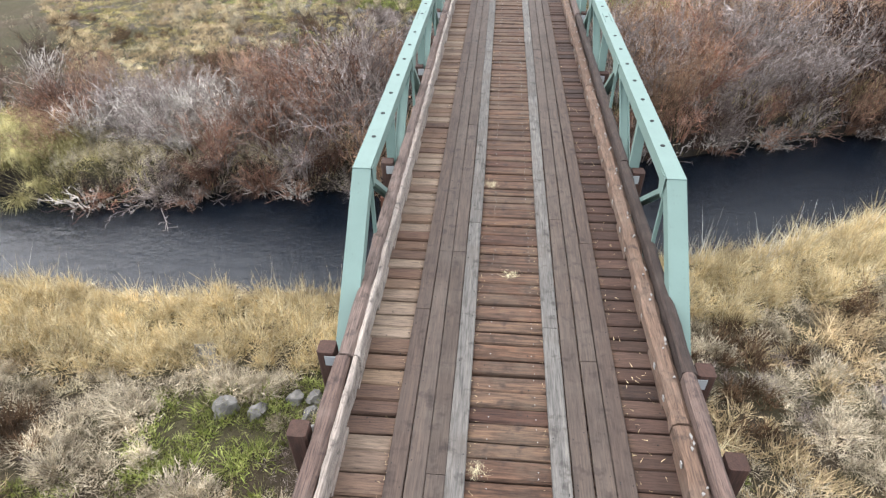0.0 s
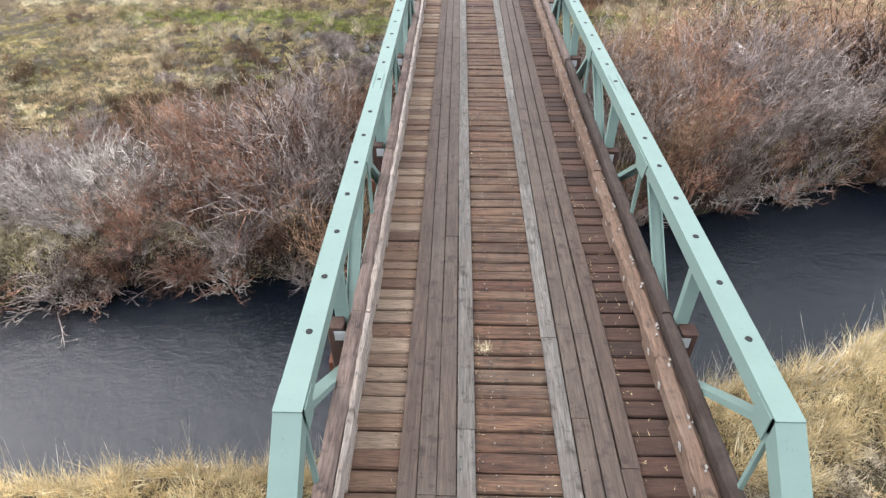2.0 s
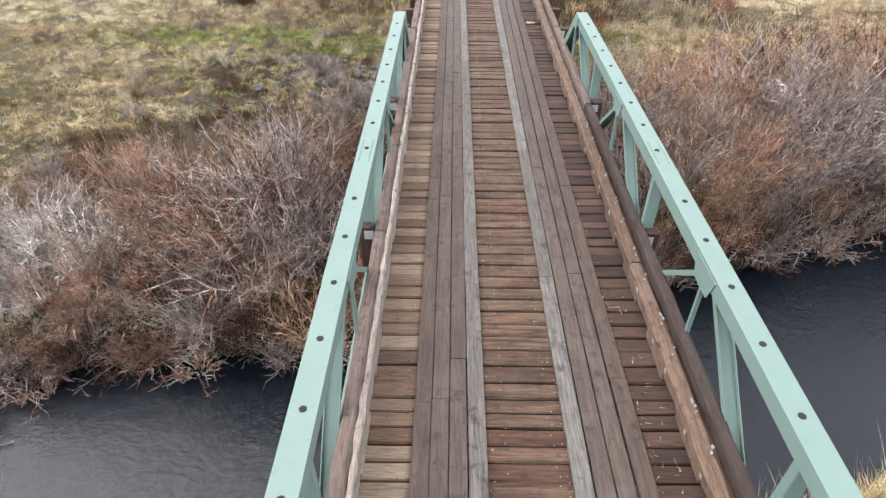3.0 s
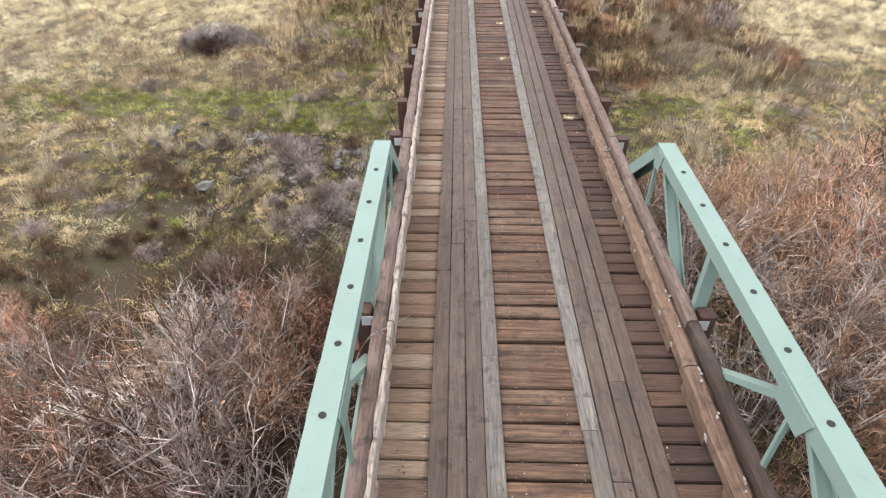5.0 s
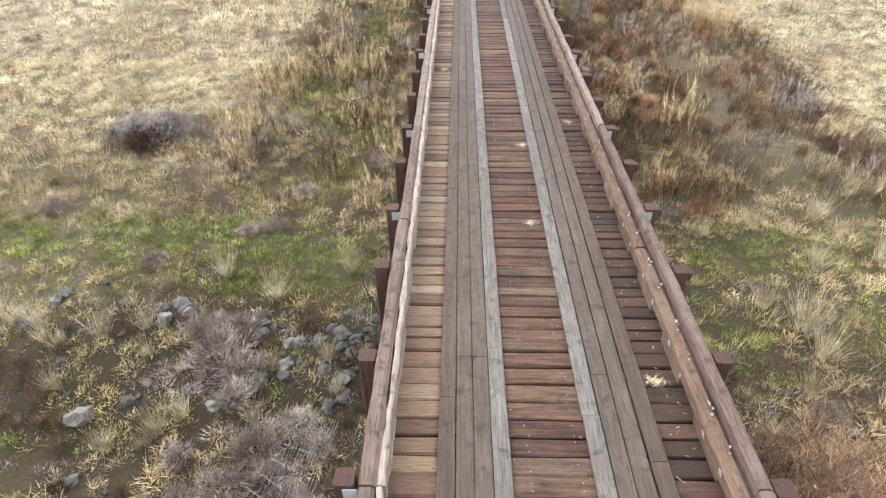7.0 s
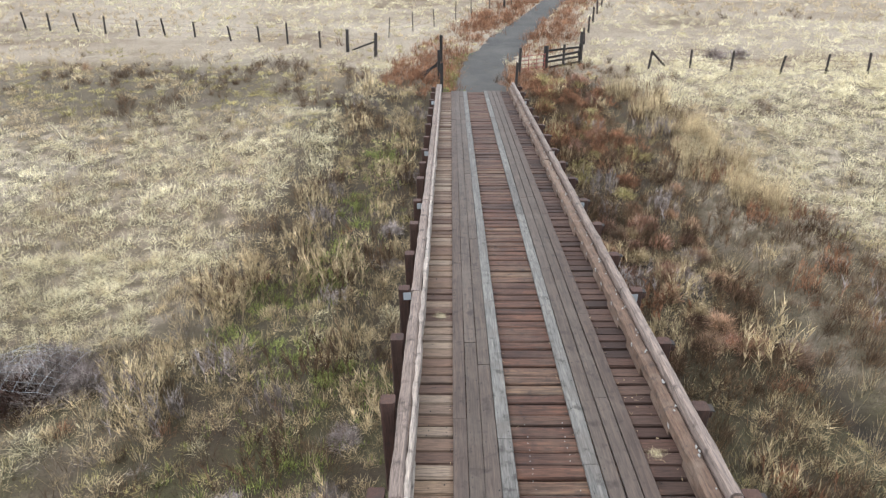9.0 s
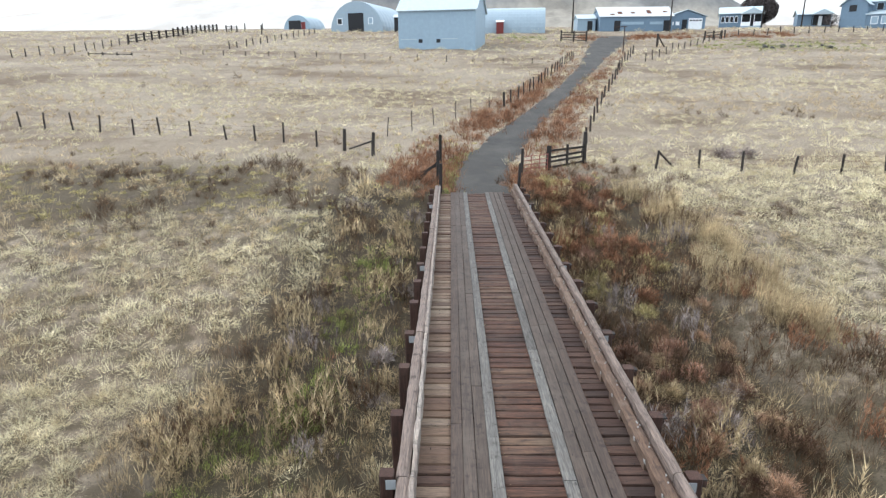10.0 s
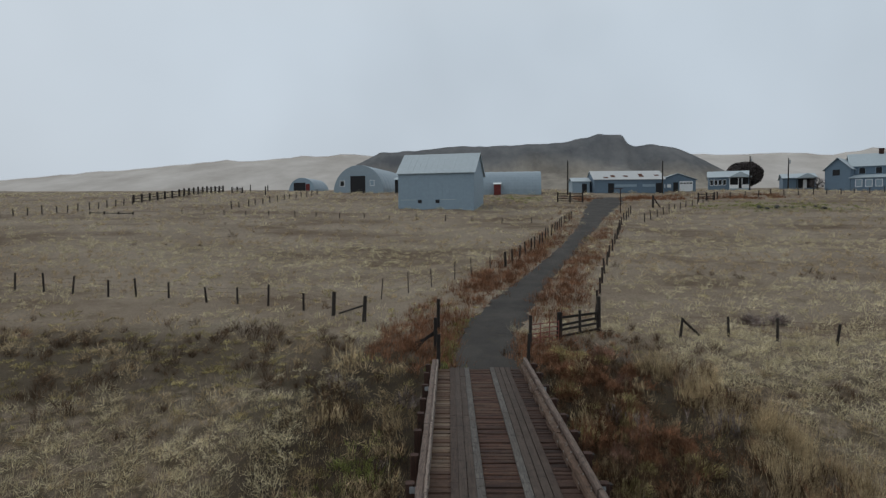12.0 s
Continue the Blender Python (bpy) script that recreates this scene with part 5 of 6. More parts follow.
for k in range(50):
    x = 3.6 + 13 * ((k * 0.618) % 1)
    deep = -0.1 + (k / 50) * 6.6
    y = float(far_bank(x)) + deep
    c = rng.random()
    which = ("dark" if c < 0.38 else "grey" if c < 0.74 else "red" if c < 0.9 else "tan") if k < 24 else ("dark" if c < 0.08 else "grey" if c < 0.22 else "tan")
    grow(which, x, y, rng.uniform(0.88, 1.12) * float(tall_right(x, deep)))
for k in range(9):
    x = -13.2 - 4 * ((k * 0.618) % 1)
    grow(("tan", "pale", "red", "dark", "grey")[k % 5], x, float(far_bank(x)) + 0.8 + 6 * k / 9, rng.uniform(0.85, 1.25))
for k in range(10):
    grow(("red", "dark", "dark")[k % 3], rng.uniform(-4.8, -2.9), rng.uniform(22.4, 25.6), rng.uniform(0.5, 0.8))
for k in range(16):
    grow(("dark", "red", "dark", "grey", "dark")[k % 5], -3.9 - 8 * ((k * 0.618) % 1), rng.uniform(21.8, 25.6), rng.uniform(0.45, 0.7))
for k in range(20):
    grow("tan", rng.uniform(3.0, 10.5), rng.uniform(25.4, 28.2), rng.uniform(0.6, 0.95))

# bleached branches hanging over the water's edge
drift_kinds = [shrub_data(31, 0.9, 1.2, 16, 5, 3, TWIG_PALE, flat=0.6, thick=1.8)[0], shrub_data(32, 0.9, 1.2, 18, 5, 3, TWIG_GREY, flat=0.5, thick=1.2)[0], shrub_data(33, 0.9, 1.1, 18, 5, 3, TWIG_RED, flat=0.5, thick=1.2)[0]]
for k in range(34):
    x = rng.choice((rng.uniform(-12, -3), rng.uniform(3.2, 13)))
    y = float(far_bank(x)) + (rng.uniform(-0.55, 0.0) if k % 2 else rng.uniform(-0.1, 0.5))
    t = thing("fallen_branches", "tangled bare branches hanging over the water", "branches", "water edge branches", "stuff")
    t.matrix_basis = Matrix.LocRotScale((x, y, WATER_Z + 0.12), Euler((rng.uniform(0.1, 0.3), 0, rng.uniform(0, 6.28))), [rng.uniform(0.65, 1.15)] * 3)
    piece("branch", drift_kinds[k % 3], t)


def dome_data(seed, n, h, r0, width, mat, name="crown", up=0.5):
    """A rounded clump: stiff stems that fan out of one root."""
    r = np.random.RandomState(seed)
    a, t = r.uniform(0, math.tau, n), np.arccos(1 - r.uniform(0, 1, n) * (1.0 - up))
    L = h * r.uniform(0.5, 1.1, n)
    d = np.stack([np.cos(a) * np.sin(t), np.sin(a) * np.sin(t), np.cos(t)], -1)
    foot = r.normal(0, r0, (n, 3)) * np.array([1, 1, 0.05]) + d * (L * r.uniform(0, 0.35, n))[:, None]
    tip = foot + d * L[:, None] + r.normal(0, 0.04 * h, (n, 3))
    s = np.cross(d, r.normal(0, 1, (n, 3)))
    s = s / (np.linalg.norm(s, axis=1, keepdims=True) + 1e-6) * width / 2
    return flat_mesh(name, np.stack([foot - s, foot + s, tip], 1), mat, 3)


def fluff_data(seed, n, h, radius, width, mat, name="crown"):
    """A dense low bush: short stems all through a lumpy dome, pointing outwards."""
    r = np.random.RandomState(seed)
    d = r.normal(0, 1, (n, 3))
    d[:, 2] = np.abs(d[:, 2])
    d /= np.linalg.norm(d, axis=1, keepdims=True)
    lump = 0.8 + 0.25 * drift(d[:, 0] * 4 + seed, d[:, 1] * 4 + d[:, 2] * 3, 1.6)
    foot = d * (r.uniform(0.15, 0.9, n) ** 0.6 * lump)[:, None] * np.array([radius, radius, h])
    way = d + r.normal(0, 0.55, (n, 3)) + np.array([0, 0, 0.35])
    way /= np.linalg.norm(way, axis=1, keepdims=True)
    tip = foot + way * (h * r.uniform(0.18, 0.45, n))[:, None]
    s = np.cross(way, r.normal(0, 1, (n, 3)))
    s = s / (np.linalg.norm(s, axis=1, keepdims=True) + 1e-6) * width / 2
    return flat_mesh(name, np.stack([foot - s, foot + s, tip], 1), mat, 3)


def stalk_data(seed, n, h, radius, width, mat, name="crown"):
    """Upright dry stalks in a bunch, with short side sprays towards their tops."""
    r = np.random.RandomState(seed)
    a, q = r.uniform(0, math.tau, n), r.uniform(0, 1, n) ** 0.6
    stem = r.randint(0, 26, n)
    sx, sy, sh = r.normal(0, radius, 26), r.normal(0, radius, 26), h * r.uniform(0.45, 1.15, 26)
    lean = r.normal(0, 0.16, (26, 2))
    z0 = sh[stem] * q * 0.85
    foot = np.stack([sx[stem] + lean[stem, 0] * z0, sy[stem] + lean[stem, 1] * z0, z0], -1)
    way = np.stack([np.cos(a) * 0.45 + lean[stem, 0], np.sin(a) * 0.45 + lean[stem, 1], r.uniform(0.6, 1.2, n)], -1)
    way /= np.linalg.norm(way, axis=1, keepdims=True)
    tip = foot + way * (h * r.uniform(0.16, 0.34, n))[:, None]
    s = np.cross(way, r.normal(0, 1, (n, 3)))
    s = s / (np.linalg.norm(s, axis=1, keepdims=True) + 1e-6) * width / 2
    return flat_mesh(name, np.stack([foot - s, foot + s, tip], 1), mat, 3)


SAGE_KINDS = [fluff_data(s, 850, 0.36, 0.4, 0.012, SAGE) for s in (41, 42, 43)]
SAGE_GREY = [fluff_data(s, 1200, 0.38, 0.42, 0.01, TWIG_GREY) for s in (44, 45)]
TUSSOCK = [dome_data(s, 150, 0.8, 0.06, 0.009, BUNCH, "tuft", up=0.84) for s in (51, 52, 53)]
TALL = [dome_data(s, 150, 0.95, 0.16, 0.012, DUN, "tuft", up=0.9) for s in (91, 92)]
RIDGE_BUSH = [fluff_data(s, 900, 0.55, 0.45, 0.016, m) for s, m in ((81, TWIG_TAN), (82, TWIG_RED), (83, TWIG_TAN), (84, DUN))]
END_BUSH = [fluff_data(s, 800, 0.55, 0.5, 0.018, m) for s, m in ((85, RED_WEED), (86, RED_WEED), (87, TWIG_RED), (88, OLIVE))]
RUST_KINDS = [stalk_data(s, 420, 0.85, 0.3, 0.017, m) for s, m in ((54, RUSTY), (55, RUSTY), (56, RED_WEED), (57, DUN), (58, RUSTY), (59, DUN), (60, TWIG_GREY))]


def arch_data(seed, n, h, reach, width, mat, name="tuft"):
    """A weeping tussock: long blades that rise from one root and arch over."""
    r = np.random.RandomState(seed)
    a = r.uniform(0, math.tau, n)
    L, R = h * r.uniform(0.6, 1.15, n), reach * r.uniform(0.25, 1.1, n)
    foot = r.normal(0, 0.09, (n, 2))
    quads = []
    prev = None
    for k in range(5):
        u = k / 4
        z = L * (2.1 * u - 1.55 * u * u)
        c = np.stack([foot[:, 0] + np.cos(a) * R * u ** 1.5, foot[:, 1] + np.sin(a) * R * u ** 1.5, z], -1)
        w = width * (1 - 0.8 * u) / 2
        e = np.stack([-np.sin(a) * w, np.cos(a) * w, 0 * a], -1)
        if prev is not None:
            quads.append(np.stack([prev[0], prev[1], c + e, c - e], 1))
        prev = (c - e, c + e)
    return flat_mesh(name, np.concatenate(quads), mat, 4)


WEEPING = [arch_data(s, 330, 0.85, 0.8, 0.016, YELLOW) for s in (71, 72, 73)]


def clump(kind, kinds, x, y, s, label, category, group, part):
    t = thing(kind, label, category, group)
    t.matrix_basis = Matrix.LocRotScale((x, y, float(ground_z(x, y)) - 0.02), Euler((rng.uniform(-0.12, 0.12), rng.uniform(-0.12, 0.12), rng.uniform(0, 6.28))), (s, s, s * rng.uniform(0.85, 1.15)))
    piece(part, rng.choice(kinds), t)


for k in range(28):
    x = rng.uniform(-17, -11.9)
    clump("weeping_grass", WEEPING, x, float(far_bank(x)) + rng.uniform(-0.1, 1.5) - 0.1, rng.uniform(0.8, 1.45), "yellow green grass arching over the far bank", "grass clump", "weeping grass clumps", "tuft")
for k in range(60):
    x = rng.choice((rng.uniform(-11, -3.2), rng.uniform(-9, -3.2), rng.uniform(2.9, 10)))
    y = rng.uniform(5.5, float(near_bank(x)) - 2.7)
    clump("sagebrush", SAGE_KINDS, x, y, rng.uniform(0.5, 1.5), "pale tan dry sagebrush clump", "shrub", "sagebrush clumps", "crown")
for x, y, s in [(-6.0, 31.2, 1.5), (-5.5, 30.6, 1.9), (-5.0, 30.2, 1.6), (-5.4, 31.3, 1.5), (-4.9, 29.6, 1.2), (-4.2, 28.6, 1.5), (-3.9, 28.0, 1.4), (-4.6, 27.9, 1.2), (-3.7, 29.1, 1.2), (-4.4, 27.2, 1.5), (-5.2, 27.6, 1.1), (-11.7, 35.9, 1.3), (-5.6, 35.2, 1.1), (-6.3, 35.0, 0.9), (-3.4, 36.9, 1.2), (-3.4, 27.6, 1.3), (-3.2, 28.6, 1.1), (-5.5, 28.4, 0.9), (-9.5, 28, 1.0), (-10.8, 27, 1.2), (-8, 33.5, 1.0),
                (-3.4, 38.6, 1.2), (-3.2, 47.5, 1.3), (-3.0, 45.5, 1.1), (5.4, 44.5, 1.4), (6.0, 46.0, 1.2), (7.2, 42.0, 1.3), (5.2, 29.4, 1.0), (10, 34, 1.2), (-7.8, 26.4, 1.1), (-6.2, 26.0, 1.3), (-12, 30, 1.0), (15, 68, 2.2), (16.5, 68.2, 2.0), (-5.2, 36.9, 1.0)]:
    clump("grey_sagebrush", SAGE_GREY, x, y, s, "grey leafless sagebrush on dry ground", "shrub", "sagebrush clumps", "crown")
for x, y, s in [(-4.9, 32.4, 1.1), (-6.2, 33.2, 1.0), (-3.4, 33.4, 1.05), (-7.2, 31.4, 0.85), (-8.0, 31.1, 0.85), (-7.3, 32.7, 0.7), (-5.7, 29.2, 0.8), (-8.7, 30.8, 0.8), (-6.9, 30.6, 0.6), (8.6, 33.8, 1.1), (5.8, 31.4, 1.4), (5.3, 32.2, 0.9), (6.9, 33.5, 1.1), (8.2, 36.0, 1.2), (4.1, 29.0, 0.9),
                (3.6, 28.0, 0.8), (-6.8, 28.6, 0.7), (-9.8, 31.4, 0.8), (9.5, 37, 1.1), (3.4, 33.5, 0.8), (-5.4, 27.4, 0.6), (-8.9, 26.4, 0.6), (7.6, 30.5, 0.8), (4.8, 27.6, 0.9), (10.6, 31, 0.9), (-11.8, 29.2, 0.8), (3.2, 30.5, 0.7)] + [(rng.uniform(-15, -3), rng.uniform(26.5, 32.5), rng.uniform(0.5, 0.85)) for k in range(30)] + [(rng.uniform(3.2, 13), rng.uniform(29, 37), rng.uniform(0.6, 1.1)) for k in range(14)]:
    clump("bunch_grass", TUSSOCK, x, y, s, "straw coloured upright bunch grass", "grass clump", "bunch grass clumps", "tuft")
for k in range(170):
    if rng.random() < 0.5:
        x, y = rng.uniform(2.8, 11.0), rng.uniform(35, 61)
        if abs(x - float(trench_x(y))) < 0.5 or x > float(right_edge(y)):
            continue
    else:
        x, y = rng.uniform(-8.5, -2.7), rng.uniform(36, 61)
        if x < float(left_edge(y)) - 0.3:
            continue
    clump("dry_weed", RUST_KINDS if x > 0 else RUST_KINDS[3:], x, y, rng.uniform(0.7, 1.35), "rust brown dry weed beside the bridge", "weed", "dry weeds", "crown")
for k in range(120):
    y = rng.uniform(40.5, 63)
    x = 2.9 + (float(trench_x(y)) - 3.4) * rng.random() + 0.06 * max(0.0, y - 58) * rng.uniform(0, 4)
    late = y > 50.5 + rng.uniform(-3, 3)
    clump("ridge_bush", END_BUSH if late else RIDGE_BUSH, x, y, rng.uniform(0.7, 1.25), "rust red rounded dry bush beside the bridge" if late else "tan brown rounded dry bush beside the bridge", "shrub", "dry bushes", "crown")
for k in range(46):
    y = rng.uniform(48, 61)
    x = rng.uniform(float(trench_x(y)) + 0.7, float(right_edge(y)) + 0.6)
    clump("tall_grass", TALL, x, y, rng.uniform(0.8, 1.35), "tall straw coloured grass beyond the ditch", "grass clump", "tall grass clumps", "tuft")


# a heap of dead brush in the field with a sheet of old wire netting over it
HEAP = [fluff_data(61, 2200, 0.5, 0.62, 0.011, TWIG_GREY, "dead_bush"), fluff_data(62, 1800, 0.45, 0.6, 0.012, TWIG_DARK, "dead_bush")]
heap = thing("brush_pile", "heap of dead grey brush under old wire netting", "brush pile", at=(-10.6, 40.1, float(ground_z(-10.6, 40.1)) - 0.05))
for k, (x, y, s) in enumerate(((-0.6, 0.1, 1.3), (0.5, 0, 1.35), (0.0, -0.4, 1.25), (1.1, 0.1, 1.0), (-1.3, 0.2, 0.9), (0.2, 0.5, 1.3))):
    piece("dead_bush", HEAP[k == 2], heap, Matrix.LocRotScale((x, y, 0), Euler((0, 0, k * 1.3)), (s * 1.25, s * 1.2, s * 1.35)))
g = Geo()


def sag(u, v):
    return (u, v, 0.9 - 0.2 * u * u - 0.28 * v * v + 0.05 * math.sin(u * 5) * math.cos(v * 4))


for k in range(9):
    for j in range(8):
        q = -1.0 + 0.25 * k
        a, b = -1.0 + 0.25 * j, -0.75 + 0.25 * j
        g.rod(sag(q, a * 0.8), sag(q, b * 0.8), 0.0028, sides=3).rod(sag(a, q * 0.8), sag(b, q * 0.8), 0.0028, sides=3)
piece("netting", g.data("netting", PLATE), heap)


# ---- stones ----
def rock_data(seed, flat, mat):
    bm = bmesh.new()
    bmesh.ops.create_icosphere(bm, subdivisions=2, radius=0.5)
    r = random.Random(seed)
    off = Vector((r.uniform(0, 50), r.uniform(0, 50), 0))
    for v in bm.verts:
        v.co *= 1 + 0.55 * noise.noise(v.co * 2.6 + off) + 0.2 * noise.noise(v.co * 6 + off)
        v.co.z *= flat
    me = bpy.data.meshes.new("rock")
    bm.to_mesh(me)
    bm.free()
    me.materials.append(mat)
    return me


ROCKS = [rock_data(s, f, STONE) for s, f in ((1, 0.7), (2, 0.6), (3, 0.8), (4, 0.55), (5, 0.65))]
PALE_ROCKS = [rock_data(s, f, PALE_STONE) for s, f in ((6, 0.7), (7, 0.6), (8, 0.75))]


def rock(x, y, s, label="pale grey field stone half buried in dry grass", lift=0.1, kinds=None):
    ob = new("rock", rng.choice(kinds or PALE_ROCKS))
    tagged(ob, label, "rock", "field stones")
    ob.matrix_basis = Matrix.LocRotScale((x, y, float(ground_z(x, y)) + lift * s), Euler((rng.uniform(-0.3, 0.3), rng.uniform(-0.3, 0.3), rng.uniform(0, 6.28))), (s, s * rng.uniform(0.7, 1.0), s))


for x, y, s in [(-5.32, 10.42, 0.5), (-4.95, 10.2, 0.3), (-3.82, 9.05, 0.36), (-4.32, 9.04, 0.42), (-3.32, 9.43, 0.3), (-3.0, 9.42, 0.28), (-2.98, 9.1, 0.3), (-2.85, 8.75, 0.36), (6.3, 10.0, 0.6), (8.8, 22.4, 0.4), (-5.9, 18.9, 0.3),
                (-9.7, 31.4, 0.42), (-9.4, 32.0, 0.35), (-7.5, 29.2, 0.45), (-6.9, 32.2, 0.36), (-7.0, 31.6, 0.4), (-6.6, 31.9, 0.3), (-4.6, 30.0, 0.4), (-4.2, 30.4, 0.36), (-5.2, 29.4, 0.3)]:
    rock(x, y, s)
for k in range(190):
    x = -2.6 - abs(rng.gauss(0, 1)) * 3.4
    y = 31.1 - (x + 2.7) * 0.1 + rng.gauss(0, 0.55) if k % 3 else rng.uniform(27.8, 31.5)
    rock(x, y, rng.uniform(0.1, 0.4) * rng.uniform(0.4, 1), "loose grey stone of a rubble bank", 0.02, ROCKS if rng.random() < 0.95 else PALE_ROCKS)
for k in range(36):
    rock(rng.uniform(3.0, 6), rng.uniform(27.6, 30.5), rng.uniform(0.1, 0.28), "loose grey stone of a rubble bank", 0.02, ROCKS)


for k in range(22):
    rock(rng.gauss(51, 3.2), rng.gauss(130.5, 1.6), rng.uniform(0.4, 1.1), "dark rubble on a grassy mound", 0.05, ROCKS)


# ---- fences and gates at the far end ----
def fence_post(x, y, h=1.15, r=0.07, tilt=0.0, label="dark weathered wooden fence post", group="fence posts"):
    z = float(ground_z(x, y))
    g = Geo().rod((0, 0, -0.3), (0, 0, h), r, r * 0.88, 7)
    ob = new("fence_post", g.data("fence_post", FENCE))
    tagged(ob, label, "fence post", group)
    ob.matrix_basis = pose(x, y, z, tilt, rng.uniform(-3, 3) - tilt * 0.5, rng.uniform(0, 90))
    return z


def wire_fence(points, count, h=1.15, r=0.07, wires=(0.45, 0.75, 1.02), big=()):
    xs = np.array([p[0] for p in points], float)
    ys = np.array([p[1] for p in points], float)
    s = np.concatenate([[0], np.cumsum(np.hypot(np.diff(xs), np.diff(ys)))])
    spots = []
    for k in range(count):
        q = s[-1] * k / (count - 1) + (rng.uniform(-0.25, 0.25) if 0 < k < count - 1 else 0)
        x, y = float(np.interp(q, s, xs)), float(np.interp(q, s, ys))
        z = fence_post(x, y, h * rng.uniform(0.85, 1.1) * (1.15 if k in big else 1), r * (1.7 if k in big else 1), rng.uniform(-6, 6))
        spots.append((x, y, z))
    g = Geo()
    for a, b in zip(spots, spots[1:]):
        for w in wires:
            m = ((a[0] + b[0]) / 2, (a[1] + b[1]) / 2, (a[2] + b[2]) / 2 + w - 0.04)
            g.rod((a[0], a[1], a[2] + w), m, 0.006, sides=3).rod(m, (b[0], b[1], b[2] + w), 0.006, sides=3)
    tagged(piece("fence_wire", g.data("fence_wire", RUST)), "rusty fence wires strung between wooden posts", "fence wire", kind="stuff")


wire_fence([(-6.0, 68.7), (-7.7, 70.0), (-12.6, 72.2), (-19.6, 74), (-25.5, 75), (-32.5, 76.5), (-52, 79)], 21, big=(0, 1))
g = Geo().beam((-6.0, 68.7, float(ground_z(-6, 68.7)) + 0.9), (-7.6, 69.9, float(ground_z(-7.6, 69.9)) + 0.15), 0.1, 0.1)
tagged(piece("fence_brace", g.data("fence_brace", FENCE)), "dark wooden brace leaning between two fence posts", "fence brace")
wire_fence([(10.2, 65.4), (14, 65.3), (17.8, 64.4), (30, 63.5), (44, 62)], 15)
g = Geo().beam((10.25, 65.4, float(ground_z(10.2, 65.4)) + 0.95), (11.2, 65.5, float(ground_z(11.2, 65.5)) + 0.1), 0.1, 0.1)
tagged(piece("fence_brace", g.data("fence_brace", FENCE)), "dark wooden brace leaning on a corner post", "fence brace")
wire_fence([(-5.6, 73.6), (-4.2, 75.1), (-2.1, 77.3), (-0.2, 79.9), (3.3, 84.4)], 7, 1.3, 0.035)
wire_fence([(3.3, 84.4), (6.6, 92.1), (11.4, 105.9), (15.5, 118)], 20, 1.2, 0.07, big=(0,))
wire_fence([(6.6, 67.9), (9.2, 77), (12.8, 88.6), (14.4, 93), (20, 109.7), (24.8, 122.3)], 17, 1.2, 0.08)
wire_fence([(24.2, 114.2), (27.2, 118.6), (30.5, 123.6), (35, 130), (40.6, 137), (48, 146.5)], 14)
wire_fence([(-80, 112), (-66.3, 122.2), (-61.3, 128.2), (-59.5, 134.2), (-57.5, 141.5)], 22, 1.2, 0.09)
wire_fence([(-42, 126.6), (-37.8, 125.2), (-32.4, 123.9), (-22.1, 121.3), (-11.5, 117.4), (4.9, 113.1), (9.3, 112.9)], 15, 0.75, 0.06)
wire_fence([(-36.7, 132.8), (-34.3, 139.8), (-31.8, 147.6), (-28.5, 159)], 14, 1.1, 0.09)
for x, y in ((-48, 176), (-47.5, 188), (-38.8, 157.8)):
    fence_post(x, y, 1.7, 0.13)
wire_fence([(48, 146.5), (62, 152), (78, 156), (96, 158)], 16, 1.2, 0.09)


def rail_fence(name, a, b, rails, h, label, mat=FENCE, r=0.05, posts=3):
    """Rails on posts from a to b on the ground."""
    t = thing(name, label, "fence", at=(a[0], a[1], float(ground_z(*a))))
    z0 = float(ground_z(*a))
    for k in range(posts):
        q = k / (posts - 1)
        x, y = a[0] + (b[0] - a[0]) * q, a[1] + (b[1] - a[1]) * q
        z = float(ground_z(x, y)) - z0
        piece("post", Geo().rod((x - a[0], y - a[1], z - 0.2), (x - a[0], y - a[1], z + h + 0.1), r * 1.5, sides=7).data("post", mat), t)
    dz = float(ground_z(*b)) - z0
    for k in range(rails):
        w = h * (k + 0.6) / rails
        g = Geo().beam((0, 0, w + rng.uniform(-0.06, 0.06)), (b[0] - a[0], b[1] - a[1], dz + w + rng.uniform(-0.06, 0.06)), 0.05, 0.12)
        piece("rail", g.data("rail", mat), t)
    return t


# left wing: a tall post with a heap of leaning boards; right wing: pink tube gate and broken board fence
for x, y, h, r in ((-1.75, 61.3, 1.5, 0.09), (-1.9, 63.6, 1.6, 0.1), (-1.85, 67.0, 1.7, 0.1), (2.15, 61.6, 1.4, 0.08), (2.6, 64.3, 1.5, 0.09), (4.2, 65.4, 1.35, 0.15), (6.45, 66.6, 1.8, 0.12)):
    fence_post(x, y, h, r, 0, "tall dark wooden gate post at the bridge end", "gate posts")
for k in range(5):
    a = (-1.75 - 0.1 * k, 63.4 + 0.2 * k)
    g = Geo().beam((0, 0, 0.02), (0.95 + 0.08 * k, 0.3, 0.95 - 0.14 * k), 0.03, 0.075)
    ob = new("leaning_board", g.data("leaning_board", FENCE))
    tagged(ob, "grey weathered board leaning on a heap by the gate", "board", "leaning boards")
    ob.matrix_basis = pose(a[0] - 1.1, a[1], float(ground_z(a[0] - 1.1, a[1])) - 0.02, 0, 0, rng.uniform(-14, 14))
gate = thing("tube_gate", "faded red tubular steel farm gate standing open", "gate", at=(2.65, 64.3, float(ground_z(2.65, 64.3))))
gx, gy = 1.5, 1.0
for w in (0.15, 0.38, 0.6, 0.82, 1.05):
    piece("gate_tube", Geo().rod((0, 0, w), (gx, gy, w), 0.024, sides=7).data("gate_tube", PINK), gate)
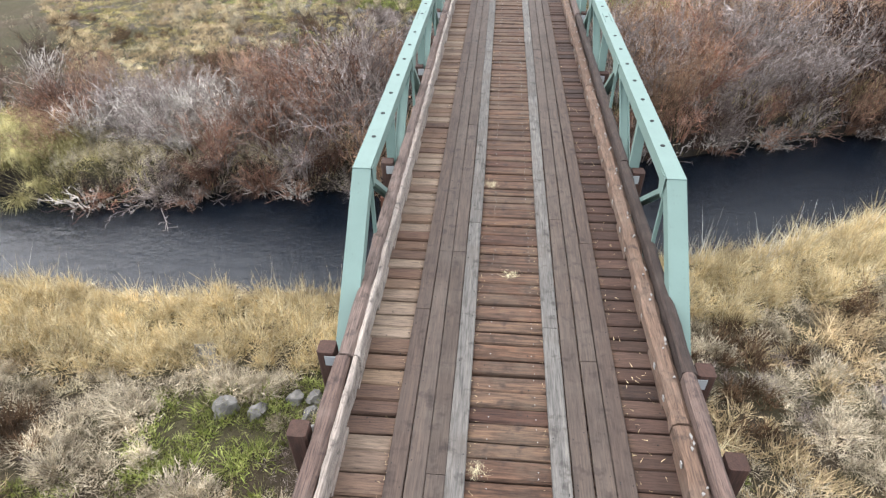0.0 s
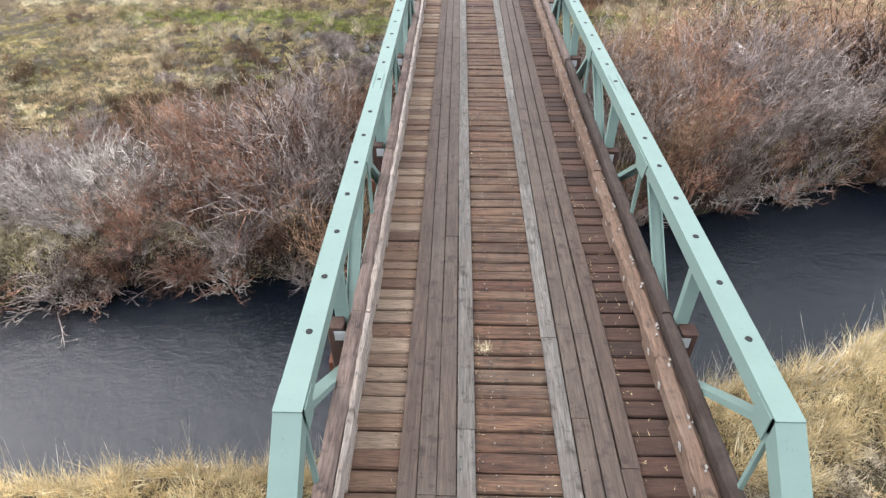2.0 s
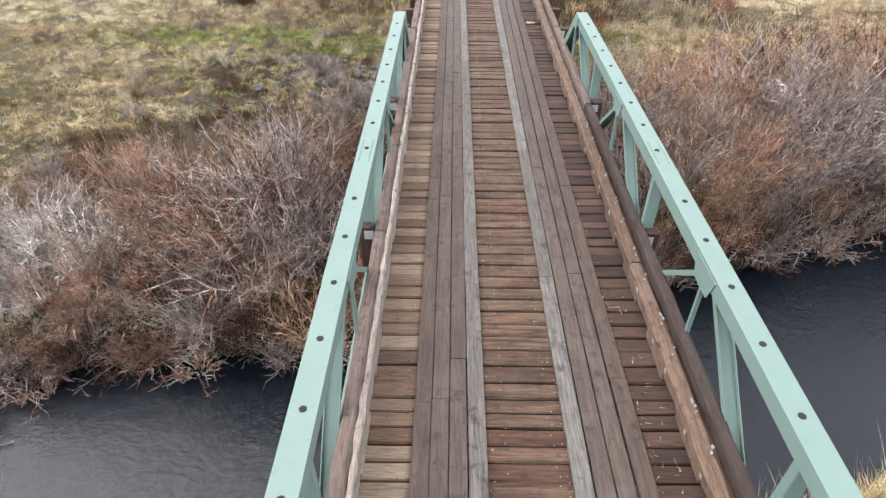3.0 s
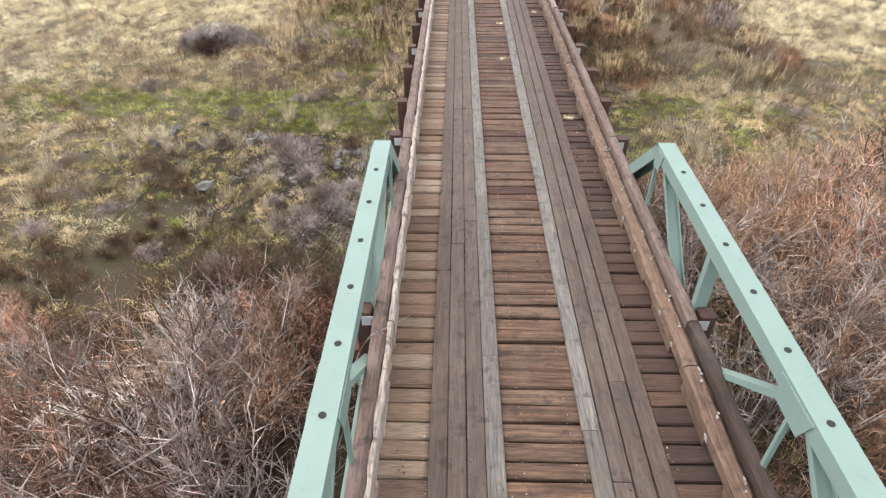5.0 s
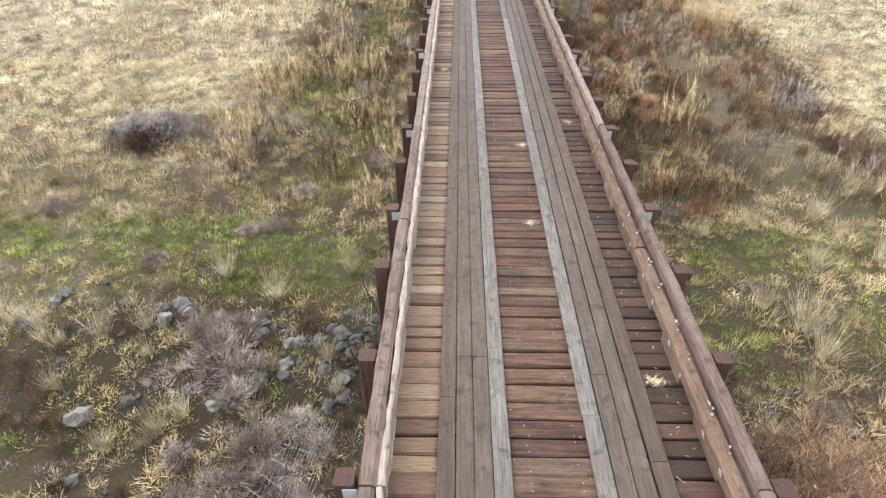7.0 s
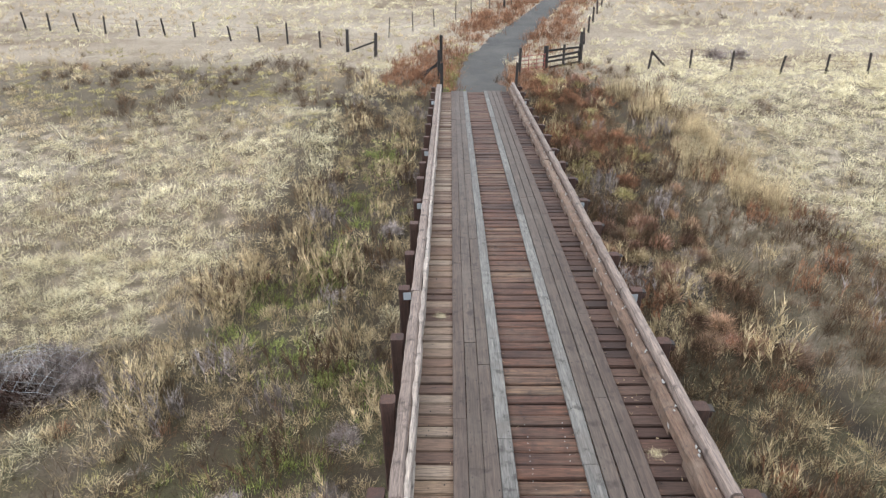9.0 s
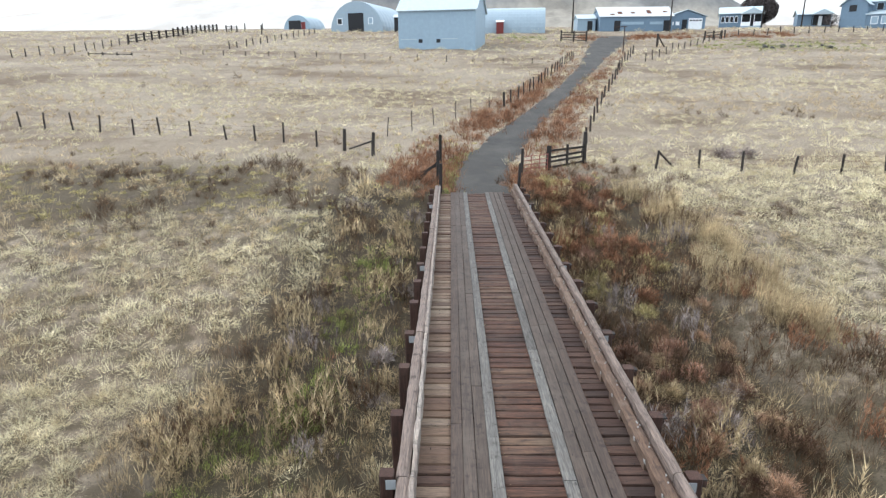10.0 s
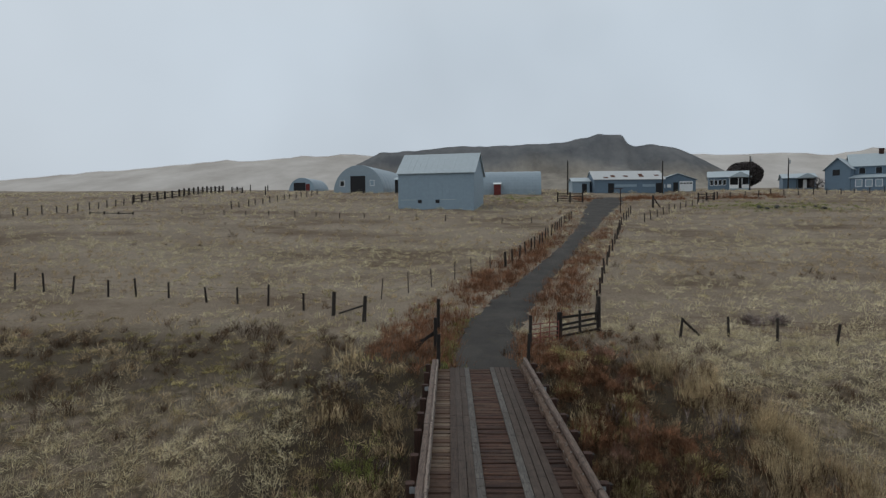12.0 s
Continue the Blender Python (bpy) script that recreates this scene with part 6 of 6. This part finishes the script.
for q in (0, 0.33, 0.66, 1):
    piece("gate_upright", Geo().rod((gx * q, gy * q, 0.1), (gx * q, gy * q, 1.1), 0.024, sides=7).data("gate_upright", PINK), gate)
rail_fence("board_fence", (4.3, 65.5), (6.4, 66.5), 4, 1.1, "broken dark board fence beside the track")
rail_fence("corral_fence", (17.9, 141.9), (22.2, 141.6), 4, 1.7, "dark wooden corral fence beside the track", r=0.09)
rail_fence("corral_fence", (42.8, 142.3), (46.8, 145.0), 3, 1.3, "dark wooden corral fence in dry grass", r=0.09)
rail_fence("corral_fence", (-58.2, 143.2), (-54.8, 154), 3, 1.4, "long dark corral fence in the field", r=0.12, posts=7)
rail_fence("corral_fence", (-50.7, 171.6), (-48.2, 171.2), 4, 1.3, "short dark corral fence panel in the field", r=0.1)
rail_fence("corral_fence", (-54.8, 154), (-52.9, 172), 4, 1.5, "long dark corral fence in the field", r=0.12, posts=11)
rail_fence("fallen_fence", (-55.7, 125.9), (-48.8, 125.2), 1, 0.35, "half fallen low rail fence in dry grass", r=0.08, posts=4)
for x, y, h in ((41.8, 157.4, 6.6), (22.4, 155.9, 6.8), (68.1, 175.0, 7.8), (78.6, 178.0, 7.4)):
    z = float(ground_z(x, y))
    t = thing("utility_pole", "weathered wooden utility pole by the farmyard", "utility pole", "utility poles", at=(x, y, z))
    piece("pole", Geo().rod((0, 0, -0.5), (0, 0, h), 0.16, 0.11).data("pole", FENCE), t)
    if y > 160:
        piece("transformer", Geo().rod((0.25, -0.1, h - 1.3), (0.25, -0.1, h - 0.5), 0.2).data("transformer", PLATE), t)


# a pole with a cross arm beside the track and a propped corner post
x, y = 24.0, 124.5
t = thing("cross_arm_pole", "brown wooden pole with a cross arm beside the track", "pole", at=(x, y, float(ground_z(x, y))))
piece("pole", Geo().rod((0, 0, -0.4), (0, 0, 3.6), 0.08, 0.06).data("pole", POST), t)
piece("cross_arm", Geo().beam((-1.5, 0, 3.5), (0.35, 0, 3.55), 0.08, 0.1).data("cross_arm", POST), t)
x, y = 31.3, 131.9
t = thing("propped_post", "dark heavy corner post with a leaning prop", "fence post", at=(x, y, float(ground_z(x, y))))
piece("post", Geo().rod((0, 0, -0.3), (0, 0, 1.9), 0.2, 0.15).data("post", FENCE), t)
piece("prop", Geo().rod((1.2, 0.1, -0.1), (0.1, 0, 1.5), 0.1, 0.09).data("prop", FENCE), t)

# ---- farm buildings ----
def building(name, label, x, y, turn, sink=0.6):
    t = thing(name, label, "building", "farm buildings")
    t.matrix_basis = pose(x, y, float(ground_z(x, y)), 0, 0, turn)
    return t


def gable(t, w, d, eave, rise, wall, roof, over=0.35, along="x", lo=-1.5):
    """Walls and a two-sided roof; w along x, d along y from the front at y = 0; the ridge runs along x or y."""
    g = Geo()
    if along == "x":
        g.slab([(0, 0, lo), (0, d, lo), (0, d, eave), (0, d / 2, eave + rise), (0, 0, eave)], (w, 0, 0))
    else:
        g.slab([(0, 0, lo), (w, 0, lo), (w, 0, eave), (w / 2, 0, eave + rise), (0, 0, eave)], (0, d, 0))
    piece("wall", g.data("wall", wall), t)
    for s in (0, 1):
        g = Geo()
        if along == "x":
            k = rise / (d / 2)
            y0, y1 = (-over, d / 2) if s == 0 else (d + over, d / 2)
            z0 = eave - over * k
            g.slab([(-over, y0, z0 + 0.05), (w + over, y0, z0 + 0.05), (w + over, y1, eave + rise + 0.05), (-over, y1, eave + rise + 0.05)], (0, 0, 0.1))
        else:
            k = rise / (w / 2)
            x0, x1 = (-over, w / 2) if s == 0 else (w + over, w / 2)
            z0 = eave - over * k
            g.slab([(x0, -over, z0 + 0.05), (x0, d + over, z0 + 0.05), (x1, d + over, eave + rise + 0.05), (x1, -over, eave + rise + 0.05)], (0, 0, 0.1))
        r_ob = piece("roof", g.data("roof", roof), t)


def panel(t, name, x0, x1, z0, z1, mat, y=0.0, trim=None, label="", deep=0.06):
    ob = piece(name, Geo().box((x0, y - 0.03, z0), (x1, y + deep, z1)).data(name, mat), t, label=label)
    if trim:
        g = Geo()
        for a, b, c, e in ((x0 - 0.1, x1 + 0.1, z1, z1 + 0.1), (x0 - 0.1, x1 + 0.1, z0 - 0.1, z0), (x0 - 0.1, x0, z0, z1), (x1, x1 + 0.1, z0, z1)):
            g.box((a, y - 0.06, c), (b, y + 0.02, e))
        piece("frame", g.data("frame", trim), ob)
    return ob


barn = building("barn", "tall blue grey metal clad barn with a pale tin roof", -9.5, 132.5, -13)
gable(barn, 12.4, 8.8, 5.6, 3.3, TIN, TIN_ROOF, 0.3)
for x0 in (3.3, 6.2):
    panel(barn, "window", x0, x0 + 0.65, 0.75, 1.3, DARK)
for x0, x1 in ((0.4, 3.0), (7.0, 9.6)):
    panel(barn, "ledger_board", x0, x1, 1.25, 1.36, TIN_ROOF)
for k in range(11):
    piece("seam", Geo().box((12.4 * (k + 0.5) / 11 - 0.02, -0.02, -1), (12.4 * (k + 0.5) / 11 + 0.02, 0.0, 5.5)).data("seam", TIN), barn)
for k in range(13):
    xx = 12.4 * (k + 0.5) / 13
    piece("roof_rib", Geo().beam((xx, -0.25, 5.6), (xx, 4.35, 9.02), 0.04, 0.025, 0.005).data("roof_rib", TIN_ROOF), barn)


def quonset(name, label, x, y, turn, r, length, front, squash=1.0):
    t = building(name, label, x, y, turn)
    n = 20
    ring = [(-r * math.cos(math.pi * k / n), r * squash * math.sin(math.pi * k / n)) for k in range(n + 1)]
    g = Geo()
    ribs = int(length / 0.9)
    vs, fs = [], []
    for j in range(ribs + 1):
        s = 1.0 + 0.012 * (j % 2)
        vs += [(a * s, length * j / ribs, b * s - (0.8 if i in (0, n) else 0)) for i, (a, b) in enumerate(ring)]
    for j in range(ribs):
        fs += [(j * (n + 1) + i, j * (n + 1) + i + 1, (j + 1) * (n + 1) + i + 1, (j + 1) * (n + 1) + i) for i in range(n)]
    piece("shell", data_of("shell", vs, fs, TIN_SHELL), t)
    for yy in (0.02, length - 0.05):
        piece("end_wall", Geo().slab([(a, yy, b - (0.8 if i in (0, n) else 0)) for i, (a, b) in enumerate(ring)], (0, 0.06, 0)).data("end_wall", front), t)
    return t


q = quonset("quonset_barn", "arched grey metal quonset barn with a dark doorway", -21.6, 169.5, -16, 6.1, 16, TIN_SHELL)
panel(q, "doorway", -1.9, 1.7, -0.6, 3.7, DARK, 0.0, label="dark open doorway")
panel(q, "door_track", -3.6, 3.6, 3.75, 3.95, TIN, 0.0)
panel(q, "window", -4.4, -3.4, 1.5, 2.6, DARK, 0.0, WHITE)
panel(q, "window", 2.9, 3.8, 1.5, 2.6, TIN, 0.0, WHITE)
q = quonset("quonset_shed", "long arched tin shed seen from its side", 17.6, 160.0, 84, 3.6, 12, RED, 1.25)
q = quonset("small_quonset", "small arched shed with a faded red front", -43.3, 206, -18, 4.2, 8, TIN, 0.9)
panel(q, "red_door", 1.3, 2.6, -0.4, 2.0, RED, 0.0, label="faded red door")
panel(q, "doorway", -2.6, 1.2, -0.4, 2.4, DARK, 0.0)
s = building("lean_to", "small dark fronted tin shed beside the barns", -13.0, 165, -5)
gable(s, 3.4, 3, 2.8, 0.5, DARK, TIN_ROOF, 0.2)
s = building("outhouse", "small red wooden shed with a pale roof", 7.7, 156.5, -5)
gable(s, 1.4, 1.4, 2.1, 0.25, RED, WHITE, 0.12)

s = building("machine_shed", "long low blue shed with a rusty tin roof", 28.6, 159.6, -2)
gable(s, 14.2, 8.5, 2.75, 2.0, BLUE, RUSTROOF, 0.25)
for x0, x1 in ((4.2, 8.6), (9.8, 12.3)):
    panel(s, "wall_panel", x0, x1, 1.25, 1.75, TIN)
for x0 in (2.8, 12.5):
    panel(s, "doorway", x0, x0 + 1.2, -0.4, 2.0, DARK)
rust_patch = [(3.6, 0.8, 1.1), (6.2, 1.0, 0.7), (9.4, 0.9, 1.6), (2.0, 0.3, 0.6), (12.6, 1.4, 0.6)]
for x0, a, b in rust_patch:
    k = 2.0 / 4.25
    piece("roof_sheet", Geo().slab([(x0, a, 2.75 + a * k + 0.17), (x0 + 0.9, a, 2.75 + a * k + 0.17), (x0 + 0.9, a + b, 2.75 + (a + b) * k + 0.17), (x0, a + b, 2.75 + (a + b) * k + 0.17)], (0, 0, 0.02)).data("roof_sheet", RUST), s, label="rusted roof sheet")
s = building("side_shed", "low blue lean-to shed at the farmyard", 24.6, 162, -2)
gable(s, 3.6, 5, 2.3, 0.9, TIN, TIN_ROOF, 0.2)
panel(s, "doorway", 2.0, 3.0, -0.4, 1.9, DARK)

s = building("garage", "blue gabled garage with a white sectional door", 44.2, 166, -4)
gable(s, 7.6, 8, 2.45, 1.3, BLUE, TIN_ROOF, 0.3, "y")
door = panel(s, "garage_door", 4.2, 7.0, -0.3, 2.15, WHITE, 0.0, BLUE)
for k in range(4):
    panel(s, "window", 4.4 + k * 0.65, 4.85 + k * 0.65, 1.55, 1.85, DARK, -0.02)
panel(s, "window", 0.4, 1.2, 0.8, 1.5, WHITE)
panel(s, "window", 1.6, 2.4, 0.8, 1.5, WHITE)
panel(s, "doorway", 2.9, 3.9, -0.3, 1.9, DARK)

s = building("farmhouse", "blue single storey farmhouse with a white porch", 61.2, 181, -22)
s.matrix_basis = s.matrix_basis @ Matrix.Diagonal((0.78, 1, 1, 1))
gable(s, 11.2, 7, 3.0, 1.5, BLUE, TIN_ROOF, 0.4)
for x0 in (0.5, 1.7, 2.9, 4.1):
    panel(s, "window", x0, x0 + 0.75, 1.1, 2.3, DARK, 0.0, WHITE)
panel(s, "porch_shadow", 6.0, 11.0, 0.2, 2.8, DARK)
piece("porch_floor", Geo().box((5.7, -2.2, -0.8), (11.4, 0, 0.1)).data("porch_floor", TIN), s)
for x0, x1 in ((5.8, 8.0), (9.2, 11.2)):
    piece("porch_wall", Geo().box((x0, -2.2, 0.1), (x1, -2.05, 0.95)).data("porch_wall", WHITE), s)
for x0 in (5.8, 8.1, 9.1, 11.1):
    piece("porch_post", Geo().beam((x0, -2.1, 0.1), (x0, -2.1, 2.7), 0.16, 0.16).data("porch_post", WHITE), s)
piece("porch_roof", Geo().slab([(5.4, -2.5, 2.7), (11.8, -2.5, 2.7), (8.6, -2.5, 4.0)], (0, 4.0, 0)).data("porch_roof", TIN_ROOF), s)
piece("chimney", Geo().box((6.0, 4.0, 3.6), (6.6, 4.6, 5.2)).data("chimney", POST), s)

s = building("bunkhouse", "small blue house with a pale hipped roof", 84.0, 190, -22)
s.matrix_basis = s.matrix_basis @ Matrix.Diagonal((0.72, 1, 1, 1))
gable(s, 10.0, 7, 2.7, 1.2, BLUE, TIN_ROOF, 0.5)
panel(s, "porch_shadow", 4.2, 9.6, 0.1, 2.4, DARK)
panel(s, "door", 6.2, 7.3, 0.0, 2.2, WHITE, -0.05)
piece("porch_roof", Geo().slab([(3.8, -2.0, 2.5), (10.4, -2.0, 2.5), (7.1, -2.0, 3.7)], (0, 3.4, 0)).data("porch_roof", TIN_ROOF), s)
for x0 in (4.2, 9.8):
    piece("porch_post", Geo().beam((x0, -1.8, -0.4), (x0, -1.8, 2.5), 0.14, 0.14).data("porch_post", BLUE), s)

s = building("ranch_house", "two storey blue ranch house with pale tin roofs", 82.8, 171, -48)
gable(s, 4.9, 6.6, 4.7, 2.3, BLUE, TIN_ROOF, 0.4, "y")
panel(s, "window", 1.5, 2.9, 3.2, 4.5, DARK, 0.0, BLUE)
main = building("ranch_house_wing", "long two storey wing of the blue ranch house", 87.6, 169.5, -28)
gable(main, 16, 8, 5.4, 2.8, BLUE, TIN_ROOF, 0.4)
for x0 in (1.5, 4.5, 7.5):
    panel(main, "window", x0, x0 + 1.1, 3.6, 4.9, DARK, 0.0, TIN)
piece("porch_roof", Geo().slab([(-0.6, -3.0, 2.5), (12, -3.0, 2.5), (12, -0.2, 3.3), (-0.6, -0.2, 3.3)], (0, 0, 0.12)).data("porch_roof", TIN_ROOF), main)
piece("porch_wall", Geo().box((-0.3, -2.8, -1), (11.6, -2.65, 2.5)).data("porch_wall", BLUE), main)
for x0 in (0.6, 2.4, 4.2, 8.2):
    panel(main, "porch_window", x0, x0 + 1.1, 0.7, 2.1, DARK if x0 > 8 else TIN, -2.8, WHITE)
piece("chimney", Geo().box((5.5, 3.6, 7.6), (6.4, 4.5, 9.4)).data("chimney", POST), main)


# ---- dark yard tree and small bush ----
def round_tree(x, y, w, h, label, kind, n_leaf, seed):
    t = thing(kind, label, "tree", at=(x, y, float(ground_z(x, y))))
    r = np.random.RandomState(seed)
    g = Geo().rod((0, 0, -0.3), (0, 0, h * 0.35), w * 0.035, w * 0.025)
    ends = []
    for k in range(14):
        a, e = r.uniform(0, math.tau), r.uniform(0.2, 1.2)
        p = (math.cos(a) * w * 0.4 * math.cos(e), math.sin(a) * w * 0.4 * math.cos(e), h * 0.35 + h * 0.55 * math.sin(e))
        g.rod((0, 0, h * 0.3), p, w * 0.014, w * 0.004, 6)
        ends.append(p)
    piece("trunk", g.data("trunk", FENCE), t)
    d = r.normal(0, 1, (n_leaf, 3))
    d /= np.linalg.norm(d, axis=1, keepdims=True)
    lump = 0.94 + 0.06 * drift(d[:, 0] * 5 + seed, d[:, 1] * 5 + d[:, 2] * 4, 2.2)
    c = d * (r.uniform(0.25, 1, n_leaf) ** 0.45 * lump)[:, None] * np.array([w / 2, w / 2, h * 0.48]) + np.array([0, 0, h * 0.5])
    c[:, 2] = np.maximum(c[:, 2], 0.2)
    a, b = r.normal(0, w * 0.012, (n_leaf, 3)), r.normal(0, w * 0.012, (n_leaf, 3))
    piece("crown", flat_mesh("crown", np.stack([c - a, c + b, c + a, c - b], 1), LEAF_DARK, 4), t)


round_tree(73.2, 188.0, 9.2, 7.2, "dark dense rounded tree beside the farmhouse", "yard_tree", 15000, 3)
round_tree(81.8, 172, 3.6, 3.2, "small dark rounded bush by the ranch house", "yard_bush", 1500, 4)


# ---- deck planks and runner boards ----
def board_data(name, size, cut, mat, seed, wander):
    """A plank lying along x (or y, if longer), with broken edges and a slightly uneven outline."""
    r = random.Random(seed)
    lx, ly, lz = size
    along_x = lx > ly
    L, w = (lx, ly) if along_x else (ly, lx)
    v, f = rough_beam(L, w, lz, cut, seed, wander, 4)
    if along_x:
        v = [(y - L / 2, x, z) for x, y, z in v]
        f = [tuple(reversed(p)) for p in f]
    else:
        v = [(x, y - L / 2, z) for x, y, z in v]
    return data_of(name, v, f, mat)


plank_kinds = [board_data("plank", (3.92, 0.229, 0.09), 0.02, PLANK, s, 0.013) for s in range(8)]
wet_kinds = [board_data("plank", (3.92, 0.229, 0.09), 0.02, PLANK_WET, s + 20, 0.013) for s in range(6)]
y, k = DECK_0, 0
while y < DECK_1 - 0.1:
    w = rng.choice((0.86, 0.94, 1.0, 1.0, 1.06, 1.16))
    m = Matrix.LocRotScale((rng.uniform(-0.02, 0.02), y + 0.1175 * w, -0.045 + rng.uniform(-0.016, 0.007)), Euler((rng.uniform(-0.03, 0.03), 0, rng.uniform(-0.004, 0.004))), (1, w, 1))
    darker = rng.random() < min(0.95, max(0.12, (y - 22) / 14))
    piece("plank", wet_kinds[k % 6] if darker else plank_kinds[k % 8], deck, m)
    y += 0.235 * w
    k += 1
for i, x0 in enumerate((-1.145, -0.945, -0.745, -0.545, 0.51, 0.72, 0.93, 1.14)):
    pale = i in (3, 4)
    mat = PALE if pale else RUNNER_BROWN if i in (0, 7) else RUNNER
    kinds = {}
    y = DECK_0 - rng.uniform(0, 3)
    while y < DECK_1:
        L = rng.choice((3.66, 4.27, 4.88))
        e = min(y + L, DECK_1 + 0.1)
        key = round(e - y, 2)
        if key not in kinds:
            kinds[key] = board_data("runner_board", (0.194, key - 0.008, 0.048), 0.006, mat, i * 10 + len(kinds), 0.003)
        if e > DECK_0 + 0.5:
            piece("runner_board", kinds[key], deck, Matrix.LocRotScale((x0 + rng.uniform(-0.004, 0.004), (y + e) / 2, 0.026 + rng.uniform(-0.002, 0.004)), Euler((0, rng.uniform(-0.008, 0.008), rng.uniform(-0.0008, 0.0008))), None), "whitish worn runner board" if pale else "")
        y = e


# ---- small things on the deck ----
def scatter_flat(name, mat, n, where, length, width, label, category):
    """Straws lying on the deck."""
    pts = []
    for k in range(n):
        x, y = where(k)
        a = rng.uniform(0, math.tau)
        l, w = length * rng.uniform(0.5, 1.3), width * rng.uniform(0.6, 1.3)
        dx, dy = math.cos(a) * l, math.sin(a) * l
        zz = rng.uniform(0.004, 0.018)
        pts.append(((x - dy * w / l, y + dx * w / l, zz), (x + dy * w / l, y - dx * w / l, zz), (x + dx, y + dy, zz + rng.uniform(0, 0.02))))
    tagged(piece(name, flat_mesh(name, np.array(pts), mat, 3)), label, category, kind="stuff")


def along_edges(k):
    side = rng.choice((-0.41, -0.41, 0.37, 1.28, -1.28))
    y = rng.uniform(2, 20) if k % 3 else rng.uniform(20, 60)
    return side + rng.gauss(0, 0.025), y


scatter_flat("straw_litter", DUN, 900, along_edges, 0.03, 0.003, "dry straw litter along the runner edges", "straw")
scatter_flat("plank_litter", DUN, 170, lambda k: (rng.uniform(1.28, 1.6), rng.choice((rng.uniform(6, 16), rng.uniform(24, 37)))), 0.07, 0.004, "scattered dry straws beside the guard rail", "straw")
for x, y, n in ((-0.33, 12.45, 90), (0.02, 10.02, 70), (0.3, 34.25, 110), (-1.45, 38.8, 120), (0.22, 31.3, 60), (-0.35, 6.9, 60), (1.4, 27.8, 90), (1.42, 35.4, 90)):
    me = []
    for k in range(n):
        a = rng.uniform(0, math.tau)
        l = rng.uniform(0.05, 0.2)
        ox, oy = rng.gauss(0, 0.05), rng.gauss(0, 0.04)
        me.append(((ox - 0.003, oy, 0.0), (ox + 0.003, oy, 0.0), (ox + math.cos(a) * l, oy + math.sin(a) * l * 0.6, rng.uniform(0.005, 0.06))))
    ob = new("straw_tuft", flat_mesh("straw_tuft", np.array(me), STRAW, 3))
    tagged(ob, "small heap of pale dry straw on the planks", "straw", "straw heaps")
    ob.location = (x, y, 0.006)
g = Geo()
for k in range(1500):
    if k % 2:
        x, y, zz = rng.choice((-1.145, -0.945, -0.745, -0.545, 0.51, 0.72, 0.93, 1.14)) + rng.choice((-0.06, 0.06)), rng.uniform(4, 60), 0.0505
    else:
        x, y, zz = rng.choice((-1.55, -1.3, -0.3, 0.25, 1.35, 1.6)) + rng.gauss(0, 0.03), rng.uniform(4, 60), -0.001
    g.rod((x, y, zz - 0.004), (x, y, zz + 0.004), 0.009, 0.007, 5)
tagged(piece("nail_heads", g.data("nail_heads", HOLE)), "dark nail heads in the deck boards", "nails", kind="stuff")
g = Geo()
y = 4.0
while y < 36:
    for x in (-0.24, 0.28):
        if rng.random() < 0.72:
            xx, yy = x + rng.gauss(0, 0.012), y + rng.uniform(-0.03, 0.03)
            g.rod((xx, yy, 0.0), (xx, yy, 0.005), 0.0055, 0.0045, 5)
    y += 0.118
tagged(piece("screw_heads", g.data("screw_heads", PLATE)), "pale screw heads in two rows along the planks", "screws", kind="stuff")

# woven wire and two steel rods at the far abutment
wire = thing("wire_netting", "slack galvanised wire netting hung beside the trestle", "wire netting", at=(-2.5, 27.2, 0))
g = Geo()
for k in range(13):
    bow = 0.12 * math.sin(k * 0.9)
    p, m, e = (-0.03 - 0.04 * k, 0.4, -0.55), (-0.55 - 0.06 * k, -0.5 + bow, -1.7 - 0.05 * (k % 3)), (-0.95 - 0.11 * k, -1.3 + 0.1 * k, -2.65)
    g.rod(p, m, 0.0024, sides=3).rod(m, e, 0.0024, sides=3)
for k in range(9):
    t0 = (k + 0.5) / 9
    g.rod((-0.05 - 0.95 * t0, 0.4 - 1.75 * t0, -0.6 - 2.0 * t0), (-0.5 - 1.7 * t0, 0.4 - 0.6 * t0, -0.62 - 1.95 * t0), 0.0018, sides=3)
piece("netting", g.data("netting", PLATE), wire)
for y0, y1 in ((28.3, 28.9), (29.7, 30.3)):
    g = Geo().rod((0, 0, -0.9), (-0.3, (y1 - y0) * 0.5, -0.4), 0.012)
    ob = new("steel_rod", g.data("steel_rod", HOLE))
    tagged(ob, "dark steel rod leaning out from the trestle", "rod", "steel rods")
    ob.location = (-2.22, y0, 0.1)
